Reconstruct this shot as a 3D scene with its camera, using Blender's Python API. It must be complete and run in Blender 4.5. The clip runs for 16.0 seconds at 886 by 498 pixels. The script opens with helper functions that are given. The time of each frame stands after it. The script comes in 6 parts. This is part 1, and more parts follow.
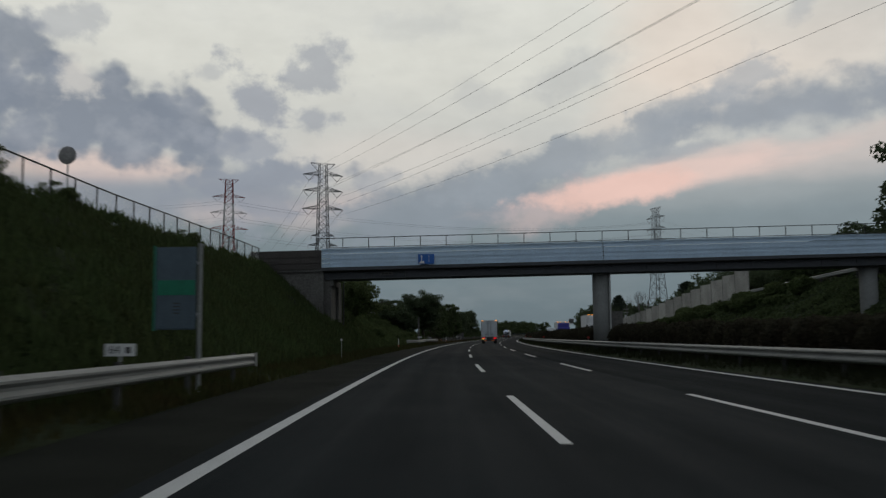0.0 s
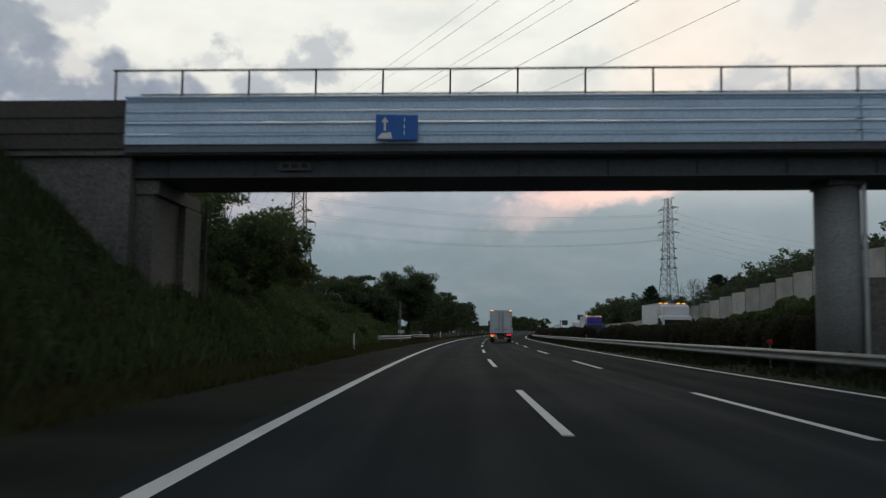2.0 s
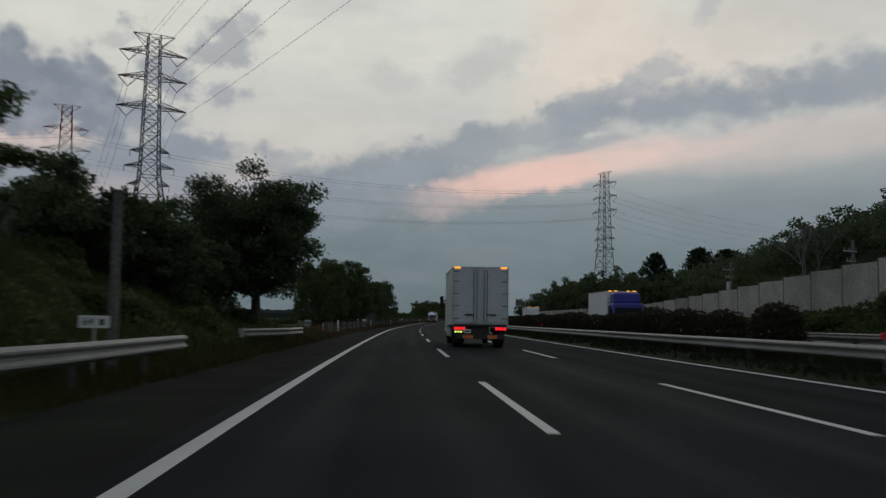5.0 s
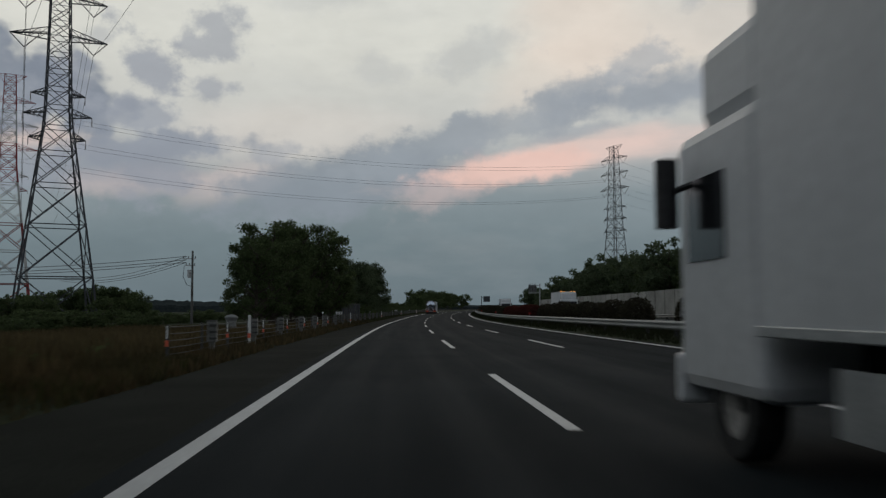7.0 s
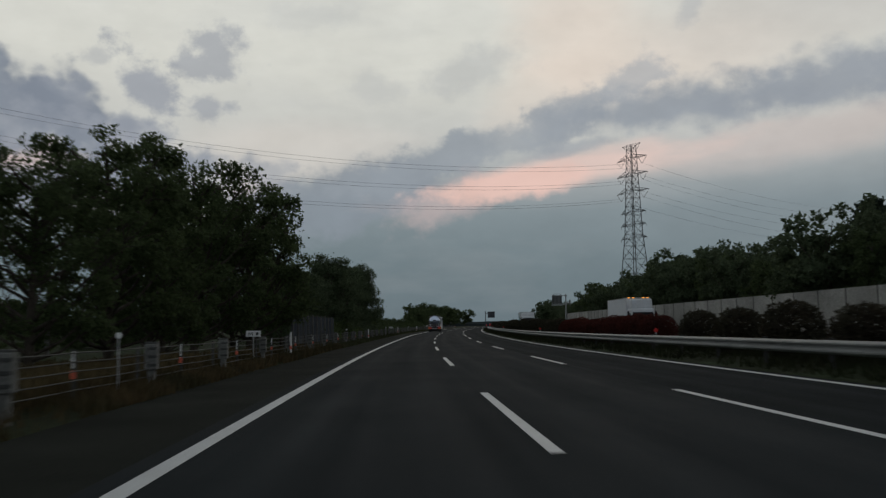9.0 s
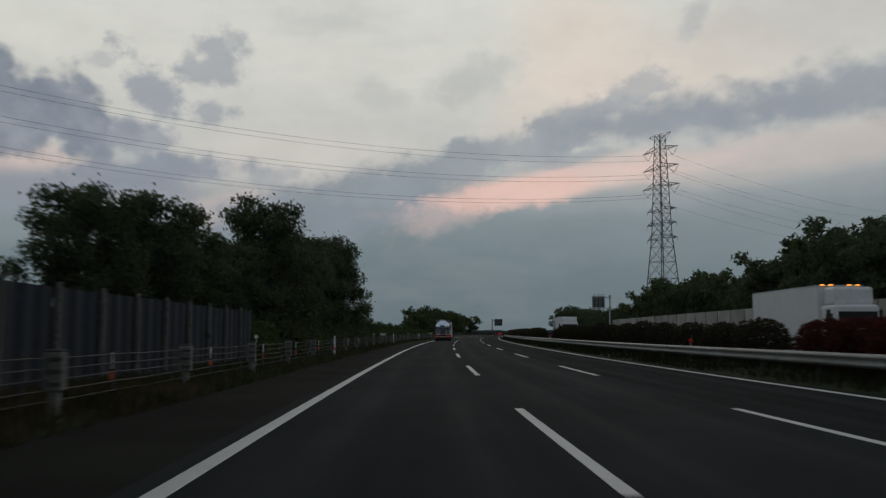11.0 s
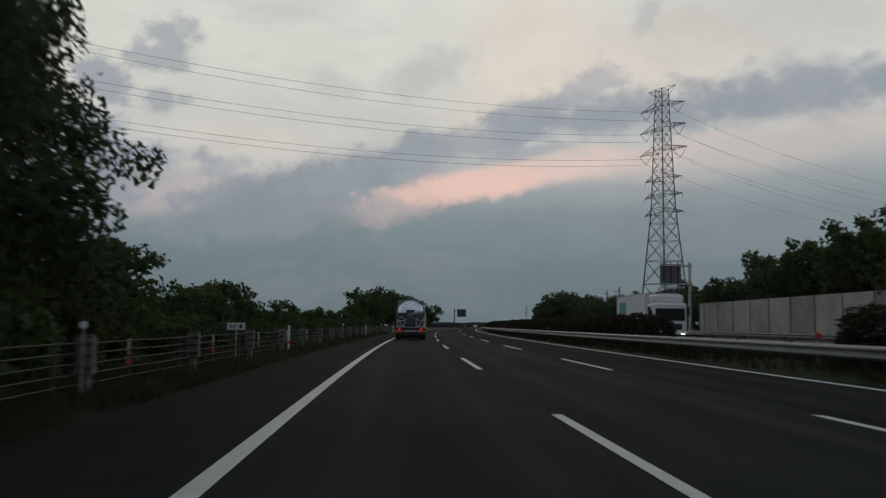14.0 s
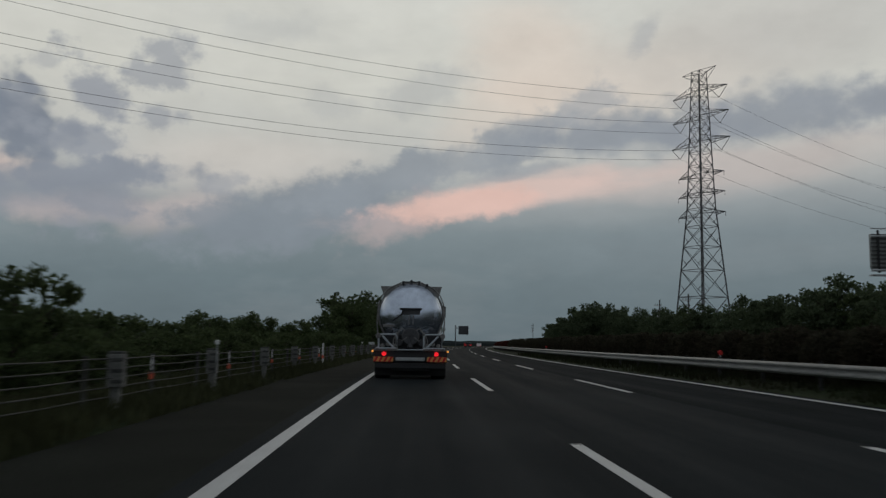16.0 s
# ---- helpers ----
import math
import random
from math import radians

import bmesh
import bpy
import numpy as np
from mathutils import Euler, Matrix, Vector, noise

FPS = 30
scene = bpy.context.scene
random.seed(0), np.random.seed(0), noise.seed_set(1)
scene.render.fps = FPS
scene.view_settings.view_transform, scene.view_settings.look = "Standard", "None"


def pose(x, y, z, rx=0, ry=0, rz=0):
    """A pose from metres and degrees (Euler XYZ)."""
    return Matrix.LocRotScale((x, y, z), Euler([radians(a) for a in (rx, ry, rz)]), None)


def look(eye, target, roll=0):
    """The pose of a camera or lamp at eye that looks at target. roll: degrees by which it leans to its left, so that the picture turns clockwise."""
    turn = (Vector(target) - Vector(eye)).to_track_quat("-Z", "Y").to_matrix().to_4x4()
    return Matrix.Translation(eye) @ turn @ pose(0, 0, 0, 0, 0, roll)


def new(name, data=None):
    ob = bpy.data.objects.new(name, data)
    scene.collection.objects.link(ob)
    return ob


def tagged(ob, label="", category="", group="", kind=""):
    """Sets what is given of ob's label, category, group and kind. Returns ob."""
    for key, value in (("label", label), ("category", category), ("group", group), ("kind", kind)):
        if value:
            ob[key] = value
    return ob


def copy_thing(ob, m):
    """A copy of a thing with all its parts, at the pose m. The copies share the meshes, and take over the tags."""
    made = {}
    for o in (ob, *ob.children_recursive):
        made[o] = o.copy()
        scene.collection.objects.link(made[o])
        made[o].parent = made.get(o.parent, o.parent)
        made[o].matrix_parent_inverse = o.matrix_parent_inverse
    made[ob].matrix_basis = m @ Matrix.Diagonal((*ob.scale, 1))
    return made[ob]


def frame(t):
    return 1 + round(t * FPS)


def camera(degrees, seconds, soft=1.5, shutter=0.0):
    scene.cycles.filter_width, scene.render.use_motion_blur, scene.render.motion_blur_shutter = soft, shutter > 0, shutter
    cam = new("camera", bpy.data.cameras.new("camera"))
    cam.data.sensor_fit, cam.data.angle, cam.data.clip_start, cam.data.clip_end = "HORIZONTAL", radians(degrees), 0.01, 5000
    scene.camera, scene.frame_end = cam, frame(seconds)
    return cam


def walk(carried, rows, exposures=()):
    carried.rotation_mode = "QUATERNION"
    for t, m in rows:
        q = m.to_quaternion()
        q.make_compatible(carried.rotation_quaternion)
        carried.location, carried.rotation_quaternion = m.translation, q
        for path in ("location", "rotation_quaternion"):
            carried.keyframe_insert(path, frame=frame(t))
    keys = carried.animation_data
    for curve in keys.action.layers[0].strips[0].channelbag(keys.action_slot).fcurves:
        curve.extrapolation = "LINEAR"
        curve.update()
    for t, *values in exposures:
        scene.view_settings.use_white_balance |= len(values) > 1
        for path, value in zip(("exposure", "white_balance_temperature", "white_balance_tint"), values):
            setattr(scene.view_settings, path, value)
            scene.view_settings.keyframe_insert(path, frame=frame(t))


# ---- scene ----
cam = camera(53.26, 16.0, soft=1.35, shutter=0.35)
PATH = [
    (0, (2.154, -2.028, 1.208), (2.264, 7.925, 2.174), -0.54),
    (0.5, (2.222, 8.423, 1.188), (2.351, 18.378, 2.131), -0.34),
    (1, (2.301, 18.068, 1.171), (2.454, 28.023, 2.107), 0.12),
    (1.5, (2.398, 27.905, 1.155), (2.554, 37.863, 2.065), 0.51),
    (2, (2.567, 37.391, 1.140), (2.727, 47.349, 2.046), 0.83),
    (2.5, (2.747, 47.071, 1.126), (2.973, 57.029, 2.014), 1.04),
    (3, (2.988, 57.136, 1.111), (3.268, 67.094, 1.978), 1.09),
    (3.5, (3.250, 67.241, 1.094), (3.616, 77.199, 1.938), 1.16),
    (4, (3.641, 77.881, 1.075), (4.166, 87.832, 1.902), 1.01),
    (4.5, (4.045, 87.710, 1.057), (4.824, 97.646, 1.872), 1.00),
    (5, (4.588, 98.234, 1.036), (5.732, 108.138, 1.822), 0.77),
    (5.5, (5.195, 108.726, 1.015), (6.550, 118.605, 1.760), 0.48),
    (6, (5.828, 118.918, 0.993), (7.223, 128.795, 1.701), 0.20),
    (6.5, (6.490, 128.896, 0.972), (7.824, 138.783, 1.654), -0.06),
    (7, (7.184, 138.743, 0.950), (8.425, 148.642, 1.632), -0.28),
    (7.5, (7.914, 148.543, 0.928), (9.101, 158.446, 1.643), -0.47),
    (8, (8.700, 158.503, 0.905), (9.899, 168.401, 1.678), -0.58),
    (8.5, (9.592, 168.913, 0.881), (10.801, 178.807, 1.686), -0.57),
    (9, (10.559, 178.988, 0.859), (11.826, 188.869, 1.732), -0.79),
    (9.5, (11.483, 189.165, 0.838), (12.746, 199.041, 1.770), -0.81),
    (10, (12.360, 199.546, 0.816), (13.576, 209.424, 1.783), -0.57),
    (10.5, (13.222, 210.036, 0.796), (14.414, 219.917, 1.772), -0.22),
    (11, (14.097, 220.543, 0.776), (15.357, 230.416, 1.741), 0.08),
    (11.5, (15.010, 230.971, 0.763), (16.488, 240.817, 1.694), 0.21),
    (12, (15.972, 241.265, 0.758), (17.786, 251.059, 1.639), 0.02),
    (12.5, (17.015, 251.554, 0.762), (18.988, 261.321, 1.598), -0.41),
    (13, (18.219, 262.036, 0.775), (20.203, 271.802, 1.605), -0.49),
    (13.5, (19.453, 272.545, 0.797), (21.382, 282.322, 1.633), -0.01),
    (14, (20.778, 282.920, 0.826), (22.568, 292.719, 1.705), 0.46),
    (14.5, (22.097, 292.942, 0.855), (23.787, 302.753, 1.794), 0.81),
    (15, (23.576, 303.368, 0.885), (25.176, 313.192, 1.851), 0.91),
    (15.5, (25.047, 313.544, 0.913), (26.650, 323.364, 1.916), 0.92),
    (16, (26.563, 323.648, 0.940), (28.390, 333.419, 2.025), 0.75),
]
walk(cam, [(t, look(eye, target, roll)) for t, eye, target, roll in PATH],
     exposures=[(0.0, 0.05), (0.5, 0.2), (1.0, 0.2), (1.5, 0.34), (2.0, 0.46), (2.3, 0.64), (2.6, 0.78), (3.0, 0.16), (3.5, 0.03), (5.0, 0.0), (8.0, 0.05), (9.0, 0.0), (12.0, -0.05), (13.0, 0.02), (13.5, 0.09), (14.0, 0.0), (14.5, -0.09), (16.0, -0.13)])

# ---------------------------------------------------------------- the road's line
# Curvature (per km) and grade (per cent) at knots every 60 m along the left edge line.
KNOTS = [-20 + 60 * i for i in range(11)]
CURVE = [0.3501, 0.6407, 0.5043, 0.1496, 0.5808, 0.4148, 0.4478, 0.4048, 0.3904, 0.3412, 0.3105]
GRADE = [-0.23, -0.141, -0.203, -0.231, -0.185, 0.292, 0.259, 0.253, 0.264, 0.221, 0.17]
DASH_START = 7.923
LANE = 3.6
_S = np.arange(-400.0, 3200.0, 2.0)
_k = np.interp(_S, KNOTS + [760, 1400], CURVE + [0.2, 0.0], left=CURVE[0]) * 1e-3
_k[_S < -20] = CURVE[0] * 1e-3
_g = np.interp(_S, KNOTS + [760, 1400], GRADE + [0.1, 0.0]) * 1e-2
_psi = np.cumsum(_k) * 2.0
_psi -= np.interp(0.0, _S, _psi)
_X = np.cumsum(np.sin(_psi)) * 2.0
_Y = np.cumsum(np.cos(_psi)) * 2.0
_Z = np.cumsum(_g) * 2.0
for _a in (_X, _Y, _Z):
    _a -= np.interp(0.0, _S, _a)


def heading(s):
    """Angle by which the road points to the right of +y at s."""
    return float(np.interp(s, _S, _psi))


def grid_points(s, lat, z):
    """World places of many points given by distance along the road, offset to its right, height over the carriageway."""
    x, y, zz, psi = (np.interp(s, _S, a) for a in (_X, _Y, _Z, _psi))
    near = np.clip(lat, -60, 60)
    far = lat - near
    return np.stack([x + near * np.cos(psi) + far * math.cos(0.09), y - near * np.sin(psi) - far * math.sin(0.09), zz + z], -1)


def P(s, lat, z=0.0):
    return Vector(grid_points(np.float64(s), np.float64(lat), np.float64(z)))


def stand(s, lat, z=0.0, turn=0.0, scale=(1, 1, 1)):
    """A pose on the road's plan: x to its right, y along it, z up; turn in degrees to the left."""
    return Matrix.LocRotScale(P(s, lat, z), Euler((0, 0, -heading(s) + radians(turn))), Vector(scale))


def to_road(x, y):
    """Nearest s and lat of a world place."""
    d = (_X - x) ** 2 + (_Y - y) ** 2
    i = int(d.argmin())
    c, n = math.cos(_psi[i]), math.sin(_psi[i])
    return _S[i] + (x - _X[i]) * n + (y - _Y[i]) * c, (x - _X[i]) * c - (y - _Y[i]) * n


# ---------------------------------------------------------------- sky and sun
world = bpy.data.worlds.new("dusk_sky")
scene.world = world
world.use_nodes = True
_wn, _wl = world.node_tree.nodes, world.node_tree.links
_wn.clear()


def _link(a, sock):
    if isinstance(a, (int, float)):
        sock.default_value = a
    else:
        _wl.new(a, sock)


def wmath(op, a, b=0.0, c=0.0):
    n = _wn.new("ShaderNodeMath")
    n.operation = op
    for v, sock in zip((a, b, c), n.inputs):
        _link(v, sock)
    return n.outputs[0]


def wramp(fac, stops, smooth=True):
    n = _wn.new("ShaderNodeValToRGB")
    n.color_ramp.interpolation = "EASE" if smooth else "LINEAR"
    els = n.color_ramp.elements
    while len(els) < len(stops):
        els.new(0.5)
    for e, (p, c) in zip(els, stops):
        e.position, e.color = p, (*c, 1)
    _link(fac, n.inputs[0])
    return n.outputs[0]


def wmix(fac, a, b):
    n = _wn.new("ShaderNodeMix")
    n.data_type = "RGBA"
    _link(fac, n.inputs[0])
    for v, i in ((a, 6), (b, 7)):
        if isinstance(v, tuple):
            n.inputs[i].default_value = (*v, 1)
        else:
            _wl.new(v, n.inputs[i])
    return n.outputs[2]


_tc = _wn.new("ShaderNodeTexCoord")
_sep = _wn.new("ShaderNodeSeparateXYZ")
_wl.new(_tc.outputs["Generated"], _sep.inputs[0])
AZ = wmath("MULTIPLY", wmath("ARCTAN2", _sep.outputs[0], _sep.outputs[1]), 57.2958)
EL = wmath("MULTIPLY", wmath("ARCSINE", _sep.outputs[2]), 57.2958)


def wnoise(sx, sy, seed, detail=5.0, rough=0.55):
    comb = _wn.new("ShaderNodeCombineXYZ")
    _link(wmath("MULTIPLY", AZ, sx), comb.inputs[0])
    _link(wmath("MULTIPLY", EL, sy), comb.inputs[1])
    comb.inputs[2].default_value = seed
    n = _wn.new("ShaderNodeTexNoise")
    n.inputs["Scale"].default_value = 1.0
    n.inputs["Detail"].default_value = detail
    n.inputs["Roughness"].default_value = rough
    _wl.new(comb.outputs[0], n.inputs["Vector"])
    return wmath("SUBTRACT", n.outputs["Fac"], 0.5)


def wlump(scale, stretch, seed):
    """Rounded heaps: distance to scattered centres, so that outlines bulge outwards."""
    comb = _wn.new("ShaderNodeCombineXYZ")
    _link(wmath("MULTIPLY", AZ, scale), comb.inputs[0])
    _link(wmath("MULTIPLY", EL, scale * stretch), comb.inputs[1])
    comb.inputs[2].default_value = seed
    n = _wn.new("ShaderNodeTexVoronoi")
    n.feature = "SMOOTH_F1"
    n.inputs["Scale"].default_value = 1.0
    n.inputs["Smoothness"].default_value = 0.35
    n.inputs["Detail"].default_value = 2.0
    n.inputs["Roughness"].default_value = 0.5
    _wl.new(comb.outputs[0], n.inputs["Vector"])
    return wmath("SUBTRACT", n.outputs["Distance"], 0.5)


PUFF = wnoise(0.30, 0.42, 3.1, 4.0, 0.52)
CURL = wnoise(0.62, 0.74, 9.4, 6.0, 0.6)
WISP = wnoise(0.10, 0.34, 7.7, 5.0, 0.52)
HEAPN = wmath("ADD", wmath("MULTIPLY", wlump(0.42, 1.25, 4.4), 0.55), wmath("ADD", wmath("MULTIPLY", PUFF, 0.5), wmath("MULTIPLY", CURL, 0.4)))
RAGGED = wmath("ADD", wmath("MULTIPLY", PUFF, 0.7), wmath("MULTIPLY", CURL, 0.65))
BANKN = wmath("ADD", wmath("MULTIPLY", wlump(0.34, 1.5, 2.7), 0.38), wmath("ADD", wmath("MULTIPLY", PUFF, 0.9), wmath("MULTIPLY", CURL, 0.55)))


def cloud(az, el, rx, ry, tilt=0.0, edge=1.2, noise_out=None, amount=1.4, power=1.0):
    """Soft mask of a cloud bank about a direction, torn by noise. tilt: degrees by which it climbs to the right."""
    noise_out = PUFF if noise_out is None else noise_out
    c, s = math.cos(radians(tilt)), math.sin(radians(tilt))
    da, de = wmath("SUBTRACT", AZ, az), wmath("SUBTRACT", EL, el)
    u = wmath("DIVIDE", wmath("ADD", wmath("MULTIPLY", da, c), wmath("MULTIPLY", de, s)), rx)
    v = wmath("DIVIDE", wmath("SUBTRACT", wmath("MULTIPLY", de, c), wmath("MULTIPLY", da, s)), ry)
    d = wmath("SQRT", wmath("ADD", wmath("MULTIPLY", u, u), wmath("MULTIPLY", v, v)))
    d = wmath("ADD", d, wmath("MULTIPLY", noise_out, amount))
    n = _wn.new("ShaderNodeMapRange")
    n.interpolation_type = "SMOOTHSTEP"
    _link(d, n.inputs["Value"])
    n.inputs["From Min"].default_value, n.inputs["From Max"].default_value = 1.0 + edge * 0.5, 1.0 - edge * 0.5
    return wmath("MULTIPLY", n.outputs[0], power)


base = wramp(wmath("DIVIDE", EL, 60.0), [(0.0, (0.112, 0.146, 0.164)), (0.07, (0.136, 0.176, 0.194)), (0.12, (0.188, 0.228, 0.246)), (0.16, (0.300, 0.322, 0.330)),
                                      (0.20, (0.45, 0.455, 0.435)), (0.27, (0.55, 0.55, 0.505)), (0.40, (0.575, 0.58, 0.54)), (0.62, (0.14, 0.15, 0.16)), (1.0, (0.055, 0.062, 0.072))], smooth=False)
# the glow fades away from the sunset side
AWAY = wmath("SMOOTH_MIN", wmath("DIVIDE", wmath("MAXIMUM", wmath("SUBTRACT", wmath("ABSOLUTE", wmath("SUBTRACT", AZ, 10.0)), 45.0), 0.0), 70.0), 1.0, 0.2)
base = wmix(AWAY, base, (0.25, 0.28, 0.31))
sky_col = wmix(wmath("MULTIPLY", wmath("MULTIPLY", wmath("MAXIMUM", WISP, 0.0), 0.8), wmath("SUBTRACT", 1.0, AWAY)), base, (0.33, 0.345, 0.355))
# peach light high up, pale low gaps with a pink tinge on the left
for _c in ((16.8, 18.2, 3.2, 4.2, 62, 1.3, 0.75), (25.5, 17.3, 7.5, 2.2, 12, 1.6, 0.75), (14.0, 15.0, 4.0, 1.6, 30, 1.3, 0.5)):
    sky_col = wmix(cloud(*_c[:6], WISP, 1.5, _c[6]), sky_col, (0.62, 0.545, 0.478))
sky_col = wmix(cloud(32, 19.0, 9, 2.6, 5, 1.6, WISP, 1.5, 0.75), sky_col, (0.45, 0.45, 0.43))
sky_col = wmix(cloud(-3.0, 11.0, 7.0, 1.6, 3, 1.4, WISP, 1.4, 0.7), sky_col, (0.545, 0.515, 0.475))
sky_col = wmix(cloud(-21.0, 10.2, 6.5, 0.9, 0, 1.1, WISP, 2.0, 0.75), sky_col, (0.60, 0.47, 0.42))
sky_col = wmix(cloud(-12.2, 8.0, 3.6, 0.9, 4, 1.0, RAGGED, 1.3, 0.8), sky_col, (0.55, 0.455, 0.42))
sky_col = wmix(cloud(-6.3, 8.0, 3.2, 1.0, 14, 1.2, RAGGED, 1.2, 0.65), sky_col, (0.50, 0.43, 0.41))
# faint grey patches in the pale part
for _c in ((9.3, 16.2, 2.8, 1.1, 14, 0.35), (3.0, 15.2, 1.7, 0.9, 0, 0.25), (23.6, 19.4, 0.6, 1.7, -38, 0.45), (-1.5, 19.5, 3.0, 0.9, 10, 0.2)):
    sky_col = wmix(cloud(*_c[:5], 1.3, RAGGED, 3.4, _c[5]), sky_col, (0.30, 0.32, 0.345))
# grey bank that climbs to the right: broad foot, narrow neck, long level body with a ragged crest
sky_col = wmix(cloud(1.0, 8.4, 8.0, 1.9, 13, 0.9, RAGGED, 2.6, 0.85), sky_col, (0.205, 0.236, 0.270))
sky_col = wmix(cloud(6.0, 10.4, 4.6, 1.15, 17, 0.8, RAGGED, 2.6, 0.85), sky_col, (0.240, 0.270, 0.302))
sky_col = wmix(cloud(12.0, 12.0, 5.4, 1.1, 15, 0.9, RAGGED, 2.8, 0.8), sky_col, (0.272, 0.298, 0.325))
sky_col = wmix(cloud(15.4, 13.3, 3.4, 1.2, 18, 0.9, RAGGED, 3.0, 0.75), sky_col, (0.28, 0.304, 0.332))
sky_col = wmix(cloud(22.0, 13.4, 8.0, 1.75, 5, 1.0, BANKN, 1.5, 0.92), sky_col, (0.248, 0.275, 0.310))
sky_col = wmix(cloud(31.5, 14.2, 8.5, 1.85, 4, 1.0, BANKN, 1.5, 0.92), sky_col, (0.255, 0.280, 0.314))
sky_col = wmix(cloud(42.0, 14.6, 9, 2.0, 3, 0.8, BANKN, 1.5, 0.85), sky_col, (0.258, 0.282, 0.315))
sky_col = wmix(cloud(19.8, 15.5, 2.2, 1.0, 25, 0.9, RAGGED, 3.6, 0.7), sky_col, (0.32, 0.338, 0.36))
# pink streak under the bank, with its pale tail to the right
sky_col = wmix(cloud(27.0, 10.9, 11, 1.25, 5, 1.3, WISP, 2.4, 0.75), sky_col, (0.46, 0.415, 0.395))
sky_col = wmix(cloud(7.4, 7.9, 3.2, 1.1, 24, 1.2, RAGGED, 2.4, 0.6), sky_col, (0.46, 0.37, 0.36))
sky_col = wmix(cloud(16.4, 10.1, 8.4, 1.05, 9, 1.0, WISP, 2.6, 0.9), sky_col, (0.61, 0.47, 0.425))
sky_col = wmix(cloud(12.2, 9.2, 4.6, 0.85, 7, 0.9, RAGGED, 2.2, 0.95), sky_col, (0.655, 0.455, 0.40))
sky_col = wmix(cloud(15.5, 11.2, 3.4, 0.36, 10, 1.0, RAGGED, 2.2, 0.65), sky_col, (0.30, 0.32, 0.345))
sky_col = wmix(cloud(31, 6.5, 14, 2.2, 4, 1.6, WISP, 1.0, 0.4), sky_col, (0.18, 0.215, 0.235))
# heaped clouds on the left with the small ones round them
_hm = _wn.new("ShaderNodeMapRange")
_link(wmath("ADD", wnoise(0.30, 0.42, 6.6, 6.0, 0.55), wmath("MULTIPLY", wlump(0.55, 1.2, 8.1), -0.22)), _hm.inputs["Value"])
_hm.inputs["From Min"].default_value, _hm.inputs["From Max"].default_value = -0.12, 0.28
HEAP = wmix(_hm.outputs[0], (0.178, 0.204, 0.246), (0.272, 0.292, 0.328))
for _c in ((-27.0, 17.2, 4.2, 2.6, -12, 0.9), (-21.4, 13.4, 8.6, 3.6, -9, 0.95), (-31.0, 13.5, 9.0, 4.6, 0, 0.95), (-15.9, 12.9, 4.2, 2.8, -28, 0.95)):
    sky_col = wmix(cloud(*_c[:5], 0.42, HEAPN, 1.0, _c[5]), sky_col, HEAP)
sky_col = wmix(cloud(-12.4, 12.2, 2.6, 1.0, -12, 0.8, RAGGED, 3.0, 0.8), sky_col, (0.25, 0.272, 0.312))
sky_col = wmix(cloud(-11.6, 9.9, 7.4, 1.35, 4, 0.6, HEAPN, 1.6, 0.88), sky_col, (0.225, 0.250, 0.292))
sky_col = wmix(cloud(-11.0, 8.7, 2.8, 1.7, 30, 0.8, RAGGED, 2.6, 0.8), sky_col, (0.232, 0.256, 0.296))
sky_col = wmix(cloud(-20.0, 8.4, 9.0, 1.5, 2, 1.0, WISP, 2.0, 0.7), sky_col, (0.22, 0.243, 0.284))
sky_col = wmix(cloud(-3.6, 10.0, 1.4, 0.6, 10, 1.0, RAGGED, 3.0, 0.65), sky_col, (0.29, 0.308, 0.338))
# single puffs
for _c in ((-11.3, 15.0, 2.1, 1.25, -38, 0.85), (-7.4, 17.0, 2.5, 1.35, 22, 0.7), (-8.0, 13.8, 1.4, 0.75, -8, 0.7), (-14.2, 16.4, 0.8, 0.5, 0, 0.4), (-23.0, 18.8, 1.6, 1.1, 10, 0.5)):
    sky_col = wmix(cloud(*_c[:5], 1.0, RAGGED, 4.2, _c[5]), sky_col, (0.262, 0.282, 0.320))
sky_col = wmix(cloud(-22.2, 15.7, 1.0, 1.1, 40, 1.2, CURL, 3.0, 0.65), sky_col, (0.54, 0.52, 0.48))
# light and dark billows within the clouds
_bil = wmath("ADD", wmath("MULTIPLY", wnoise(0.22, 0.40, 5.2, 5.0, 0.55), 0.20), wmath("MULTIPLY", wnoise(0.8, 1.4, 2.2, 4.0, 0.55), 0.07))
_shade = _wn.new("ShaderNodeMix")
_shade.data_type, _shade.blend_type = "RGBA", "MULTIPLY"
_shade.inputs[0].default_value = 1.0
_wl.new(sky_col, _shade.inputs[6])
_wl.new(wmath("ADD", _bil, 1.0), _shade.inputs[7])
sky_col = _shade.outputs[2]
_sky = _wn.new("ShaderNodeTexSky")
_sky.sky_type = "NISHITA"
_sky.sun_disc = False
_sky.sun_elevation, _sky.sun_rotation = radians(-4.0), radians(15.0)
_b1, _b2, _add, _out = (_wn.new(n) for n in ("ShaderNodeBackground", "ShaderNodeBackground", "ShaderNodeAddShader", "ShaderNodeOutputWorld"))
_wl.new(sky_col, _b1.inputs[0])
_b1.inputs[1].default_value = 1.18
_wl.new(_sky.outputs[0], _b2.inputs[0])
_b2.inputs[1].default_value = 0.008
_wl.new(_b1.outputs[0], _add.inputs[0])
_wl.new(_b2.outputs[0], _add.inputs[1])
_wl.new(_add.outputs[0], _out.inputs[0])

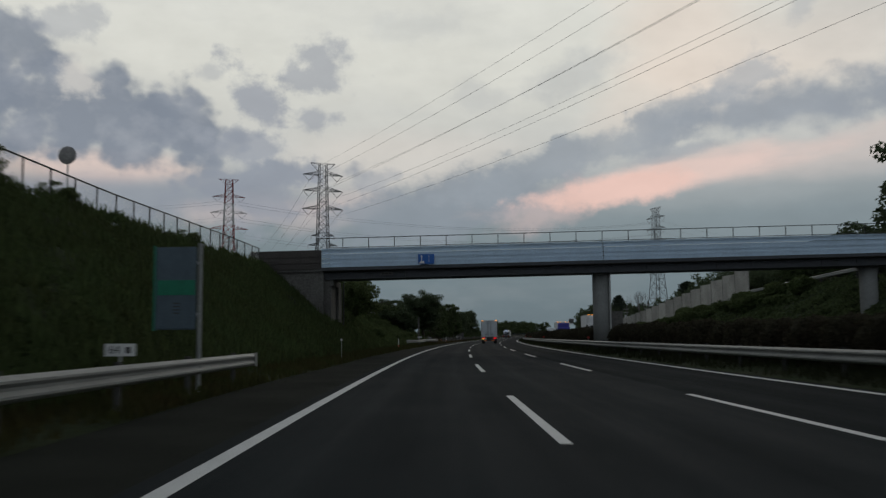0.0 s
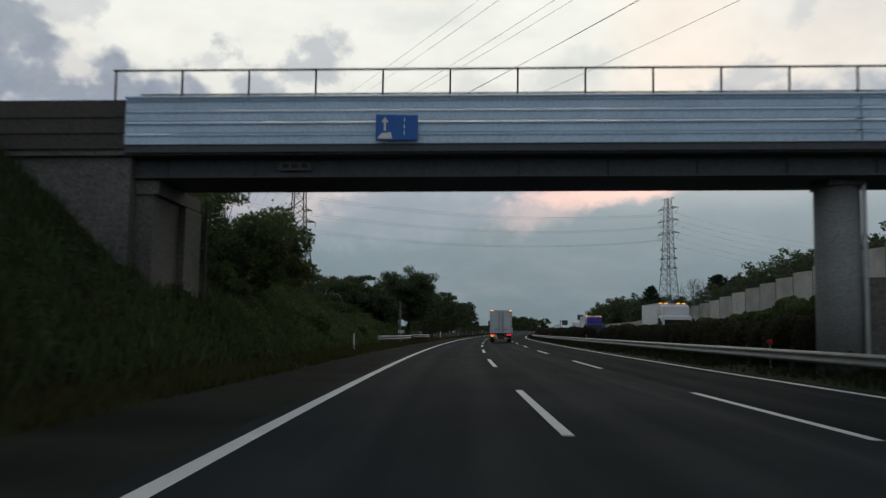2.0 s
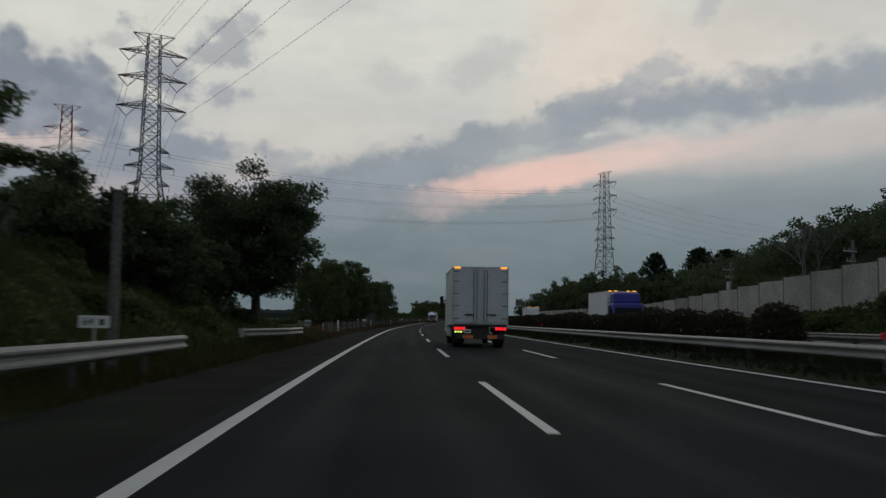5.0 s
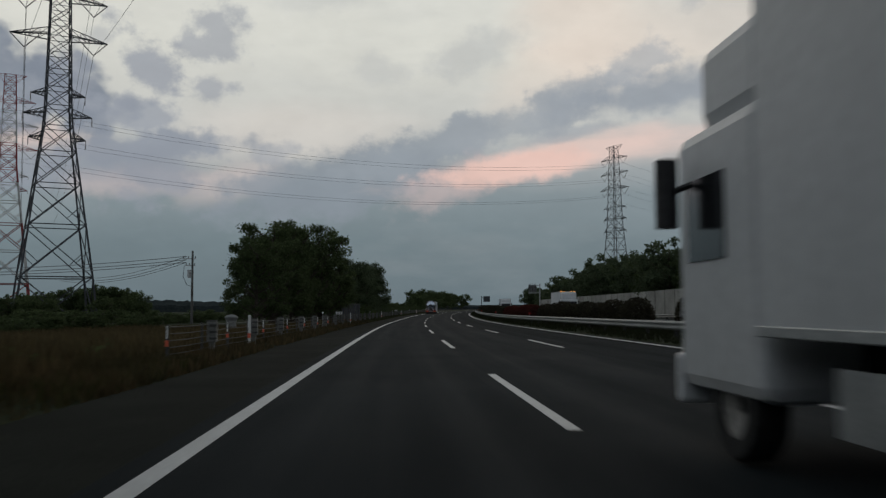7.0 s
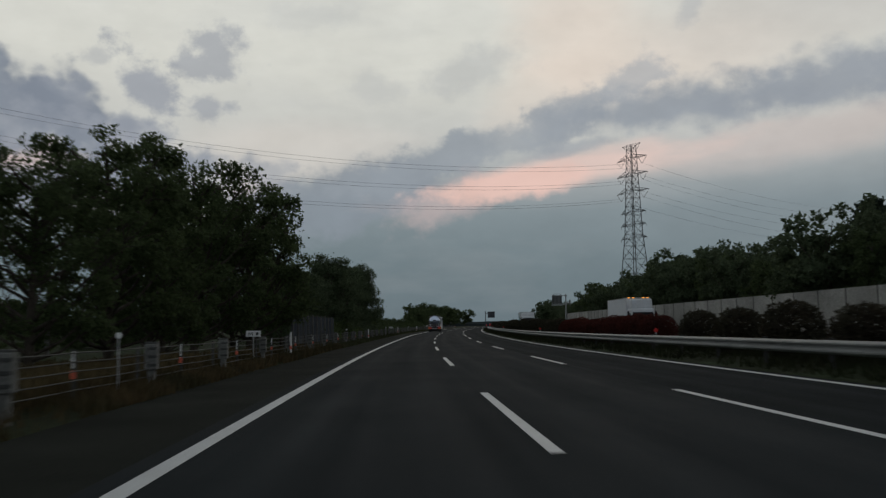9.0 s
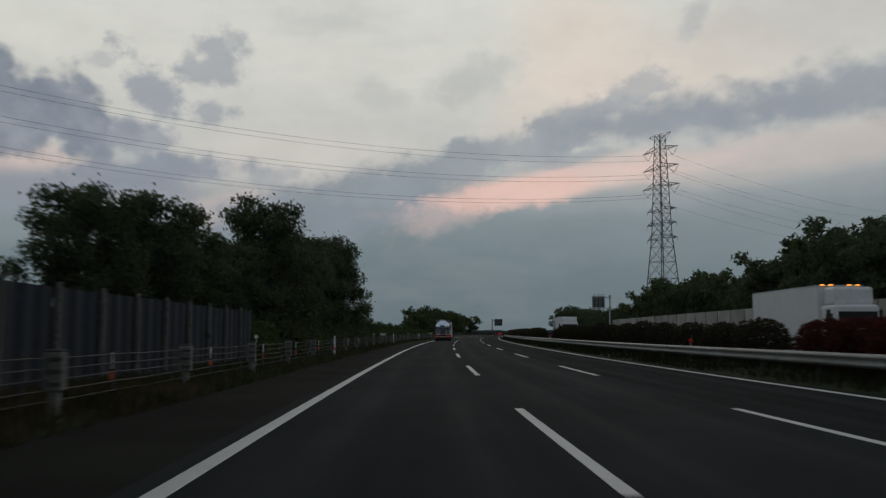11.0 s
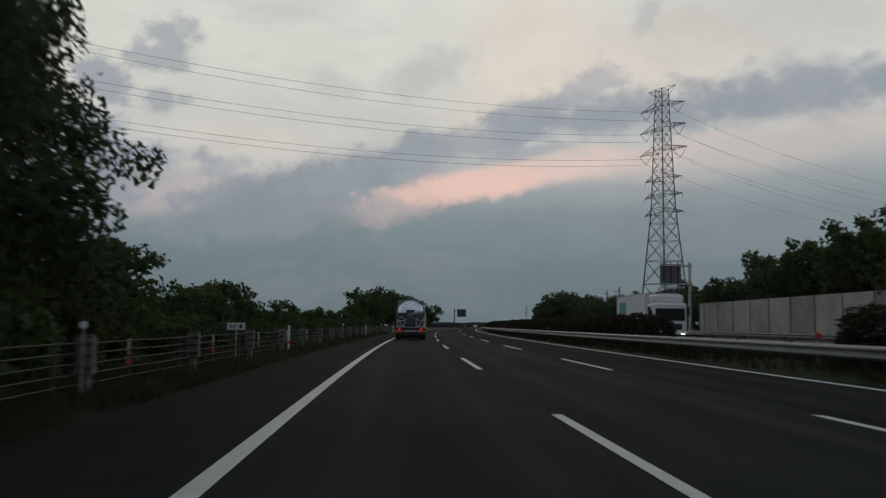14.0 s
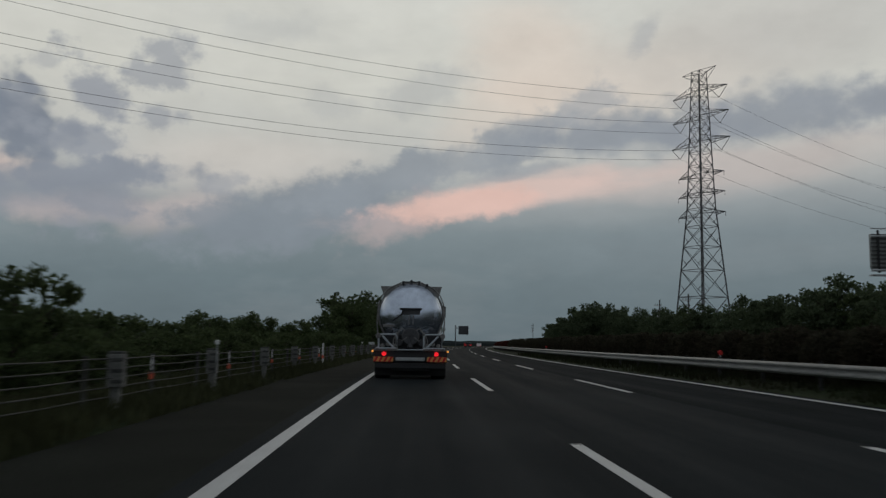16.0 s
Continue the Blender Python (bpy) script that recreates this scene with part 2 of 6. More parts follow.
sun = new("sun", bpy.data.lights.new("sun", "SUN"))
sun.data.energy, sun.data.angle, sun.data.color = 0.12, radians(35), (1.0, 0.86, 0.76)
sun.matrix_world = look((0, 0, 0), (-math.sin(radians(15)), -math.cos(radians(15)), -0.35))


# ---------------------------------------------------------------- materials
def material(name, color, rough=0.7, metal=0.0, vary=0.25, scale=3.0, fine=40.0, bump=0.15, tint=None, piece=0.0, spec=0.4, island=0.0, stain=None):
    """A surface with two scales of variation: broad stains and fine grain, with relief from the grain."""
    m = bpy.data.materials.new(name)
    m.use_nodes = True
    n, l = m.node_tree.nodes, m.node_tree.links
    b = n["Principled BSDF"]
    tc = n.new("ShaderNodeTexCoord")
    big, small = n.new("ShaderNodeTexNoise"), n.new("ShaderNodeTexNoise")
    for t, sc, d in ((big, scale, 4), (small, fine, 5)):
        t.inputs["Scale"].default_value, t.inputs["Detail"].default_value = sc, d
        l.new(tc.outputs["Object"], t.inputs["Vector"])
    ramp = n.new("ShaderNodeValToRGB")
    dark = tint or tuple(c * (1 - vary) for c in color)
    ramp.color_ramp.elements[0].position, ramp.color_ramp.elements[0].color = 0.3, (*dark, 1)
    ramp.color_ramp.elements[1].position, ramp.color_ramp.elements[1].color = 0.7, (*color, 1)
    l.new(big.outputs["Fac"], ramp.inputs[0])
    mul = n.new("ShaderNodeMix")
    mul.data_type, mul.blend_type = "RGBA", "MULTIPLY"
    mul.inputs[0].default_value = 1.0
    grain = n.new("ShaderNodeMapRange")
    grain.inputs["From Min"].default_value, grain.inputs["From Max"].default_value = 0.3, 0.7
    grain.inputs["To Min"].default_value, grain.inputs["To Max"].default_value = 1 - vary, 1 + vary * 0.6
    l.new(small.outputs["Fac"], grain.inputs["Value"])
    last = grain.outputs[0]
    if piece or island:
        src = n.new("ShaderNodeObjectInfo").outputs["Random"] if piece else n.new("ShaderNodeNewGeometry").outputs["Random Per Island"]
        amt = piece or island
        mr = n.new("ShaderNodeMapRange")
        mr.inputs["To Min"].default_value, mr.inputs["To Max"].default_value = 1 - amt, 1 + amt
        l.new(src, mr.inputs["Value"])
        mm = n.new("ShaderNodeMath")
        mm.operation = "MULTIPLY"
        l.new(last, mm.inputs[0])
        l.new(mr.outputs[0], mm.inputs[1])
        last = mm.outputs[0]
    l.new(ramp.outputs[0], mul.inputs[6])
    l.new(last, mul.inputs[7])
    l.new(mul.outputs[2], b.inputs["Base Color"])
    b.inputs["Roughness"].default_value, b.inputs["Metallic"].default_value = rough, metal
    b.inputs["Specular IOR Level"].default_value = spec
    rr = n.new("ShaderNodeMapRange")
    rr.inputs["To Min"].default_value, rr.inputs["To Max"].default_value = max(rough - 0.12, 0.02), min(rough + 0.12, 1)
    l.new(big.outputs["Fac"], rr.inputs["Value"])
    l.new(rr.outputs[0], b.inputs["Roughness"])
    if bump:
        bp = n.new("ShaderNodeBump")
        bp.inputs["Strength"].default_value, bp.inputs["Distance"].default_value = bump, 0.02
        l.new(small.outputs["Fac"], bp.inputs["Height"])
        l.new(bp.outputs[0], b.inputs["Normal"])
    return m


def lamp_material(name, color, strength):
    m = material(name, tuple(c * 0.5 for c in color), 0.3, bump=0)
    b = m.node_tree.nodes["Principled BSDF"]
    b.inputs["Emission Color"].default_value, b.inputs["Emission Strength"].default_value = (*color, 1), strength
    return m


def leaf_material(name, color, dry=None):
    """Thin leaves that let some of the light through."""
    m = material(name, color, 0.75, vary=0.3, scale=0.5, fine=5, bump=0, island=0.28, tint=dry, spec=0.08)
    n, l = m.node_tree.nodes, m.node_tree.links
    b, tr, mx = n["Principled BSDF"], n.new("ShaderNodeBsdfTranslucent"), n.new("ShaderNodeMixShader")
    l.new(b.inputs["Base Color"].links[0].from_socket, tr.inputs["Color"])
    mx.inputs[0].default_value = 0.5
    l.new(b.outputs[0], mx.inputs[1])
    l.new(tr.outputs[0], mx.inputs[2])
    l.new(mx.outputs[0], n["Material Output"].inputs["Surface"])
    return m


def worn_asphalt(name, color, tracks=0.16):
    """Asphalt with darker oil strips, paler wheel tracks along the lanes and streaks that follow the road."""
    m = material(name, color, 0.82, vary=0.22, scale=0.22, fine=60, bump=0.45, spec=0.02)
    n, l = m.node_tree.nodes, m.node_tree.links
    b = n["Principled BSDF"]
    uv, sep = n.new("ShaderNodeUVMap"), n.new("ShaderNodeSeparateXYZ")
    l.new(uv.outputs[0], sep.inputs[0])

    def calc(op, a, c=0.0):
        q = n.new("ShaderNodeMath")
        q.operation = op
        for v, sock in ((a, q.inputs[0]), (c, q.inputs[1])):
            if isinstance(v, (int, float)):
                sock.default_value = v
            else:
                l.new(v, sock)
        return q.outputs[0]

    def streak(along, across, seed):
        cb, t = n.new("ShaderNodeCombineXYZ"), n.new("ShaderNodeTexNoise")
        l.new(calc("MULTIPLY", sep.outputs[0], along), cb.inputs[0])
        l.new(calc("MULTIPLY", sep.outputs[1], across), cb.inputs[1])
        cb.inputs[2].default_value = seed
        t.inputs["Scale"].default_value, t.inputs["Detail"].default_value = 1.0, 5.0
        l.new(cb.outputs[0], t.inputs["Vector"])
        return calc("SUBTRACT", t.outputs["Fac"], 0.5)

    wob = calc("MULTIPLY", streak(0.02, 0.1, 1.0), 0.5)
    phase = calc("FRACT", calc("DIVIDE", calc("ADD", calc("ADD", sep.outputs[1], 36.0), wob), 3.6))
    off = calc("ABSOLUTE", calc("SUBTRACT", calc("ABSOLUTE", calc("SUBTRACT", phase, 0.5)), 0.24))
    tr = calc("SUBTRACT", 1.0, calc("MINIMUM", calc("MULTIPLY", off, 7.0), 1.0))
    newer = calc("GREATER_THAN", calc("ADD", sep.outputs[1], calc("MULTIPLY", streak(0.6, 0.0, 8.0), 0.5)), 7.32)
    tr = calc("SUBTRACT", tr, calc("MULTIPLY", newer, 1.3))
    tone = calc("ADD", calc("MULTIPLY", tr, tracks), calc("ADD", calc("MULTIPLY", streak(0.05, 2.2, 3.0), 0.5), calc("MULTIPLY", streak(0.25, 0.9, 5.0), 0.35)))
    mix = n.new("ShaderNodeMix")
    mix.data_type, mix.blend_type = "RGBA", "MULTIPLY"
    mix.inputs[0].default_value = 1.0
    l.new(b.inputs["Base Color"].links[0].from_socket, mix.inputs[6])
    l.new(calc("ADD", tone, 0.96), mix.inputs[7])
    l.new(mix.outputs[2], b.inputs["Base Color"])
    l.new(calc("SUBTRACT", 0.84, calc("MULTIPLY", tone, 0.35)), b.inputs["Roughness"])
    return m


ASPHALT = worn_asphalt("asphalt", (0.024, 0.029, 0.031))
ASPHALT_OLD = material("shoulder_asphalt", (0.030, 0.033, 0.027), 0.95, vary=0.5, scale=0.4, fine=45, bump=0.4, spec=0.02)
PAINT = material("road_paint", (0.60, 0.61, 0.60), 0.6, vary=0.16, scale=1.2, fine=25, bump=0.2)
GRASS = material("rough_grass", (0.030, 0.044, 0.020), 0.95, vary=0.45, scale=0.35, fine=7, bump=0.8, tint=(0.026, 0.030, 0.015), spec=0.05)
DRY = leaf_material("dry_grass", (0.105, 0.078, 0.040), (0.07, 0.06, 0.03))
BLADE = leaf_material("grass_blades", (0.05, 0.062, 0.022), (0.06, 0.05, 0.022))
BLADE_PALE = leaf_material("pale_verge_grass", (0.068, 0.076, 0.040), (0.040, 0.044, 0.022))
# darker copy of the blades: shade under the median rails put into the colour
BLADE_SHADED = leaf_material("shaded_grass_blades", (0.026, 0.034, 0.016), (0.024, 0.024, 0.014))
LEAF = leaf_material("broad_leaves", (0.094, 0.126, 0.056))
LEAF_DARK = leaf_material("dark_leaves", (0.096, 0.126, 0.070))
DULL = material("dull_weathered_steel", (0.085, 0.085, 0.08), 0.75, 0.2, vary=0.3, scale=2, fine=20, bump=0.1)
CONCRETE_POST = material("weathered_post", (0.20, 0.20, 0.185), 0.9, vary=0.35, scale=2, fine=18, bump=0.2)
LEAF_VINE = leaf_material("vine_leaves", (0.068, 0.100, 0.040), (0.060, 0.074, 0.030))
LEAF_BRIGHT = leaf_material("fresh_green_leaves", (0.105, 0.145, 0.058), (0.080, 0.098, 0.042))
LEAF_HEDGE = leaf_material("hedge_leaves", (0.050, 0.052, 0.034), (0.052, 0.041, 0.029))
LEAF_RED = leaf_material("red_hedge_leaves", (0.10, 0.028, 0.022), (0.055, 0.022, 0.018))
NEEDLE = leaf_material("needles", (0.048, 0.066, 0.044))
TWIG = material("pale_twigs", (0.17, 0.155, 0.15), 0.9, vary=0.3, bump=0)
VERGE_DRY = leaf_material("dry_verge_grass", (0.105, 0.075, 0.04), (0.045, 0.045, 0.024))
BARK = material("bark", (0.075, 0.06, 0.045), 0.9, vary=0.4, scale=4, fine=25, bump=0.8)
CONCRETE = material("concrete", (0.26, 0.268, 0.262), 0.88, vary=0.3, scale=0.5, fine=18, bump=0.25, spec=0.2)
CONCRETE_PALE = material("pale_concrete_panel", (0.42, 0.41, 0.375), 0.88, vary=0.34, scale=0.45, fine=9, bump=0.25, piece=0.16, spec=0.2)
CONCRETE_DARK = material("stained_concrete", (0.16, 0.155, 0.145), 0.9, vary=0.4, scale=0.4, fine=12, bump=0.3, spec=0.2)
PANEL = material("bridge_panel_paint", (0.54, 0.69, 0.84), 0.5, vary=0.15, scale=0.8, fine=12, bump=0.08)
PANEL_BROWN = material("weathered_brown_panel", (0.075, 0.066, 0.06), 0.8, vary=0.35, scale=0.8, fine=10, bump=0.2)
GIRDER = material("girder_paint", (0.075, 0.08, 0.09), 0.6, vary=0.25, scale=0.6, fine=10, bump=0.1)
GALV = material("galvanised_steel", (0.52, 0.53, 0.53), 0.45, 0.75, vary=0.25, scale=2.5, fine=30, bump=0.08)
RAILWHITE = material("chalky_white_rail", (0.27, 0.28, 0.27), 0.55, 0.15, vary=0.22, scale=1.5, fine=20, bump=0.1)
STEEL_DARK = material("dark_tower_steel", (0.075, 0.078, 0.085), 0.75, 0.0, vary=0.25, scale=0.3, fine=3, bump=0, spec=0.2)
RAILGREY = material("dull_galvanised_rail", (0.30, 0.31, 0.30), 0.6, 0.45, vary=0.3, scale=0.8, fine=14, bump=0.1)
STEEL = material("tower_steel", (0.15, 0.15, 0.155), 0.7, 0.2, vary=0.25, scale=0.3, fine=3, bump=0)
TOWER_RED = material("tower_red_paint", (0.24, 0.03, 0.028), 0.6, vary=0.2, scale=0.3, fine=3, bump=0)
TOWER_WHITE = material("tower_white_paint", (0.55, 0.54, 0.52), 0.6, vary=0.2, scale=0.3, fine=3, bump=0)
CABLE = material("power_cable", (0.16, 0.16, 0.17), 0.6, 0.4, vary=0.1, bump=0)
PORCELAIN = material("insulator", (0.14, 0.13, 0.13), 0.4, vary=0.1, bump=0)
BLACK = material("black_rubber", (0.018, 0.018, 0.018), 0.75, vary=0.2, fine=20)
CHASSIS = material("chassis_paint", (0.03, 0.03, 0.032), 0.6, vary=0.3, fine=15)
TANK = material("brushed_tank", (0.62, 0.68, 0.78), 0.20, 0.97, vary=0.12, scale=1.2, fine=5, bump=0.01)
TANK_DARK = material("grimy_dark_steel", (0.10, 0.10, 0.105), 0.5, 0.6, vary=0.35, scale=4, fine=20, bump=0.1)
TANK_DIRTY = material("dusty_steel", (0.30, 0.29, 0.28), 0.6, 0.5, vary=0.35, scale=3, fine=18, bump=0.1)
WHITE = material("white_lorry_paint", (0.68, 0.69, 0.70), 0.4, vary=0.1, scale=1.2, fine=10, bump=0.03)
GREYWHITE = material("grey_lorry_doors", (0.50, 0.54, 0.57), 0.45, vary=0.12, scale=1.0, fine=10, bump=0.03)
BLUE_CAB = material("blue_cab_paint", (0.05, 0.05, 0.30), 0.35, vary=0.15, bump=0)
SIGN_BLUE = material("sign_blue", (0.02, 0.12, 0.42), 0.5, vary=0.15, bump=0)
SIGN_GREEN = material("sign_green", (0.02, 0.22, 0.13), 0.5, vary=0.2, bump=0)
SIGN_GREY = material("faded_sign_face", (0.10, 0.14, 0.17), 0.5, vary=0.25, scale=2, bump=0)
SIGN_WHITE = material("sign_white", (0.70, 0.70, 0.68), 0.5, vary=0.12, bump=0)
INK = material("sign_ink", (0.02, 0.02, 0.02), 0.6, bump=0)
ORANGE = material("orange_reflector", (0.78, 0.16, 0.09), 0.35, vary=0.15, bump=0)
HAZARD_RED = material("hazard_red", (0.62, 0.03, 0.025), 0.45, vary=0.15, bump=0)
HAZARD_YELLOW = material("hazard_yellow", (0.80, 0.36, 0.10), 0.45, vary=0.15, bump=0)
# dark sheet, its colour taken darker still for the shade of the trees
BLUE_FENCE = material("blue_grey_sheet", (0.020, 0.028, 0.042), 0.9, vary=0.25, scale=1, fine=8, bump=0.1, piece=0.15)
GLASS_DARK = material("dark_windscreen", (0.02, 0.022, 0.025), 0.08, vary=0.1, bump=0, spec=0.6)
HILL = material("distant_woods", (0.045, 0.055, 0.055), 1.0, vary=0.3, scale=0.05, fine=0.6, bump=0, spec=0.0)
BANNER = material("printed_panel", (0.10, 0.28, 0.42), 0.5, vary=0.3, scale=1.2, tint=(0.08, 0.30, 0.16), bump=0)
TAIL = lamp_material("tail_lamp", (1.0, 0.02, 0.03), 0.9)
AMBER = lamp_material("amber_lamp", (1.0, 0.38, 0.06), 1.2)
GREENLAMP = lamp_material("yellow_green_lamp", (0.75, 1.0, 0.15), 0.9)
HEAD = lamp_material("head_lamp", (1.0, 0.95, 0.85), 5.0)


# ---------------------------------------------------------------- mesh helpers
def link_mesh(name, verts, faces, mat, parent=None, label="", smooth=False):
    me = bpy.data.meshes.new(name)
    me.from_pydata([tuple(v) for v in verts], [], [tuple(f) for f in faces])
    if mat:
        me.materials.append(mat)
    if smooth:
        me.polygons.foreach_set("use_smooth", [True] * len(me.polygons))
    me.update()
    ob = new(name, me)
    if parent:
        ob.parent = parent
    if label:
        ob["label"] = label
    return ob


def part(name, bm, mat, parent=None, label="", smooth=False):
    me = bpy.data.meshes.new(name)
    bmesh.ops.recalc_face_normals(bm, faces=bm.faces)
    bm.to_mesh(me)
    bm.free()
    me.materials.append(mat)
    if smooth:
        me.polygons.foreach_set("use_smooth", [True] * len(me.polygons))
    ob = new(name, me)
    if parent:
        ob.parent = parent
    if label:
        ob["label"] = label
    return ob


def thing(name, m, label, category, group="", kind=""):
    e = new(name)
    e.matrix_world = m
    e.empty_display_size = 0.2
    return tagged(e, label, category, group, kind)


def box(bm, x0, x1, y0, y1, z0, z1, bevel=0.0):
    vs = [bm.verts.new(v) for v in ((x0, y0, z0), (x1, y0, z0), (x1, y1, z0), (x0, y1, z0), (x0, y0, z1), (x1, y0, z1), (x1, y1, z1), (x0, y1, z1))]
    fs = [bm.faces.new([vs[i] for i in f]) for f in ((3, 2, 1, 0), (4, 5, 6, 7), (0, 1, 5, 4), (1, 2, 6, 5), (2, 3, 7, 6), (3, 0, 4, 7))]
    if bevel:
        es = list({e for f in fs for e in f.edges})
        bmesh.ops.bevel(bm, geom=es, offset=bevel, segments=2, affect="EDGES", profile=0.5)


def boxed(*dims, bevel=0.0):
    bm = bmesh.new()
    box(bm, *dims, bevel=bevel)
    return bm


def beam(bm, p, q, w, n=4):
    """A straight bar of n sides from p to q."""
    p, q = Vector(p), Vector(q)
    d = q - p
    if d.length < 1e-6:
        return
    d.normalize()
    side = d.cross(Vector((0, 0, 1)) if abs(d.z) < 0.9 else Vector((1, 0, 0))).normalized()
    up = side.cross(d)
    ring = [[bm.verts.new(c + (side * math.cos(a) + up * math.sin(a)) * w * 0.5) for a in (2 * math.pi * (k + 0.5) / n for k in range(n))] for c in (p, q)]
    for k in range(n):
        bm.faces.new((ring[0][k], ring[0][(k + 1) % n], ring[1][(k + 1) % n], ring[1][k]))
    bm.faces.new(ring[0][::-1])
    bm.faces.new(ring[1])


def tube(bm, pts, r, n=6, radii=None):
    """A round bar along points."""
    pts = [Vector(p) for p in pts]
    rings = []
    for i, p in enumerate(pts):
        d = (pts[min(i + 1, len(pts) - 1)] - pts[max(i - 1, 0)]).normalized()
        side = d.cross(Vector((0, 0, 1)) if abs(d.z) < 0.95 else Vector((1, 0, 0))).normalized()
        up = side.cross(d)
        rr = radii[i] if radii else r
        rings.append([bm.verts.new(p + (side * math.cos(2 * math.pi * k / n) + up * math.sin(2 * math.pi * k / n)) * rr) for k in range(n)])
    for a, b in zip(rings, rings[1:]):
        for k in range(n):
            bm.faces.new((a[k], a[(k + 1) % n], b[(k + 1) % n], b[k]))
    bm.faces.new(rings[0][::-1])
    bm.faces.new(rings[-1])


def lathe_y(bm, profile, n=28, cx=0.0, cz=0.0, squash=1.0):
    """Turns (y, radius) pairs round the y axis."""
    rings = []
    for y, r in profile:
        rings.append([bm.verts.new((cx + r * math.cos(2 * math.pi * k / n), y, cz + squash * r * math.sin(2 * math.pi * k / n))) for k in range(n)])
    for a, b in zip(rings, rings[1:]):
        for k in range(n):
            bm.faces.new((a[k], a[(k + 1) % n], b[(k + 1) % n], b[k]))
    bm.faces.new(rings[0][::-1])
    bm.faces.new(rings[-1])


def wheel(parent, x, y, r=0.5, w=0.28):
    bm = bmesh.new()
    prof = [(-w / 2, r * 0.62), (-w / 2, r * 0.93), (-w / 2 + 0.04, r), (w / 2 - 0.04, r), (w / 2, r * 0.93), (w / 2, r * 0.62)]
    n = 22
    rings = [[bm.verts.new((x + a, y + b * math.cos(2 * math.pi * k / n), r + b * math.sin(2 * math.pi * k / n))) for k in range(n)] for a, b in prof]
    for a, b in zip(rings, rings[1:]):
        for k in range(n):
            bm.faces.new((a[k], a[(k + 1) % n], b[(k + 1) % n], b[k]))
    tyre = part("tyre", bm, BLACK, None)
    bm = bmesh.new()
    rings = [[bm.verts.new((x + a, y + b * math.cos(2 * math.pi * k / n), r + b * math.sin(2 * math.pi * k / n))) for k in range(n)] for a, b in ((-w * 0.42, r * 0.62), (-w * 0.2, r * 0.2), (w * 0.2, r * 0.2), (w * 0.42, r * 0.62))]
    for a, b in zip(rings, rings[1:]):
        for k in range(n):
            bm.faces.new((a[k], a[(k + 1) % n], b[(k + 1) % n], b[k]))
    rim = part("rim", bm, TANK_DIRTY, tyre)
    tyre.parent = parent
    tyre.name = "wheel"
    return tyre


def ribbon(name, sa, sb, prof, mat, step=4.0, parent=None, closed=False, smooth=False):
    """A section (lat, z) swept along the road from sa to sb; prof may be a function of s."""
    ss = np.linspace(sa, sb, max(2, int(abs(sb - sa) / step) + 1))
    verts, faces, n = [], [], None
    for s in ss:
        pr = prof(s) if callable(prof) else prof
        n = len(pr)
        for lat, z in pr:
            verts.append(grid_points(np.float64(s), np.float64(lat), np.float64(z)))
    cols = n if closed else n - 1
    for i in range(len(ss) - 1):
        for k in range(cols):
            a, b = i * n + k, i * n + (k + 1) % n
            faces.append((a, b, b + n, a + n))
    if closed:
        faces += [tuple(range(n - 1, -1, -1)), tuple((len(ss) - 1) * n + k for k in range(n))]
    ob = link_mesh(name, verts, faces, mat, parent, smooth=smooth)
    if not closed:
        lat_of = [lt for s in ss for lt, _ in (prof(s) if callable(prof) else prof)]
        uv = ob.data.uv_layers.new(name="road")
        for lp in ob.data.loops:
            uv.data[lp.index].uv = (float(ss[lp.vertex_index // n]), lat_of[lp.vertex_index])
    return ob


# ---------------------------------------------------------------- the lie of the land
def bank_left(s):
    return np.interp(s, [-400, -60, 0, 25, 52, 61, 68, 78, 90, 101, 121, 135, 148, 160, 176, 600, 900], [5.5, 6.1, 6.0, 5.9, 6.2, 6.3, 6.2, 5.4, 4.8, 4.4, 3.9, 3.2, 1.6, 0.2, -0.35, -0.4, -0.6])


WALL_S = [-400, 100, 108, 128, 150, 165, 178, 200, 230, 300, 369, 600]
WALL_LAT = [37.5, 37.5, 37.5, 35.2, 33.0, 32.0, 31.2, 30.4, 30.0, 29.3, 29.1, 29.0]
WALL_TOP = [9.3, 9.3, 9.1, 7.3, 5.6, 4.8, 4.15, 3.45, 3.4, 3.4, 3.4, 3.4]
WALL_BASE = [6.6, 5.6, 5.4, 4.1, 2.6, 1.7, 1.1, 0.45, 0.3, 0.25, 0.2, 0.1]


def wall_lat(s):
    return np.interp(s, WALL_S, WALL_LAT)


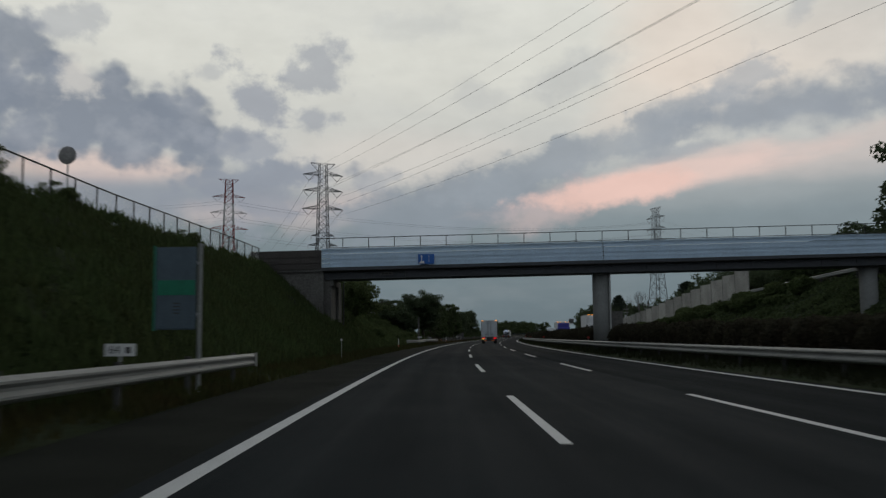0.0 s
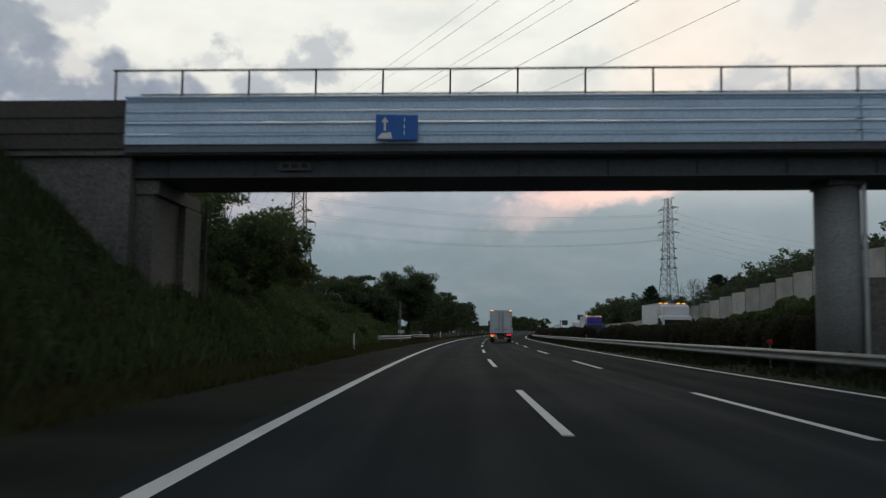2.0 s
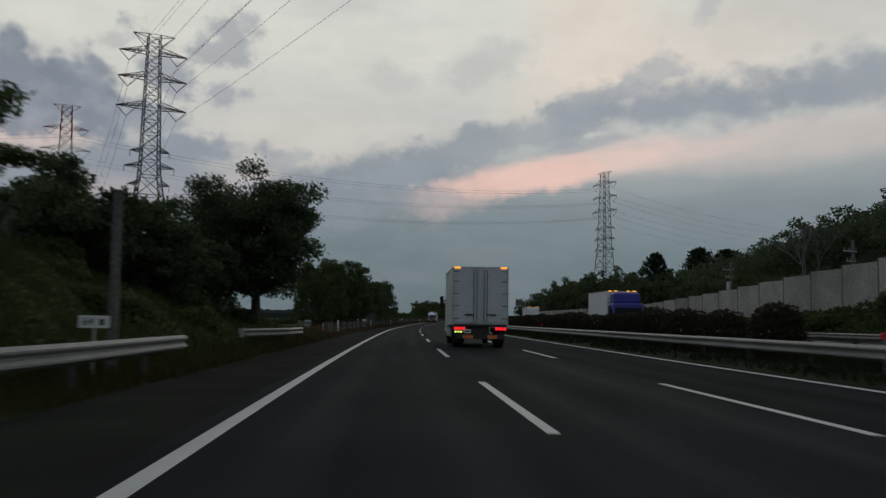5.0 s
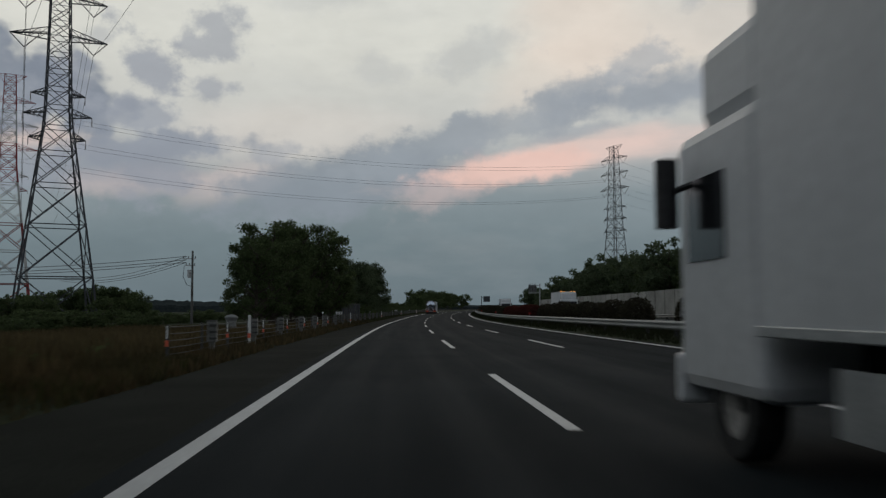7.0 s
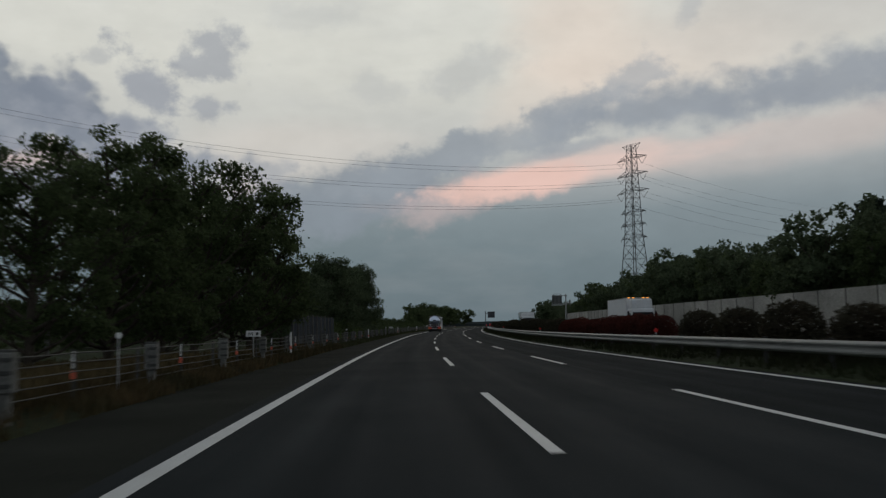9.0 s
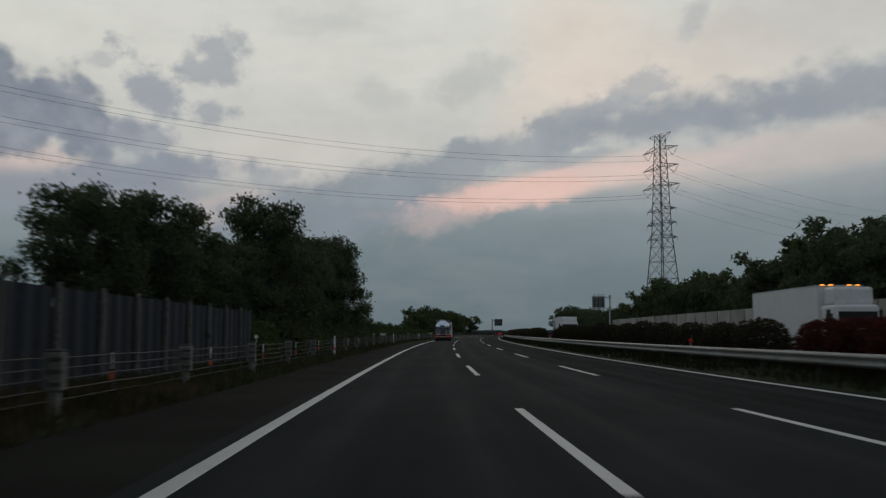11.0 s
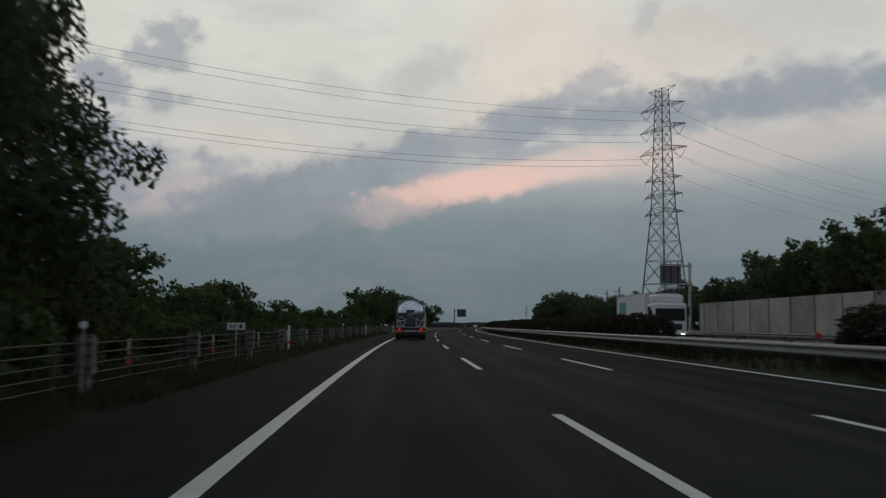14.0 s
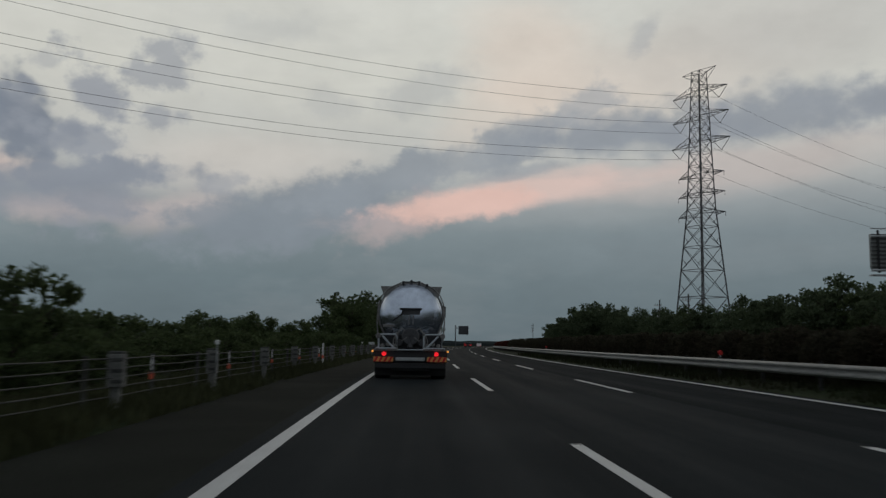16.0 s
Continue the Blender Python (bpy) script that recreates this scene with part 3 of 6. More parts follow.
def ground_z(s, lat):
    """Height of the ground over the carriageway's level."""
    s, lat = np.asarray(s, float), np.asarray(lat, float)
    z = np.full(np.broadcast(s, lat).shape, -0.12)
    # left: verge, then bank up to the plateau
    top = bank_left(s)
    f = np.clip((-lat - 4.0) / 7.2, 0, 1)
    left = -0.10 + 0.12 * np.clip((-lat - 2.6) / 1.4, 0, 1) + f * top
    left = left + np.clip((-lat - 11.2) / 30.0, 0, 1) * np.where(s > 140, 0.0, 0.4)
    z = np.where(lat < -2.6, left, z)
    # median: a shallow hump
    z = np.where((lat > 11.15) & (lat < 16.1), -0.02 + 0.16 * np.sin(np.clip((lat - 11.15) / 4.95, 0, 1) * np.pi), z)
    # right: bank up to the foot of the wall, hillside behind it
    wl, wb = wall_lat(s), np.interp(s, WALL_S, WALL_BASE)
    g = np.clip((lat - 28.6) / np.maximum(wl - 0.9 - 28.6, 0.3), 0, 1)
    right = -0.08 + g * wb
    hill = np.interp(s, [-400, 60, 100, 150, 240, 300, 340, 600], [1.0, 1.5, 4.0, 5.5, 4.5, 2.5, 0.6, 0.3])
    right = right + np.clip((lat - wl - 0.6) / 14.0, 0, 1) * hill
    ridge = np.interp(s, [-400, 112, 150, 200, 243, 270, 290, 310, 330, 350, 380], [0.0, 0.0, 3.5, 8.5, 12.5, 12.5, 10.5, 7.5, 4.5, 2.0, 0.0])
    right = right + np.clip((lat - 48) / 36.0, 0, 1) * ridge
    z = np.where(lat > 28.6, right, z)
    # the land eases back to its general level far from the road
    fade = np.clip((np.abs(lat) - 80) / 200.0, 0, 1)
    return z * (1 - fade) + fade * -1.0


def build_ground():
    ss = np.concatenate([np.arange(-380, -40, 20), np.arange(-40, 480, 2.0), np.arange(480, 900, 10), np.arange(900, 3190, 60)])
    lats = np.concatenate([[-2600, -1500, -800, -400, -250, -160, -100, -80, -60, -48, -38, -30, -24, -20, -17, -14.5], np.arange(-13, -2.0, 0.7),
                           [-1.6, 1.5, 5, 8, 11.1, 11.24, 11.6, 12.2, 12.8, 13.4, 14, 14.6, 15.2, 15.8, 16.3, 18, 22, 26, 28.4], np.arange(29, 40, 0.9),
                           [41.5, 43.5, 46, 49, 53, 60, 70, 85, 110, 160, 250, 400, 800, 1500, 2600]])
    S, L = np.meshgrid(ss, lats, indexing="ij")
    Z = ground_z(S, L)
    rough = np.clip((np.abs(L - 4.5) - 8.5) / 4, 0, 1) * np.where((L > 15.5) & (L < 29), 0, 1)
    rng = np.random.RandomState(5)
    Z = Z + rough * (rng.rand(*Z.shape) - 0.5) * 0.28 + rough * 0.25 * np.sin(S * 0.55 + L * 1.3) * np.clip(np.abs(L) - 5, 0, 1)
    pts = grid_points(S.ravel(), L.ravel(), Z.ravel())
    n, m = S.shape
    idx = np.arange(n * m).reshape(n, m)
    faces = np.stack([idx[:-1, :-1], idx[:-1, 1:], idx[1:, 1:], idx[1:, :-1]], -1).reshape(-1, 4)
    ob = link_mesh("ground", pts.tolist(), faces.tolist(), GRASS, smooth=True)
    tagged(ob, "rough dark green grass land with banks beside the motorway", "ground", kind="structure")


build_ground()

# carriageways: driving surface and left shoulder, the other carriageway across the median
road = ribbon("road", -380, 3100, [(-0.35, 0.0), (0.0, 0.0), (3.6, 0.0), (7.2, 0.0), (11.22, 0.0), (11.25, -0.25)], ASPHALT, 4.0)
tagged(road, "dark grey asphalt carriageway of a three-lane motorway", "road", kind="structure")
shoulder = ribbon("road_shoulder", -380, 1200, lambda s: [(-2.62 + 0.12 * math.sin(s * 0.21) + 0.08 * math.sin(s * 0.83), -0.14), (-2.5 + 0.1 * math.sin(s * 0.21), -0.012), (-0.36, -0.004)], ASPHALT_OLD, 2.0)
tagged(shoulder, "older brownish asphalt hard shoulder along the verge", "road", kind="structure")
road2 = ribbon("road_opposite", -380, 3100, [(16.15, -0.25), (16.2, 0.0), (22, 0.0), (28.3, 0.0), (28.35, -0.25)], ASPHALT, 4.0)
tagged(road2, "dark asphalt carriageway for the oncoming traffic", "road", kind="structure")


def line_strip(name, sa, sb, lat, width, label, step=4.0):
    ob = ribbon(name, sa, sb, [(lat - width / 2, 0.004), (lat - width / 2 + 0.01, 0.008), (lat + width / 2 - 0.01, 0.008), (lat + width / 2, 0.004)], PAINT, step)
    return tagged(ob, label, "road marking", kind="structure")


line_strip("edge_line", -380, 1500, 0.0, 0.20, "solid white edge line beside the hard shoulder")
line_strip("edge_line", -380, 1500, 10.8, 0.20, "solid white edge line beside the median")
line_strip("edge_line", -380, 1500, 17.0, 0.20, "solid white edge line of the oncoming carriageway")
line_strip("edge_line", -380, 1500, 27.6, 0.20, "solid white edge line of the oncoming carriageway")
for lat in (LANE, 2 * LANE, 20.5, 24.1):
    dashes = thing("lane_line", stand(0, lat), "broken white lane line of eight-metre dashes", "road marking", kind="structure")
    inv = dashes.matrix_world.inverted()
    for k in range(-2, 34):
        s = DASH_START + 20 * k
        verts, faces = [], []
        for i in range(5):
            for o, z in ((-0.075, 0.004), (-0.068, 0.008), (0.068, 0.008), (0.075, 0.004)):
                verts.append(inv @ P(s + 2 * i, lat + o, z))
        for i in range(4):
            for j in range(3):
                faces.append((i * 4 + j, i * 4 + j + 1, i * 4 + j + 5, i * 4 + j + 4))
        link_mesh("dash", verts, faces, PAINT, dashes)

# ---------------------------------------------------------------- guard rails
def w_beam(lat, z, side=-1):
    """Section of a W-beam; side: the way in which it bulges."""
    pts = [(0, 0.17), (0.03, 0.155), (0.085, 0.11), (0.085, 0.075), (0.02, 0.02), (0.02, -0.02), (0.085, -0.075), (0.085, -0.11), (0.03, -0.155), (0, -0.17)]
    front = [(lat + side * a, z + b) for a, b in pts]
    back = [(lat + side * (a - 0.006), z + b) for a, b in reversed(pts)]
    return front + back


def guard_rail(sa, sb, lat, label, z=0.62, side=-1, post_step=4.0, base=None, mat=None, flare=0.0, posts=True, terminal=0):
    lat_of = (lambda s: lat + side * -flare * max(0.0, 1 - (s - sa) / 6.0) ** 2) if flare else (lambda s: lat)
    g = thing("guard_rail", stand((sa + sb) / 2, lat), label, "guard rail")
    inv = g.matrix_world.inverted()
    base = base or (lambda s: 0.0)
    step = 4.0
    n = max(1, int(round((sb - sa) / step)))
    edges = [sa + (sb - sa) * i / n for i in range(n + 1)]
    for a, b in zip(edges, edges[1:]):
        verts, faces = [], []
        for s in (a, b + 0.12):
            for l, zz in w_beam(lat_of(s), z, side):
                verts.append(inv @ P(s, l, zz + base(s)))
        m = len(verts) // 2
        faces = [(k, (k + 1) % m, (k + 1) % m + m, k + m) for k in range(m)]
        link_mesh("rail_panel", verts, faces, mat or GALV, g)
    if terminal:
        # bent end plate of the beam
        s0 = sb if terminal > 0 else sa
        verts = []
        for ds, dl, h in ((-0.05, 0.0, 0.15), (0.16, 0.02, 0.19), (0.30, -0.05, 0.19), (0.36, -0.16, 0.16)):
            for dz in (-h, h):
                verts.append(inv @ P(s0 + terminal * ds, lat_of(s0) + side * (0.09 + dl), z + dz))
                verts.append(inv @ P(s0 + terminal * ds, lat_of(s0) + side * (0.08 + dl), z + dz))
        faces = []
        for k in range(3):
            a = 4 * k
            faces += [(a, a + 2, a + 6, a + 4), (a + 1, a + 5, a + 7, a + 3), (a, a + 4, a + 5, a + 1), (a + 2, a + 3, a + 7, a + 6)]
        link_mesh("end_plate", verts, faces + [(0, 1, 3, 2), (12, 14, 15, 13)], mat or GALV, g)
    if posts:
        s = sa + 0.5
        shared = None
        while s < sb:
            if shared is None:
                bm = bmesh.new()
                tube(bm, [(0, 0, -0.6), (0, 0, z + 0.22)], 0.06, 10)
                # near-black posts without a terminal: the shade below the beam is their colour
                o = part("post", bm, DULL if terminal else CHASSIS, g)
                shared = o.data
            else:
                o = new("post", shared)
                o.parent = g
            o.matrix_local = inv @ stand(s, lat_of(s) - side * 0.09, base(s))
            s += post_step
    return g


guard_rail(-40, 22.3, -2.95, "weathered white W-beam guard rail on the grass verge", side=1, mat=RAILWHITE, terminal=1)
guard_rail(104.0, 119.3, -3.05, "short weathered white W-beam guard rail with flared end", side=1, flare=1.1, mat=RAILWHITE, terminal=-1)
guard_rail(133.5, 142.5, -2.9, "short weathered white W-beam guard rail with flared end", side=1, flare=1.3, mat=RAILWHITE, terminal=-1)
guard_rail(-40, 520, 12.32, "long galvanised W-beam guard rail along the planted median", side=-1, mat=RAILGREY)
guard_rail(-40, 520, 15.75, "galvanised W-beam guard rail on the far edge of the median", side=1, mat=RAILGREY)
guard_rail(120, 372, 28.55, "dark galvanised guard rail in front of the noise barrier", side=-1, z=0.6, mat=TANK_DIRTY)
guard_rail(30, 106, 36.7, "guard rail of the side road on top of the bank", side=-1, base=lambda s: float(np.interp(s, [30, 75, 108], [6.3, 5.95, 5.5])), mat=RAILWHITE)

# pale cross ties between the two rails of the median
tie_mesh = None
for s in np.arange(4, 470, 4.5):
    bm = bmesh.new()
    if tie_mesh is None:
        box(bm, -1.55, 1.55, -0.09, 0.09, -0.05, 0.05, bevel=0.015)
        ob = part("median_cross_tie", bm, RAILWHITE)
        tie_mesh = ob.data
    else:
        bm.free()
        ob = new("median_cross_tie", tie_mesh)
    ob.matrix_world = stand(s, 14.05, 0.66)
    tagged(ob, "pale steel tie between the two median guard rails", "cross tie", "cross ties of the median")


# ---------------------------------------------------------------- overpass
def build_bridge():
    b = thing("overpass_bridge", stand(63.2, 4.0), "narrow overpass with pale blue-grey panelled parapet, railing and round pier", "bridge")
    inv = b.matrix_world.inverted()
    slope = 0.0155
    rise = lambda lat: slope * (lat + 7.0)
    L0, L1 = -7.0, 41.0

    def slab(name, la, lb, s0, s1, z0, z1, mat, label="", bevel=0.0):
        verts = []
        for lat in (la, lb):
            for s, z in ((s0, z0), (s1, z0), (s1, z1), (s0, z1)):
                q = P(63.2, lat, z + rise(lat))
                h = heading(63.2)
                q = q + Vector((math.sin(h), math.cos(h), 0)) * (s - 63.2)
                verts.append(inv @ q)
        faces = [(0, 1, 2, 3), (7, 6, 5, 4), (0, 4, 5, 1), (1, 5, 6, 2), (2, 6, 7, 3), (3, 7, 4, 0)]
        return link_mesh(name, verts, faces, mat, b, label)

    # parapet of long corrugated boards, four courses, in lengths
    cuts = [-7.0, 13.3, 33.5, 41.0]
    for a, c in zip(cuts, cuts[1:]):
        for k in range(4):
            z0 = 6.2 + 0.33 * k
            slab("parapet_board", a + 0.01, c - 0.03, 61.42 + 0.02 * (k % 2), 61.56, z0 + 0.015, z0 + 0.30, PANEL)
            slab("board_rib", a + 0.01, c - 0.03, 61.39, 61.43, z0 + 0.25, z0 + 0.29, PANEL)
        slab("joint_backing", c - 0.1, c + 0.1, 61.56, 61.6, 6.2, 7.5, CHASSIS)
        slab("parapet_cap", a, c, 61.36, 61.64, 7.515, 7.56, PANEL)
    for k in range(3):
        slab("parapet_board", L0, L1, 65.4, 65.52, 6.2 + 0.44 * k, 6.2 + 0.44 * k + 0.42, PANEL)
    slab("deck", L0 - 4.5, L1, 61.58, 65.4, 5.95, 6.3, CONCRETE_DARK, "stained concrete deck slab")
    slab("deck_edge", L0, L1, 61.47, 61.57, 6.0, 6.2, GIRDER)
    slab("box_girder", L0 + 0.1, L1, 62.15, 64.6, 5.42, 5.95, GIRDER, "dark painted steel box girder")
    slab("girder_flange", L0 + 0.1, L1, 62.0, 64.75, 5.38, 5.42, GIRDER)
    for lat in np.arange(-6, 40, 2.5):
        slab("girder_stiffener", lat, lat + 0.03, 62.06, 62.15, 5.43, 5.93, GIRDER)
    # plate with unreadable stamp on the girder
    slab("girder_plate", -2.8, -1.9, 62.03, 62.05, 5.58, 5.82, CONCRETE_DARK, "small pale plate on the girder")
    for k in range(3):
        slab("plate_bar", -2.7 + 0.27 * k, -2.52 + 0.27 * k, 62.015, 62.03, 5.65, 5.76, INK)
    # railing
    lat, shared = -7.35, None
    while lat < 40.5:
        slab("railing_post", lat, lat + 0.05, 61.46, 61.51, 7.5, 8.34, CHASSIS)
        lat += 1.87
    slab("railing_rail", -7.4, L1, 61.46, 61.51, 8.30, 8.35, CHASSIS)
    slab("railing_rail", -6.6, L1, 61.5, 61.53, 7.62, 7.66, CHASSIS)
    lat = -5.2
    while lat < 40:
        slab("railing_stud", lat, lat + 0.04, 61.5, 61.53, 7.5, 7.64, CHASSIS)
        lat += 1.87
    # the plain brown end section over the bank
    slab("brown_end_panel", -12.2, -7.02, 61.5, 61.62, 6.12, 7.5, PANEL_BROWN, "weathered dark brown end panel")
    for z in (6.55, 7.0):
        slab("brown_panel_rib", -12.2, -7.02, 61.46, 61.5, z, z + 0.06, PANEL_BROWN)
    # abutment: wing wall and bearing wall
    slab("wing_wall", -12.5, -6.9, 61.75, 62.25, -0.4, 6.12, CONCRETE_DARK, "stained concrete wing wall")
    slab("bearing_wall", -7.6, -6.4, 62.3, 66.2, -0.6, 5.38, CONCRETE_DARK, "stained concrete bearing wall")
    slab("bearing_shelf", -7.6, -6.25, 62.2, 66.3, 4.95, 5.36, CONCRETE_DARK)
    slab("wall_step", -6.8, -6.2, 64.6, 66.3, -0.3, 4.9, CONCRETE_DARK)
    bm = bmesh.new()
    tube(bm, [inv @ P(66.5, -6.1, -0.2), inv @ P(66.5, -6.1, 5.4)], 0.06, 8)
    part("drain_pipe", bm, DULL, b)
    # piers
    for lat, r in ((13.35, 0.64), (32.8, 0.62)):
        bm = bmesh.new()
        tube(bm, [inv @ P(63.3, lat, -0.4), inv @ P(63.3, lat, 5.38 + rise(lat))], r, 28)
        part("pier", bm, CONCRETE, b, "round concrete pier", smooth=True)
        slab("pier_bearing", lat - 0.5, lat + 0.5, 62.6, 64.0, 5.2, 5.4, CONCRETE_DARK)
    bm = bmesh.new()
    tube(bm, [inv @ P(62.75, 13.9, 0.0), inv @ P(62.75, 13.9, 5.6)], 0.07, 8)
    part("drain_pipe", bm, GALV, b)
    slab("pier_foot", 13.75, 14.9, 63.4, 64.6, -0.3, 2.6, CONCRETE_DARK)


build_bridge()


def build_bridge_sign():
    sg = thing("overhead_sign", stand(61.3, 0.58, 6.74), "blue rectangular sign with white arrow fixed to the bridge parapet", "traffic sign")
    part("board", boxed(-0.58, 0.58, -0.03, 0.02, -0.36, 0.36, bevel=0.02), SIGN_BLUE, sg)
    bm = bmesh.new()
    box(bm, -0.36, -0.30, -0.038, -0.03, -0.10, 0.16)
    vs = [bm.verts.new(v) for v in ((-0.43, -0.036, 0.14), (-0.23, -0.036, 0.14), (-0.33, -0.036, 0.28))]
    bm.faces.new(vs)
    part("arrow", bm, SIGN_WHITE, sg)
    bm = bmesh.new()
    vs = [bm.verts.new(v) for v in ((-0.54, -0.036, -0.32), (-0.12, -0.036, -0.32), (-0.16, -0.036, -0.14), (-0.42, -0.036, -0.17))]
    bm.faces.new(vs)
    part("white_field", bm, SIGN_WHITE, sg)
    for z in (-0.2, -0.02, 0.16):
        part("dash", boxed(0.19, 0.22, -0.036, -0.03, z, z + 0.1), SIGN_WHITE, sg)
    for x in (-0.4, 0.4):
        part("bracket", boxed(x - 0.03, x + 0.03, 0.02, 0.13, -0.3, 0.3), GALV, sg)


build_bridge_sign()


# ---------------------------------------------------------------- noise barrier on the right
def build_barrier():
    w = thing("noise_barrier", stand(240, float(wall_lat(240))), "pale concrete noise barrier of upright panels with posts", "noise barrier", kind="structure")
    inv = w.matrix_world.inverted()
    s = 108.0
    while s < 369:
        e = min(s + (4.0 if s > 180 else 4.2), 369.0)
        top = float(np.interp(s, WALL_S, WALL_TOP))
        b0 = float(np.interp(e, WALL_S, WALL_BASE)) - 0.7
        la, lb = float(wall_lat(s)), float(wall_lat(e))
        verts = []
        for ss, l in ((s + 0.02, la), (e - 0.1, lb)):
            for dl, z in ((-0.07, b0), (0.07, b0), (0.07, top), (-0.07, top)):
                verts.append(inv @ P(ss, l + dl, z))
        link_mesh("panel", verts, [(0, 1, 2, 3), (7, 6, 5, 4), (0, 4, 5, 1), (1, 5, 6, 2), (2, 6, 7, 3), (3, 7, 4, 0)], CONCRETE_PALE, w)
        # grooves: thin raised ribs on the face
        if 150 < s < 190:
            bm = bmesh.new()
            for k in range(1, 14):
                f = k / 14
                q = P(s + (e - s) * f, la + (lb - la) * f - 0.085, b0)
                qq = P(s + (e - s) * f, la + (lb - la) * f - 0.085, top - 0.05)
                beam(bm, inv @ q, inv @ qq, 0.05)
            part("panel_ribs", bm, CONCRETE_PALE, w)
        bm = bmesh.new()
        beam(bm, inv @ P(e - 0.04, lb - 0.04, b0), inv @ P(e - 0.04, lb - 0.04, top + 0.02), 0.17)
        part("wall_post", bm, CONCRETE_DARK, w)
        s = e


build_barrier()


# ---------------------------------------------------------------- bank-top fence
def wire_fence(sa, sb, lat, top, height, label):
    f = thing("wire_fence", stand((sa + sb) / 2, lat, top((sa + sb) / 2) - height), label, "fence")
    inv = f.matrix_world.inverted()
    ss = np.linspace(sa, sb, max(2, int((sb - sa) / 2.0) + 1))
    for s in ss:
        bm = bmesh.new()
        tube(bm, [inv @ P(s, lat, top(s) - height - 0.5), inv @ P(s, lat, top(s))], 0.035, 6)
        part("post", bm, CHASSIS, f)
    bm = bmesh.new()
    tube(bm, [inv @ P(s, lat, top(s)) for s in ss], 0.032, 6)
    part("top_rail", bm, CHASSIS, f)
    bm = bmesh.new()
    for a, b in zip(ss, ss[1:]):
        for k in range(14):
            u = k / 14
            for d in (-1, 1):
                p0 = P(a + (b - a) * u, lat, top(a + (b - a) * u) - (height - 0.05 if d > 0 else 0.03))
                v = u + 0.45
                v2 = min(v, 1.0)
                fr = (v2 - u) / 0.45
                zt = top(a + (b - a) * v2)
                z1 = zt - (height - 0.05) + (height - 0.08) * fr if d > 0 else zt - 0.03 - (height - 0.08) * fr
                beam(bm, inv @ p0, inv @ P(a + (b - a) * v2, lat, z1), 0.007, 3)
    part("mesh", bm, GALV, f, "thin diamond wire mesh")


wire_fence(-6, 60.8, -11.4, lambda s: float(np.interp(s, [-6, 25, 34, 52, 61], [7.1, 7.15, 7.2, 7.55, 7.6])), 1.3, "dark wire mesh fence along the top of the grassy bank")
wire_fence(68, 140, -11.3, lambda s: float(np.interp(s, [68, 92, 101, 121, 136, 140], [7.0, 5.85, 5.55, 5.1, 4.7, 4.4])), 1.2, "dark wire mesh fence stepping down the overgrown bank")


# ---------------------------------------------------------------- cable barrier on the left verge
def build_cable_barrier():
    c = thing("cable_barrier", stand(270, -3.42), "cable barrier of five steel ropes on thin posts with orange reflectors", "cable barrier")
    inv = c.matrix_world.inverted()
    s, k, thin = 159.45, 0, None
    while s < 520:
        if thin is None:
            bm = bmesh.new()
            tube(bm, [(0, 0, -0.5), (0, 0, 0.93)], 0.038, 8)
            o = part("post", bm, DULL, c)
            thin = o.data
            bm = bmesh.new()
            box(bm, -0.042, 0.042, -0.06, -0.036, 0.44, 0.58, bevel=0.01)
            refl = part("reflector", bm, ORANGE, o)
            rmesh = refl.data
            strip = part("strip", boxed(-0.02, 0.02, -0.05, -0.036, 0.62, 0.90, bevel=0.006), SIGN_WHITE, o, "pale reflecting strip")
            smesh = strip.data
        else:
            o = new("post", thin)
            o.parent = c
            if k % 2 == 0:
                refl = new("reflector", rmesh)
                refl.parent = o
                strip = new("strip", smesh)
                strip.parent = o
                strip["label"] = "pale reflecting strip"
        o.matrix_local = inv @ stand(s, -3.42, 0.0)
        s += 3.52
        k += 1
    for j in range(5):
        bm = bmesh.new()
        pts = []
        for s in np.arange(159.45, 520, 3.52):
            z = 0.88 - 0.155 * j
            pts.append(inv @ P(s, -3.37, z))
            pts.append(inv @ P(s + 1.76, -3.37, z - 0.012))
        tube(bm, pts, 0.012, 5)
        part("rope", bm, DULL, c)


build_cable_barrier()


def stout_post():
    p = thing("verge_post", stand(163.6, -3.28), "stout weathered square post with a wider sleeve beside the barrier", "post", "stout posts along the verge")
    part("shaft", boxed(-0.075, 0.075, -0.075, 0.075, -0.5, 0.42, bevel=0.015), CONCRETE_POST, p)
    part("sleeve", boxed(-0.13, 0.13, -0.11, 0.11, 0.40, 0.96, bevel=0.02), CONCRETE_POST, p)
    part("cap", boxed(-0.12, 0.12, -0.10, 0.10, 0.955, 1.0, bevel=0.015), DULL, p)
    for z in (0.5, 0.68, 0.86):
        part("clamp", boxed(-0.05, 0.14, -0.125, -0.11, z - 0.03, z + 0.03, bevel=0.006), DULL, p)
    return p


_post = stout_post()
for k in range(1, 50):
    copy_thing(_post, stand(163.6 + 7.06 * k, -3.28 - 0.03 * (k % 3)))


def delineator(s, lat=-3.05, h=1.15):
    d = thing("delineator_post", stand(s, lat), "slim white delineator post with orange reflector on the verge", "delineator", "delineator posts")
    bm = bmesh.new()
    tube(bm, [(0, 0, -0.3), (0, 0, h)], 0.045, 10)
    part("tube", bm, SIGN_WHITE, d)
    part("reflector", boxed(-0.05, 0.05, -0.052, -0.04, h - 0.42, h - 0.2), SIGN_WHITE, d)
    part("band", boxed(-0.05, 0.05, -0.054, -0.04, 0.25, 0.4), ORANGE, d)
    return d


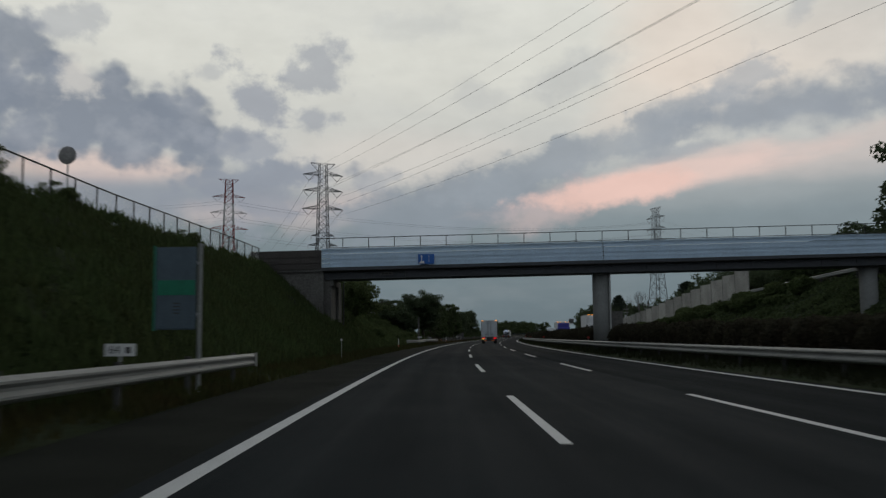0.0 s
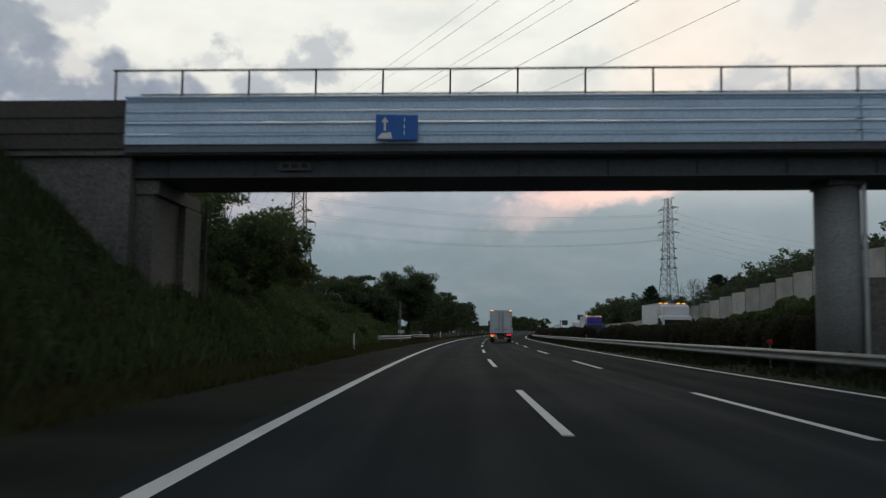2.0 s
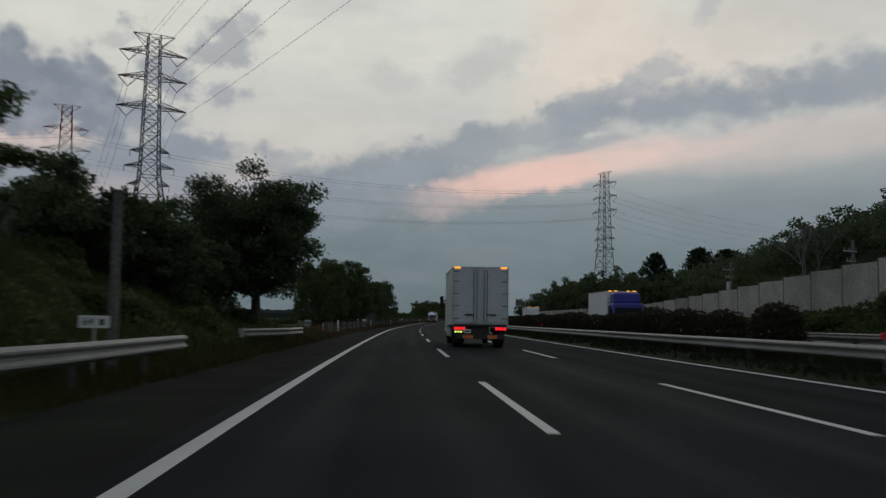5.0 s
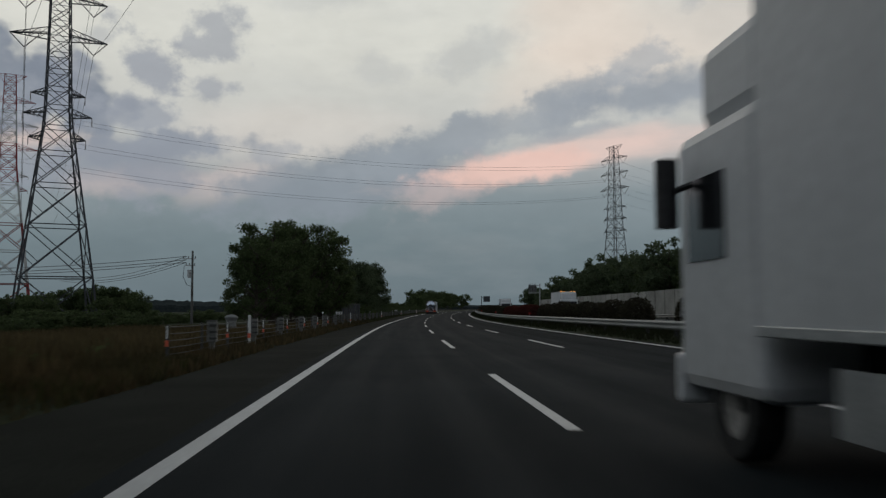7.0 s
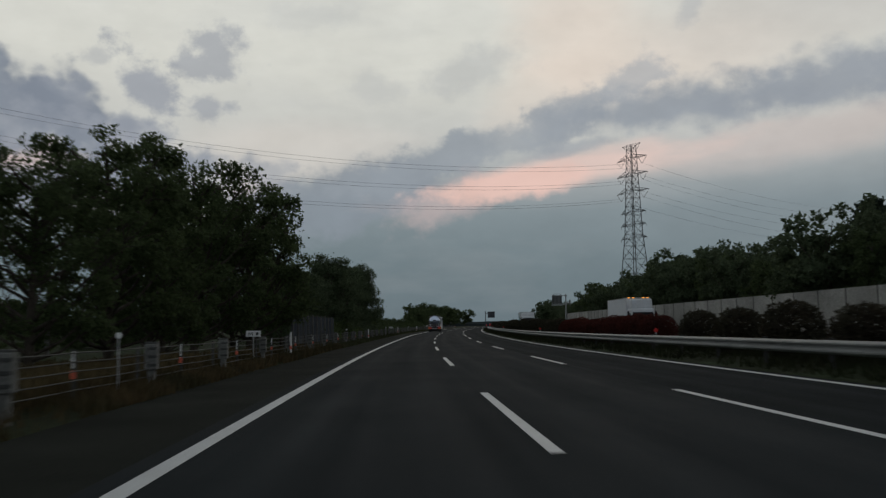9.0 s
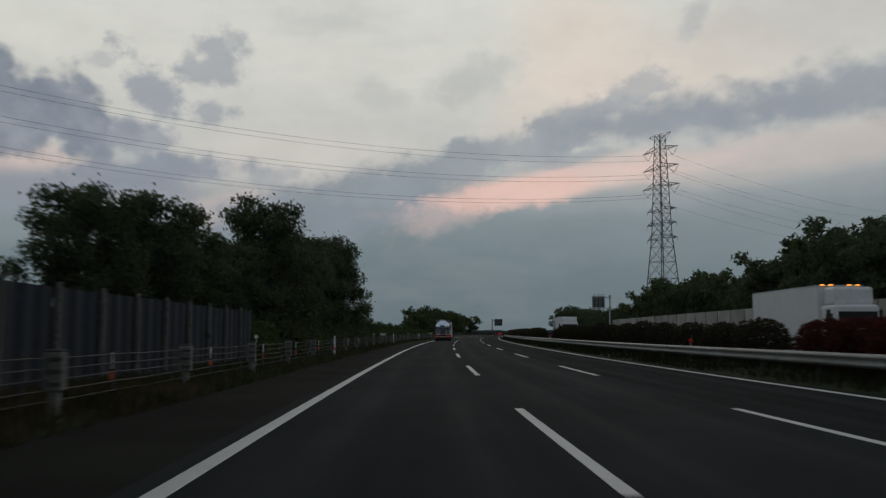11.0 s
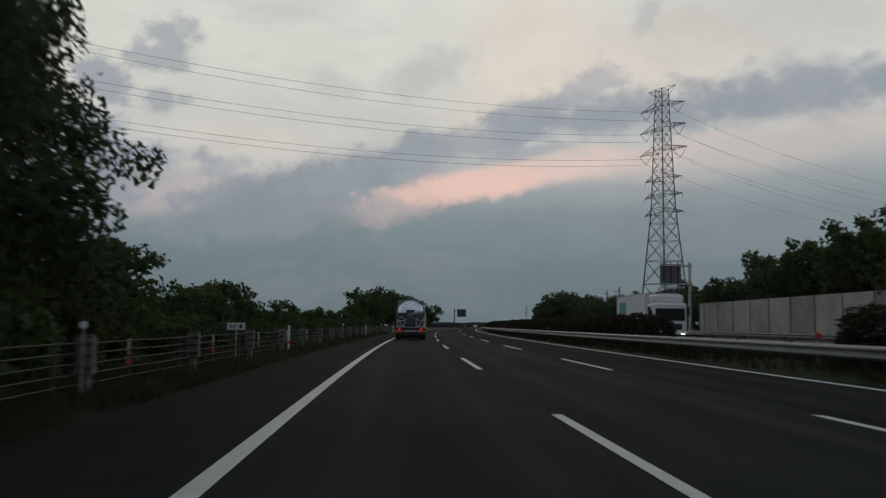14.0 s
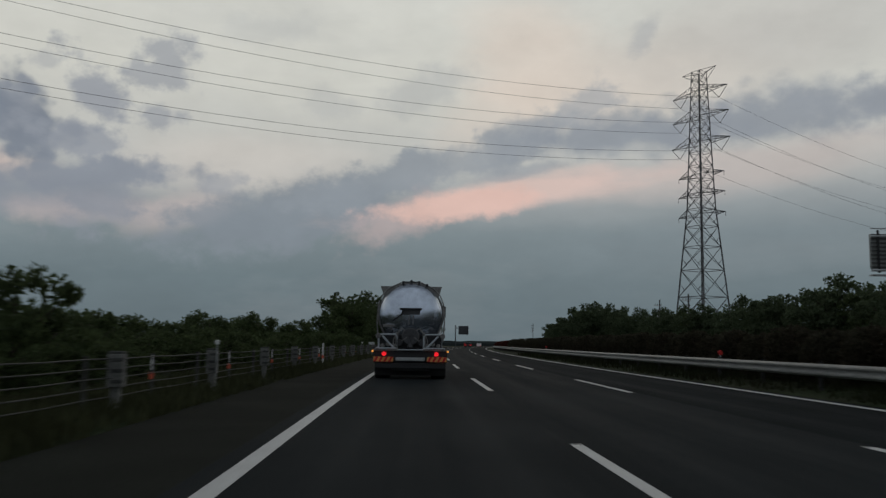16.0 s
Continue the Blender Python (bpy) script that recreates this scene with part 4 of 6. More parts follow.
_d = delineator(84.0, -3.3, 1.0)
for s in (168.5, 219, 269, 319.5, 369.5, 419.5):
    copy_thing(_d, stand(s, -3.1, 0.12))


def lollipop(s):
    r = thing("round_reflector", stand(s, -3.2), "small round white reflector on a thin rod", "reflector", "round reflectors")
    bm = bmesh.new()
    tube(bm, [(0, 0, -0.2), (0, 0, 1.12)], 0.014, 6)
    part("rod", bm, GALV, r)
    bm = bmesh.new()
    lathe_y(bm, [(-0.02, 0.03), (-0.02, 0.055), (0.0, 0.06), (0.02, 0.05)], 16, 0, 1.15)
    part("disc", bm, SIGN_WHITE, r)
    return r


_l = lollipop(347.0)
for s in (44.8, 196.5, 249, 297.5, 397):
    copy_thing(_l, stand(s, -3.28, 0.0 if s > 100 else -0.08))


def text(body, size, mat, parent, m, name="lettering"):
    cu = bpy.data.curves.new(name, "FONT")
    cu.body, cu.size, cu.align_x, cu.align_y, cu.extrude = body, size, "CENTER", "CENTER", 0.003
    cu.materials.append(mat)
    o = new(name, cu)
    o.parent = parent
    o.matrix_local = m
    return o


def distance_post(s, lat, z=1.18):
    k = thing("distance_post", stand(s, lat), "small white distance board with black figures on a thin post", "distance post", "distance boards")
    bm = bmesh.new()
    tube(bm, [(0, 0.02, -0.3), (0, 0.02, z + 0.1)], 0.025, 8)
    part("post", bm, GALV, k)
    part("board", boxed(-0.27, 0.27, -0.012, 0.004, z - 0.11, z + 0.11, bevel=0.004), SIGN_WHITE, k)
    text("64", 0.2, INK, k, pose(-0.10, -0.016, z, 90, 0, 0))
    part("bar", boxed(0.10, 0.18, -0.016, -0.012, z - 0.06, z + 0.05), INK, k)
    return k


_k = distance_post(13.6, -3.4, 1.02)
for s, lat in ((114.4, -3.45), (212.4, -3.55), (311.0, -3.55), (410.0, -3.5)):
    copy_thing(_k, stand(s, lat, 0.08))


def build_green_sign():
    g = thing("roadside_sign", stand(17.0, -3.45, 0.0, turn=-4), "tall faded roadside sign with a green band on a pale post", "road sign")
    part("board", boxed(-0.46, 0.44, -0.03, 0.0, 1.40, 3.18, bevel=0.03), SIGN_GREY, g)
    part("green_band", boxed(-0.42, 0.42, -0.036, -0.03, 2.14, 2.46), SIGN_GREEN, g)
    part("edge", boxed(-0.50, -0.46, -0.04, 0.02, 1.38, 3.2), SIGN_GREEN, g)
    for k in range(4):
        part("bar", boxed(-0.06, 0.08, -0.036, -0.03, 1.74 + 0.07 * k, 1.765 + 0.07 * k), DULL, g)
    for z in (1.7, 2.8):
        part("brace", boxed(-0.44, 0.5, 0.0, 0.05, z, z + 0.06), GALV, g)
    bm = bmesh.new()
    tube(bm, [(0.5, 0.03, -0.4), (0.5, 0.03, 3.25)], 0.05, 12)
    part("post", bm, RAILWHITE, g)


build_green_sign()


def build_mirror():
    r = thing("traffic_mirror", stand(36, -14.2, 6.3), "round convex traffic mirror on a grey post behind the fence", "traffic mirror")
    bm = bmesh.new()
    tube(bm, [(0, 0.08, -0.6), (0, 0.08, 2.75)], 0.04, 8)
    part("post", bm, GALV, r)
    bm = bmesh.new()
    lathe_y(bm, [(-0.02, 0.02), (-0.015, 0.36), (0.0, 0.40), (0.05, 0.38), (0.09, 0.1)], 28, 0, 2.95)
    part("disc", bm, TANK_DIRTY, r, smooth=True)


build_mirror()


def build_blue_fence():
    f = thing("sheet_fence", stand(247, -5.3), "tall dark blue-grey sheet fence behind the cable barrier", "fence")
    inv = f.matrix_world.inverted()
    s = 234.0
    while s < 258:
        verts = []
        for k in range(13):
            d = 0.05 if k % 4 in (1, 2) else 0.0
            for z in (-0.3, 2.15):
                verts.append(inv @ P(s + 2.35 * k / 12, -5.3 + d, z))
        faces = [(2 * k, 2 * k + 2, 2 * k + 3, 2 * k + 1) for k in range(12)]
        link_mesh("sheet", verts, faces, BLUE_FENCE, f)
        bm = bmesh.new()
        beam(bm, inv @ P(s, -5.2, -0.3), inv @ P(s, -5.2, 2.25), 0.12)
        part("post", bm, CONCRETE_DARK, f)
        s += 2.4


build_blue_fence()


def build_variable_sign():
    v = thing("message_sign", stand(372.5, 29.15, 0.1), "back of a message board on two arms of a pole", "road sign")
    bm = bmesh.new()
    tube(bm, [(0, 0, -0.4), (0, 0, 3), (0, 0, 7.6)], 0.16, 14, [0.19, 0.17, 0.13])
    part("pole", bm, GALV, v)
    for z in (5.35, 7.2):
        bm = bmesh.new()
        tube(bm, [(0.25, 0, z), (-3.0, 0, z)], 0.08, 10)
        part("arm", bm, GALV, v)
        part("flange", boxed(-0.22, 0.22, -0.16, 0.16, z - 0.14, z + 0.14, bevel=0.02), GALV, v)
    part("board", boxed(-2.95, -0.85, 0.08, 0.3, 5.45, 7.35, bevel=0.03), RAILWHITE, v)
    for k in range(9):
        part("rib", boxed(-2.95, -0.85, 0.0, 0.08, 5.5 + 0.22 * k, 5.56 + 0.22 * k), DULL, v)
    for x in (-2.6, -1.9, -1.2):
        part("upright", boxed(x - 0.05, x + 0.05, -0.06, 0.02, 5.2, 7.55), CHASSIS, v)
    part("walkway", boxed(-3.1, -0.7, -0.35, 0.1, 5.02, 5.1), GALV, v)
    part("top_rail", boxed(-3.0, -0.8, -0.04, 0.02, 7.6, 7.66), GALV, v)


build_variable_sign()


# ---------------------------------------------------------------- pylons and power lines
def pylon(m, label, height, base_w, waist_z, waist_w, top_w, upper, lower, mats, leg=0.34, arm_turn=0.0, vees=True):
    """A lattice tower. upper, lower: (z, reach) of cross-arms; arm_turn: degrees from the tower's own x."""
    t = thing("pylon", m, label, "electricity pylon")

    def half(z):
        return 0.5 * float(np.interp(z, [0, waist_z, height], [base_w, waist_w, top_w]))

    zs = [-1.5]
    while zs[-1] < height - 0.5:
        z = max(zs[-1], 0)
        zs.append(min(height, zs[-1] + max(1.9, 2 * half(z) * 0.8)))
    zs[-1] = height
    bands = {}
    for i, (a, b) in enumerate(zip(zs, zs[1:])):
        key = int((0.5 * (a + b) / height) * 7) % len(mats) if len(mats) > 1 else 0
        bm = bands.setdefault(key, bmesh.new())
        ha, hb = half(max(a, 0)), half(b)
        ca = [Vector((sx * ha, sy * ha, a)) for sx, sy in ((-1, -1), (1, -1), (1, 1), (-1, 1))]
        cb = [Vector((sx * hb, sy * hb, b)) for sx, sy in ((-1, -1), (1, -1), (1, 1), (-1, 1))]
        w = leg * (0.55 + 0.45 * (1 - a / height))
        for k in range(4):
            beam(bm, ca[k], cb[k], w)
            j = (k + 1) % 4
            beam(bm, ca[k], cb[j], w * 0.5, 3)
            beam(bm, ca[j], cb[k], w * 0.5, 3)
            beam(bm, cb[k], cb[j], w * 0.5, 3)
            if ha > 2.5:
                mid = (ca[k] + ca[j] + cb[k] + cb[j]) / 4
                beam(bm, (ca[k] + cb[k]) / 2, (ca[k] + mid) / 2, w * 0.35, 3)
                beam(bm, (ca[j] + cb[j]) / 2, (ca[j] + mid) / 2, w * 0.35, 3)
    for key, bm in bands.items():
        part("lattice", bm, mats[key], t)
    tips = []
    turn = Matrix.Rotation(radians(arm_turn), 3, "Z")
    for n, (z, reach) in enumerate(upper + lower):
        big = n < len(upper)
        for sx in (-1, 1):
            bm = bmesh.new()
            h0 = half(z)
            tip = turn @ Vector((sx * reach, 0, 0)) + Vector((0, 0, z))
            d = 0.5 if big else 0.3
            roots = [Vector((0, sy * h0, 0)) + Vector((sx * h0, 0, 0)) for sy in (-1, 1)]
            for r in roots:
                lo, hi = Vector((r.x, r.y, z)), Vector((r.x, r.y, z + reach * 0.17))
                beam(bm, lo, tip, 0.2, 3)
                beam(bm, hi, tip, 0.16, 3)
                for f in (0.25, 0.5, 0.75):
                    beam(bm, lo.lerp(tip, f), hi.lerp(tip, f), 0.1, 3)
                    beam(bm, lo.lerp(tip, f), hi.lerp(tip, f - 0.25), 0.1, 3)
            for f in (0.2, 0.45, 0.7):
                beam(bm, Vector((roots[0].x, roots[0].y, z)).lerp(tip, f), Vector((roots[1].x, roots[1].y, z)).lerp(tip, f + 0.1), 0.1, 3)
            part("cross_arm", bm, mats[0] if len(mats) == 1 else mats[n % 2], t)
            if big and vees:
                bm = bmesh.new()
                low = tip * 1.0
                inner = turn @ Vector((sx * reach * 0.42, 0, 0)) + Vector((0, 0, z))
                low = (tip + inner) / 2 + Vector((0, 0, -reach * 0.30))
                beam(bm, tip, low, 0.16, 5)
                beam(bm, inner, low, 0.16, 5)
                part("insulator", bm, PORCELAIN, t)
                tips.append(t.matrix_world @ low)
            else:
                bm = bmesh.new()
                low = tip + Vector((0, 0, -1.2))
                beam(bm, tip, low, 0.14, 5)
                part("insulator", bm, PORCELAIN, t)
                tips.append(t.matrix_world @ low)
    # earth-wire horns at the top
    bm = bmesh.new()
    for sx in (-1, 1):
        tip = turn @ Vector((sx * (upper[0][1] * 0.62 if len(upper) else 3), 0, 0)) + Vector((0, 0, height + 0.2))
        for sy in (-1, 1):
            beam(bm, (sx * half(height), sy * half(height), height), tip, 0.16, 3)
            beam(bm, (sx * half(height - 3), sy * half(height - 3), height - 2.2), tip, 0.14, 3)
    part("peak_arm", bm, mats[0], t)
    return t, tips


def ground_at(x, y):
    s, lat = to_road(x, y)
    return float(P(s, lat, float(ground_z(s, lat))).z)


_a = (-32.0, 269.8)
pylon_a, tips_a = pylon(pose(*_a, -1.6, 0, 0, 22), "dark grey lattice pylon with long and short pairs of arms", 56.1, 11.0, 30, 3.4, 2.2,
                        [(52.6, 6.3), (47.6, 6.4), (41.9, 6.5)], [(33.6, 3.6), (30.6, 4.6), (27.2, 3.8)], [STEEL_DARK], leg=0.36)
_b = (-105.9, 462.5)
pylon_b, tips_b = pylon(pose(*_b, -1.6, 0, 0, 20), "tall lattice pylon painted in red and white bands", 85.8, 17.0, 52, 5.6, 3.6,
                        [(76.5, 8.5), (68.0, 9.5), (59.5, 10.0)], [(50, 6.5), (45, 6.5)], [TOWER_RED, TOWER_WHITE], leg=0.72)
_c = (143.4, 552.6)
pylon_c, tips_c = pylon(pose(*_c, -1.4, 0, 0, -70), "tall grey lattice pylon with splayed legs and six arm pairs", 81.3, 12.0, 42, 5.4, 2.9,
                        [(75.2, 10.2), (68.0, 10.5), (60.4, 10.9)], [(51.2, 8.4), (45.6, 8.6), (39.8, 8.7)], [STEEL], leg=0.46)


def cable(p, q, sag, r, label="thin dark power cable strung between pylons", group="power cables"):
    p, q = Vector(p), Vector(q)
    bm = bmesh.new()
    tube(bm, [p.lerp(q, f) - Vector((0, 0, sag * 4 * f * (1 - f))) for f in (i / 28 for i in range(29))], r, 5)
    return tagged(part("power_cable", bm, CABLE, None), label, "power cable", group)


# from the grey pylon over the motorway, and on behind it
_to = Vector((135.0, -325.0, 2.0))
for i, p in enumerate(tips_a[:6]):
    cable(p, p + _to, 4.5, 0.025)
    cable(p, p + Vector((-74, 222, -3)), 9.0, 0.03)
cable(Vector((*_a, 54.6)), Vector((*_a, 54.6)) + _to, 4.0, 0.025)
# across the motorway between the two tall pylons, and on either way
for i in range(6):
    p, q = tips_b[i], tips_c[i]
    cable(p, q, 9.0, 0.042)
    cable(q, q + Vector((249, 90, -6)), 12.0, 0.034)
    cable(p, p + Vector((-249, -90, 0)), 10.0, 0.036)


def build_utility_pole(m, label, h=9.6):
    u = thing("utility_pole", m, label, "utility pole")
    bm = bmesh.new()
    tube(bm, [(0, 0, -0.5), (0, 0, h)], 0.14, 10, [0.17, 0.11])
    part("pole", bm, CONCRETE_DARK, u)
    for z, w in ((h - 0.9, 1.1), (h - 1.7, 0.8)):
        part("cross_arm", boxed(-w, w * 0.4, -0.05, 0.05, z - 0.05, z + 0.05), GALV, u)
        for x in (-w + 0.1, -w * 0.4, w * 0.3):
            bm = bmesh.new()
            tube(bm, [(x, 0, z + 0.05), (x, 0, z + 0.28)], 0.05, 8)
            part("insulator", bm, PORCELAIN, u)
    bm = bmesh.new()
    tube(bm, [(-0.9, 0, h - 1.6), (-1.0, 0, h - 3.0), (-0.6, 0, h - 3.9), (-0.1, 0, h - 4.1)], 0.03, 6)
    part("hanging_lead", bm, BLACK, u)
    bm = bmesh.new()
    tube(bm, [(-0.35, 0, h - 3.1), (-0.35, 0, h - 2.2)], 0.2, 12)
    part("transformer", bm, GALV, u)
    return u


_us = to_road(-8.8, 243.1)
_up = build_utility_pole(pose(-8.8, 243.1, ground_at(-8.8, 243.1), 0, 0, 10), "concrete utility pole with cross-arms beyond the field", 8.6)
for z in (7.6, 7.2, 6.9):
    cable((-9.5, 243.2, z - 0.4), (-60, 232, z - 1.2), 1.4, 0.035, "slack overhead wire from a utility pole", "overhead wires")
    cable((-9.5, 243.2, z - 0.4), (-40, 300, z - 0.6), 1.2, 0.03, "slack overhead wire from a utility pole", "overhead wires")


def lamp_pole(s, lat, h):
    u = thing("service_pole", stand(s, lat), "plain grey service pole beside the verge", "pole")
    bm = bmesh.new()
    tube(bm, [(0, 0, -0.5), (0, 0, h)], 0.1, 10, [0.12, 0.09])
    part("shaft", bm, CONCRETE_DARK, u)
    part("cap", boxed(-0.1, 0.1, -0.1, 0.1, h, h + 0.04), CONCRETE_DARK, u)


lamp_pole(116.4, -3.75, 3.7)
for s, lat, h in ((182, 33.2, 7.5), (160, 34.0, 7.6), (312, 34.3, 7.7), (444, 36, 8.5), (470, 38, 9), (800, 27, 13.0)):
    copy_thing(_up, stand(s, lat, -0.3, 30, (1, 1, h / 8.6)))


# ---------------------------------------------------------------- plants
def leaf_arrays(centres, size, rng, stretch=1.7, flat=0.0, spread=0.35):
    """A pointed three-cornered leaf at every centre, turned at random."""
    n = len(centres)
    d = rng.normal(size=(n, 3))
    d[:, 2] *= 1 - flat
    d /= np.linalg.norm(d, axis=1, keepdims=True)
    e = rng.normal(size=(n, 3))
    e -= d * (e * d).sum(1, keepdims=True)
    e /= np.linalg.norm(e, axis=1, keepdims=True)
    sz = size * (1 - spread + 2 * spread * rng.rand(n, 1))
    a, b = d * sz * stretch * 0.5, e * sz * 0.5
    v = np.stack([centres + b - a * 0.7, centres + a * 1.1, centres - b - a * 0.7], 1).reshape(-1, 3)
    return v, np.arange(3 * n).reshape(-1, 3)


def mesh_arrays(name, v, f, mat, parent=None, label=""):
    me = bpy.data.meshes.new(name)
    me.vertices.add(len(v))
    me.vertices.foreach_set("co", np.ascontiguousarray(v, np.float32).ravel())
    me.loops.add(f.size)
    me.loops.foreach_set("vertex_index", np.ascontiguousarray(f, np.int32).ravel())
    me.polygons.add(len(f))
    me.polygons.foreach_set("loop_start", np.arange(0, f.size, f.shape[1], dtype=np.int32))
    me.polygons.foreach_set("loop_total", np.full(len(f), f.shape[1], np.int32))
    me.materials.append(mat)
    me.update(calc_edges=True)
    me.validate()
    ob = new(name, me)
    if parent:
        ob.parent = parent
    if label:
        ob["label"] = label
    return ob


def crown_points(rng, n, lobes, inner=0.45):
    """Points spread over the skins of lobes (centre, radii), denser outside, with gaps."""
    w = np.array([l[1][0] * l[1][2] for l in lobes])
    pick = rng.choice(len(lobes), size=n, p=w / w.sum())
    c, r = np.array([l[0] for l in lobes])[pick], np.array([l[1] for l in lobes])[pick]
    d = rng.normal(size=(n, 3))
    d /= np.linalg.norm(d, axis=1, keepdims=True)
    rad = rng.rand(n, 1) ** inner
    return c + d * r * rad


def tree(m, label, seed, height=10.0, width=6.0, trunk=0.22, bare=2.6, leaves=9000, leaf=0.2, mat=None, lobes=16, category="tree", group="", shape="round", clump=0.85, name="tree", twigs=3, core=0.27):
    """A tapered trunk with forking limbs, and leaves in clumps round the limb ends."""
    rng = np.random.RandomState(seed)
    t = thing(name, m, label, category, group)
    bm = bmesh.new()
    lean = rng.uniform(-0.35, 0.35, 2)
    top = Vector((lean[0], lean[1], height * 0.8))
    spine = [Vector((0, 0, -0.5)), Vector((lean[0] * 0.1, lean[1] * 0.1, bare * 0.6)), Vector((lean[0] * 0.4, lean[1] * 0.4, bare + (height - bare) * 0.35)), top]
    tube(bm, spine, trunk, 9, [trunk * 1.25, trunk, trunk * 0.65, 0.04])
    ends = []
    for k in range(lobes):
        u = (k + 0.5) / lobes
        z = bare + (height - bare) * (0.06 + 0.86 * u ** 0.9)
        a = k * 2.39996 + rng.uniform(-0.4, 0.4)
        if shape == "round":
            reach = width * 0.5 * math.sqrt(max(0.05, 1 - ((z - (bare + height) / 2 - 0.1 * height) / ((height - bare) * 0.62)) ** 2))
        elif shape == "column":
            reach = width * 0.5 * (0.85 if u < 0.75 else 0.55)
        elif shape == "broom":
            reach = width * 0.5 * (0.72 + 0.5 * u if u < 0.55 else 1.0 - 1.1 * (u - 0.55))
        else:
            reach = width * 0.5 * (1.05 - u * 0.75)
        reach *= rng.uniform(0.62, 0.92)
        e = Vector((math.cos(a) * reach + lean[0] * u, math.sin(a) * reach + lean[1] * u, z))
        z0 = max(bare * 0.75, z - reach * 0.75)
        st = Vector((lean[0] * z0 / height, lean[1] * z0 / height, z0))
        mid = st.lerp(e, 0.5) + Vector((0, 0, -0.12 * reach))
        tube(bm, [st, mid, e], 0.06, 6 if twigs else 3, [trunk * 0.42, trunk * 0.26, 0.025])
        for j in range(twigs):
            o = Vector(rng.uniform(-1, 1, 3)) * reach * 0.3
            tube(bm, [mid.lerp(e, 0.5), e + o], 0.02, 4, [trunk * 0.14, 0.012])
        ends.append(e)
    part("trunk", bm, BARK, t)
    lob = []
    for e in ends:
        r = width * 0.17 * clump * rng.uniform(0.8, 1.3)
        for j in range(3):
            o = rng.uniform(-1, 1, 3) * r * 0.95
            rr = r * rng.uniform(0.6, 1.05)
            lob.append(((e.x + o[0], e.y + o[1], e.z + o[2] * 0.8), (rr, rr, rr * 0.72)))
    lob.append(((lean[0] * 0.5, lean[1] * 0.5, (bare + height) / 2), (width * core, width * core, (height - bare) * (core + 0.06))))
    pts = crown_points(rng, leaves, lob)
    stray = rng.rand(len(pts)) < 0.07
    pts[stray] += rng.normal(size=(stray.sum(), 3)) * width * 0.035
    v, f = leaf_arrays(pts, leaf, rng)
    mesh_arrays("crown", v, f, mat or LEAF, t)
    return t


def shrub(m, label, seed, w=1.9, d=1.9, h=1.85, leaves=3300, leaf=0.085, mat=None, category="shrub", group="", name="shrub"):
    rng = np.random.RandomState(seed)
    t = thing(name, m, label, category, group)
    bm = bmesh.new()
    for k in range(6):
        a = k * 1.05
        tube(bm, [(0.06 * math.cos(a), 0.06 * math.sin(a), -0.2), (0.2 * w * math.cos(a), 0.2 * d * math.sin(a), h * 0.45), (0.36 * w * math.cos(a), 0.36 * d * math.sin(a), h * 0.8)], 0.03, 5, [0.035, 0.022, 0.01])
    part("stem", bm, BARK, t)
    lob = [((0, 0, h * 0.50), (w * 0.5, d * 0.5, h * 0.48))] * 5
    for k in range(9):
        a = rng.uniform(0, 6.28)
        z = rng.uniform(0.2, 0.85) * h
        q = math.sqrt(max(0.1, 1 - ((z - h * 0.5) / (h * 0.55)) ** 2))
        r = rng.uniform(0.12, 0.17) * w
        lob.append(((math.cos(a) * w * 0.36 * q, math.sin(a) * d * 0.36 * q, z), (r, r, r * 0.9)))
    pts = crown_points(rng, leaves, lob, 0.22)
    # flanks drop steeply to the ground
    low = pts[:, 2] < h * 0.42
    pts[low, :2] *= 1 + 0.35 * (1 - pts[low, 2:3] / (h * 0.42))
    pts[:, 2] = np.maximum(pts[:, 2], 0.08)
    v, f = leaf_arrays(pts, leaf, rng, 1.8)
    mesh_arrays("foliage", v, f, mat or LEAF_HEDGE, t)
    return t


def gz(s, lat):
    return float(ground_z(s, lat)) - 0.05


# single trees on the left: the round one past the bridge, the loose ones after it
R = random.Random(11)
tree(stand(143.4, -5.3, gz(143.4, -5.3)), "round-crowned dark broadleaf tree with forked pale trunk on the verge", 21, 7.7, 5.7, 0.24, 2.2, 60000, 0.10, LEAF_DARK, 50, clump=0.92, core=0.48)
t1 = tree(stand(131.0, -9.6, gz(131, -9.6)), "dense dark broadleaf tree behind the guard rail", 22, 3.5, 5.2, 0.16, 0.6, 11000, 0.14, LEAF_DARK, 16, group="verge trees")
for s, lat, sc in ((136.5, -9.4, 1.0), (135.0, -13.5, 0.95), (147.5, -9.0, 0.8), (149, -12.5, 0.9), (141, -9.8, 0.9), (139.5, -7.7, 0.85), (134.0, -7.9, 0.75)):
    copy_thing(t1, stand(s, lat, gz(s, lat), R.uniform(0, 360), (sc, sc, sc)))
# the tree and bushes on the bank behind the bridge
t2 = tree(stand(77.0, -7.7, gz(77, -7.7) - 0.6), "overhanging broadleaf tree on the bank beside the bridge", 23, 4.9, 6.6, 0.16, 0.6, 14000, 0.12, LEAF_BRIGHT, 18, group="bank trees", clump=0.8)
for s, lat, sc in ((71.5, -9.0, 0.62), (83.0, -9.4, 0.56), (88.5, -11.8, 0.42), (103.0, -11.0, 0.5), (98.5, -11.0, 0.5), (94.5, -10.9, 0.44), (23.5, -11.9, 0.3), (19.5, -11.2, 0.28), (29.5, -11.6, 0.2), (45, -11.6, 0.2)):
    copy_thing(t2, stand(s, lat, gz(s, lat) - 0.5 * sc, R.uniform(0, 360), (sc * 1.15, sc * 1.15, sc)))


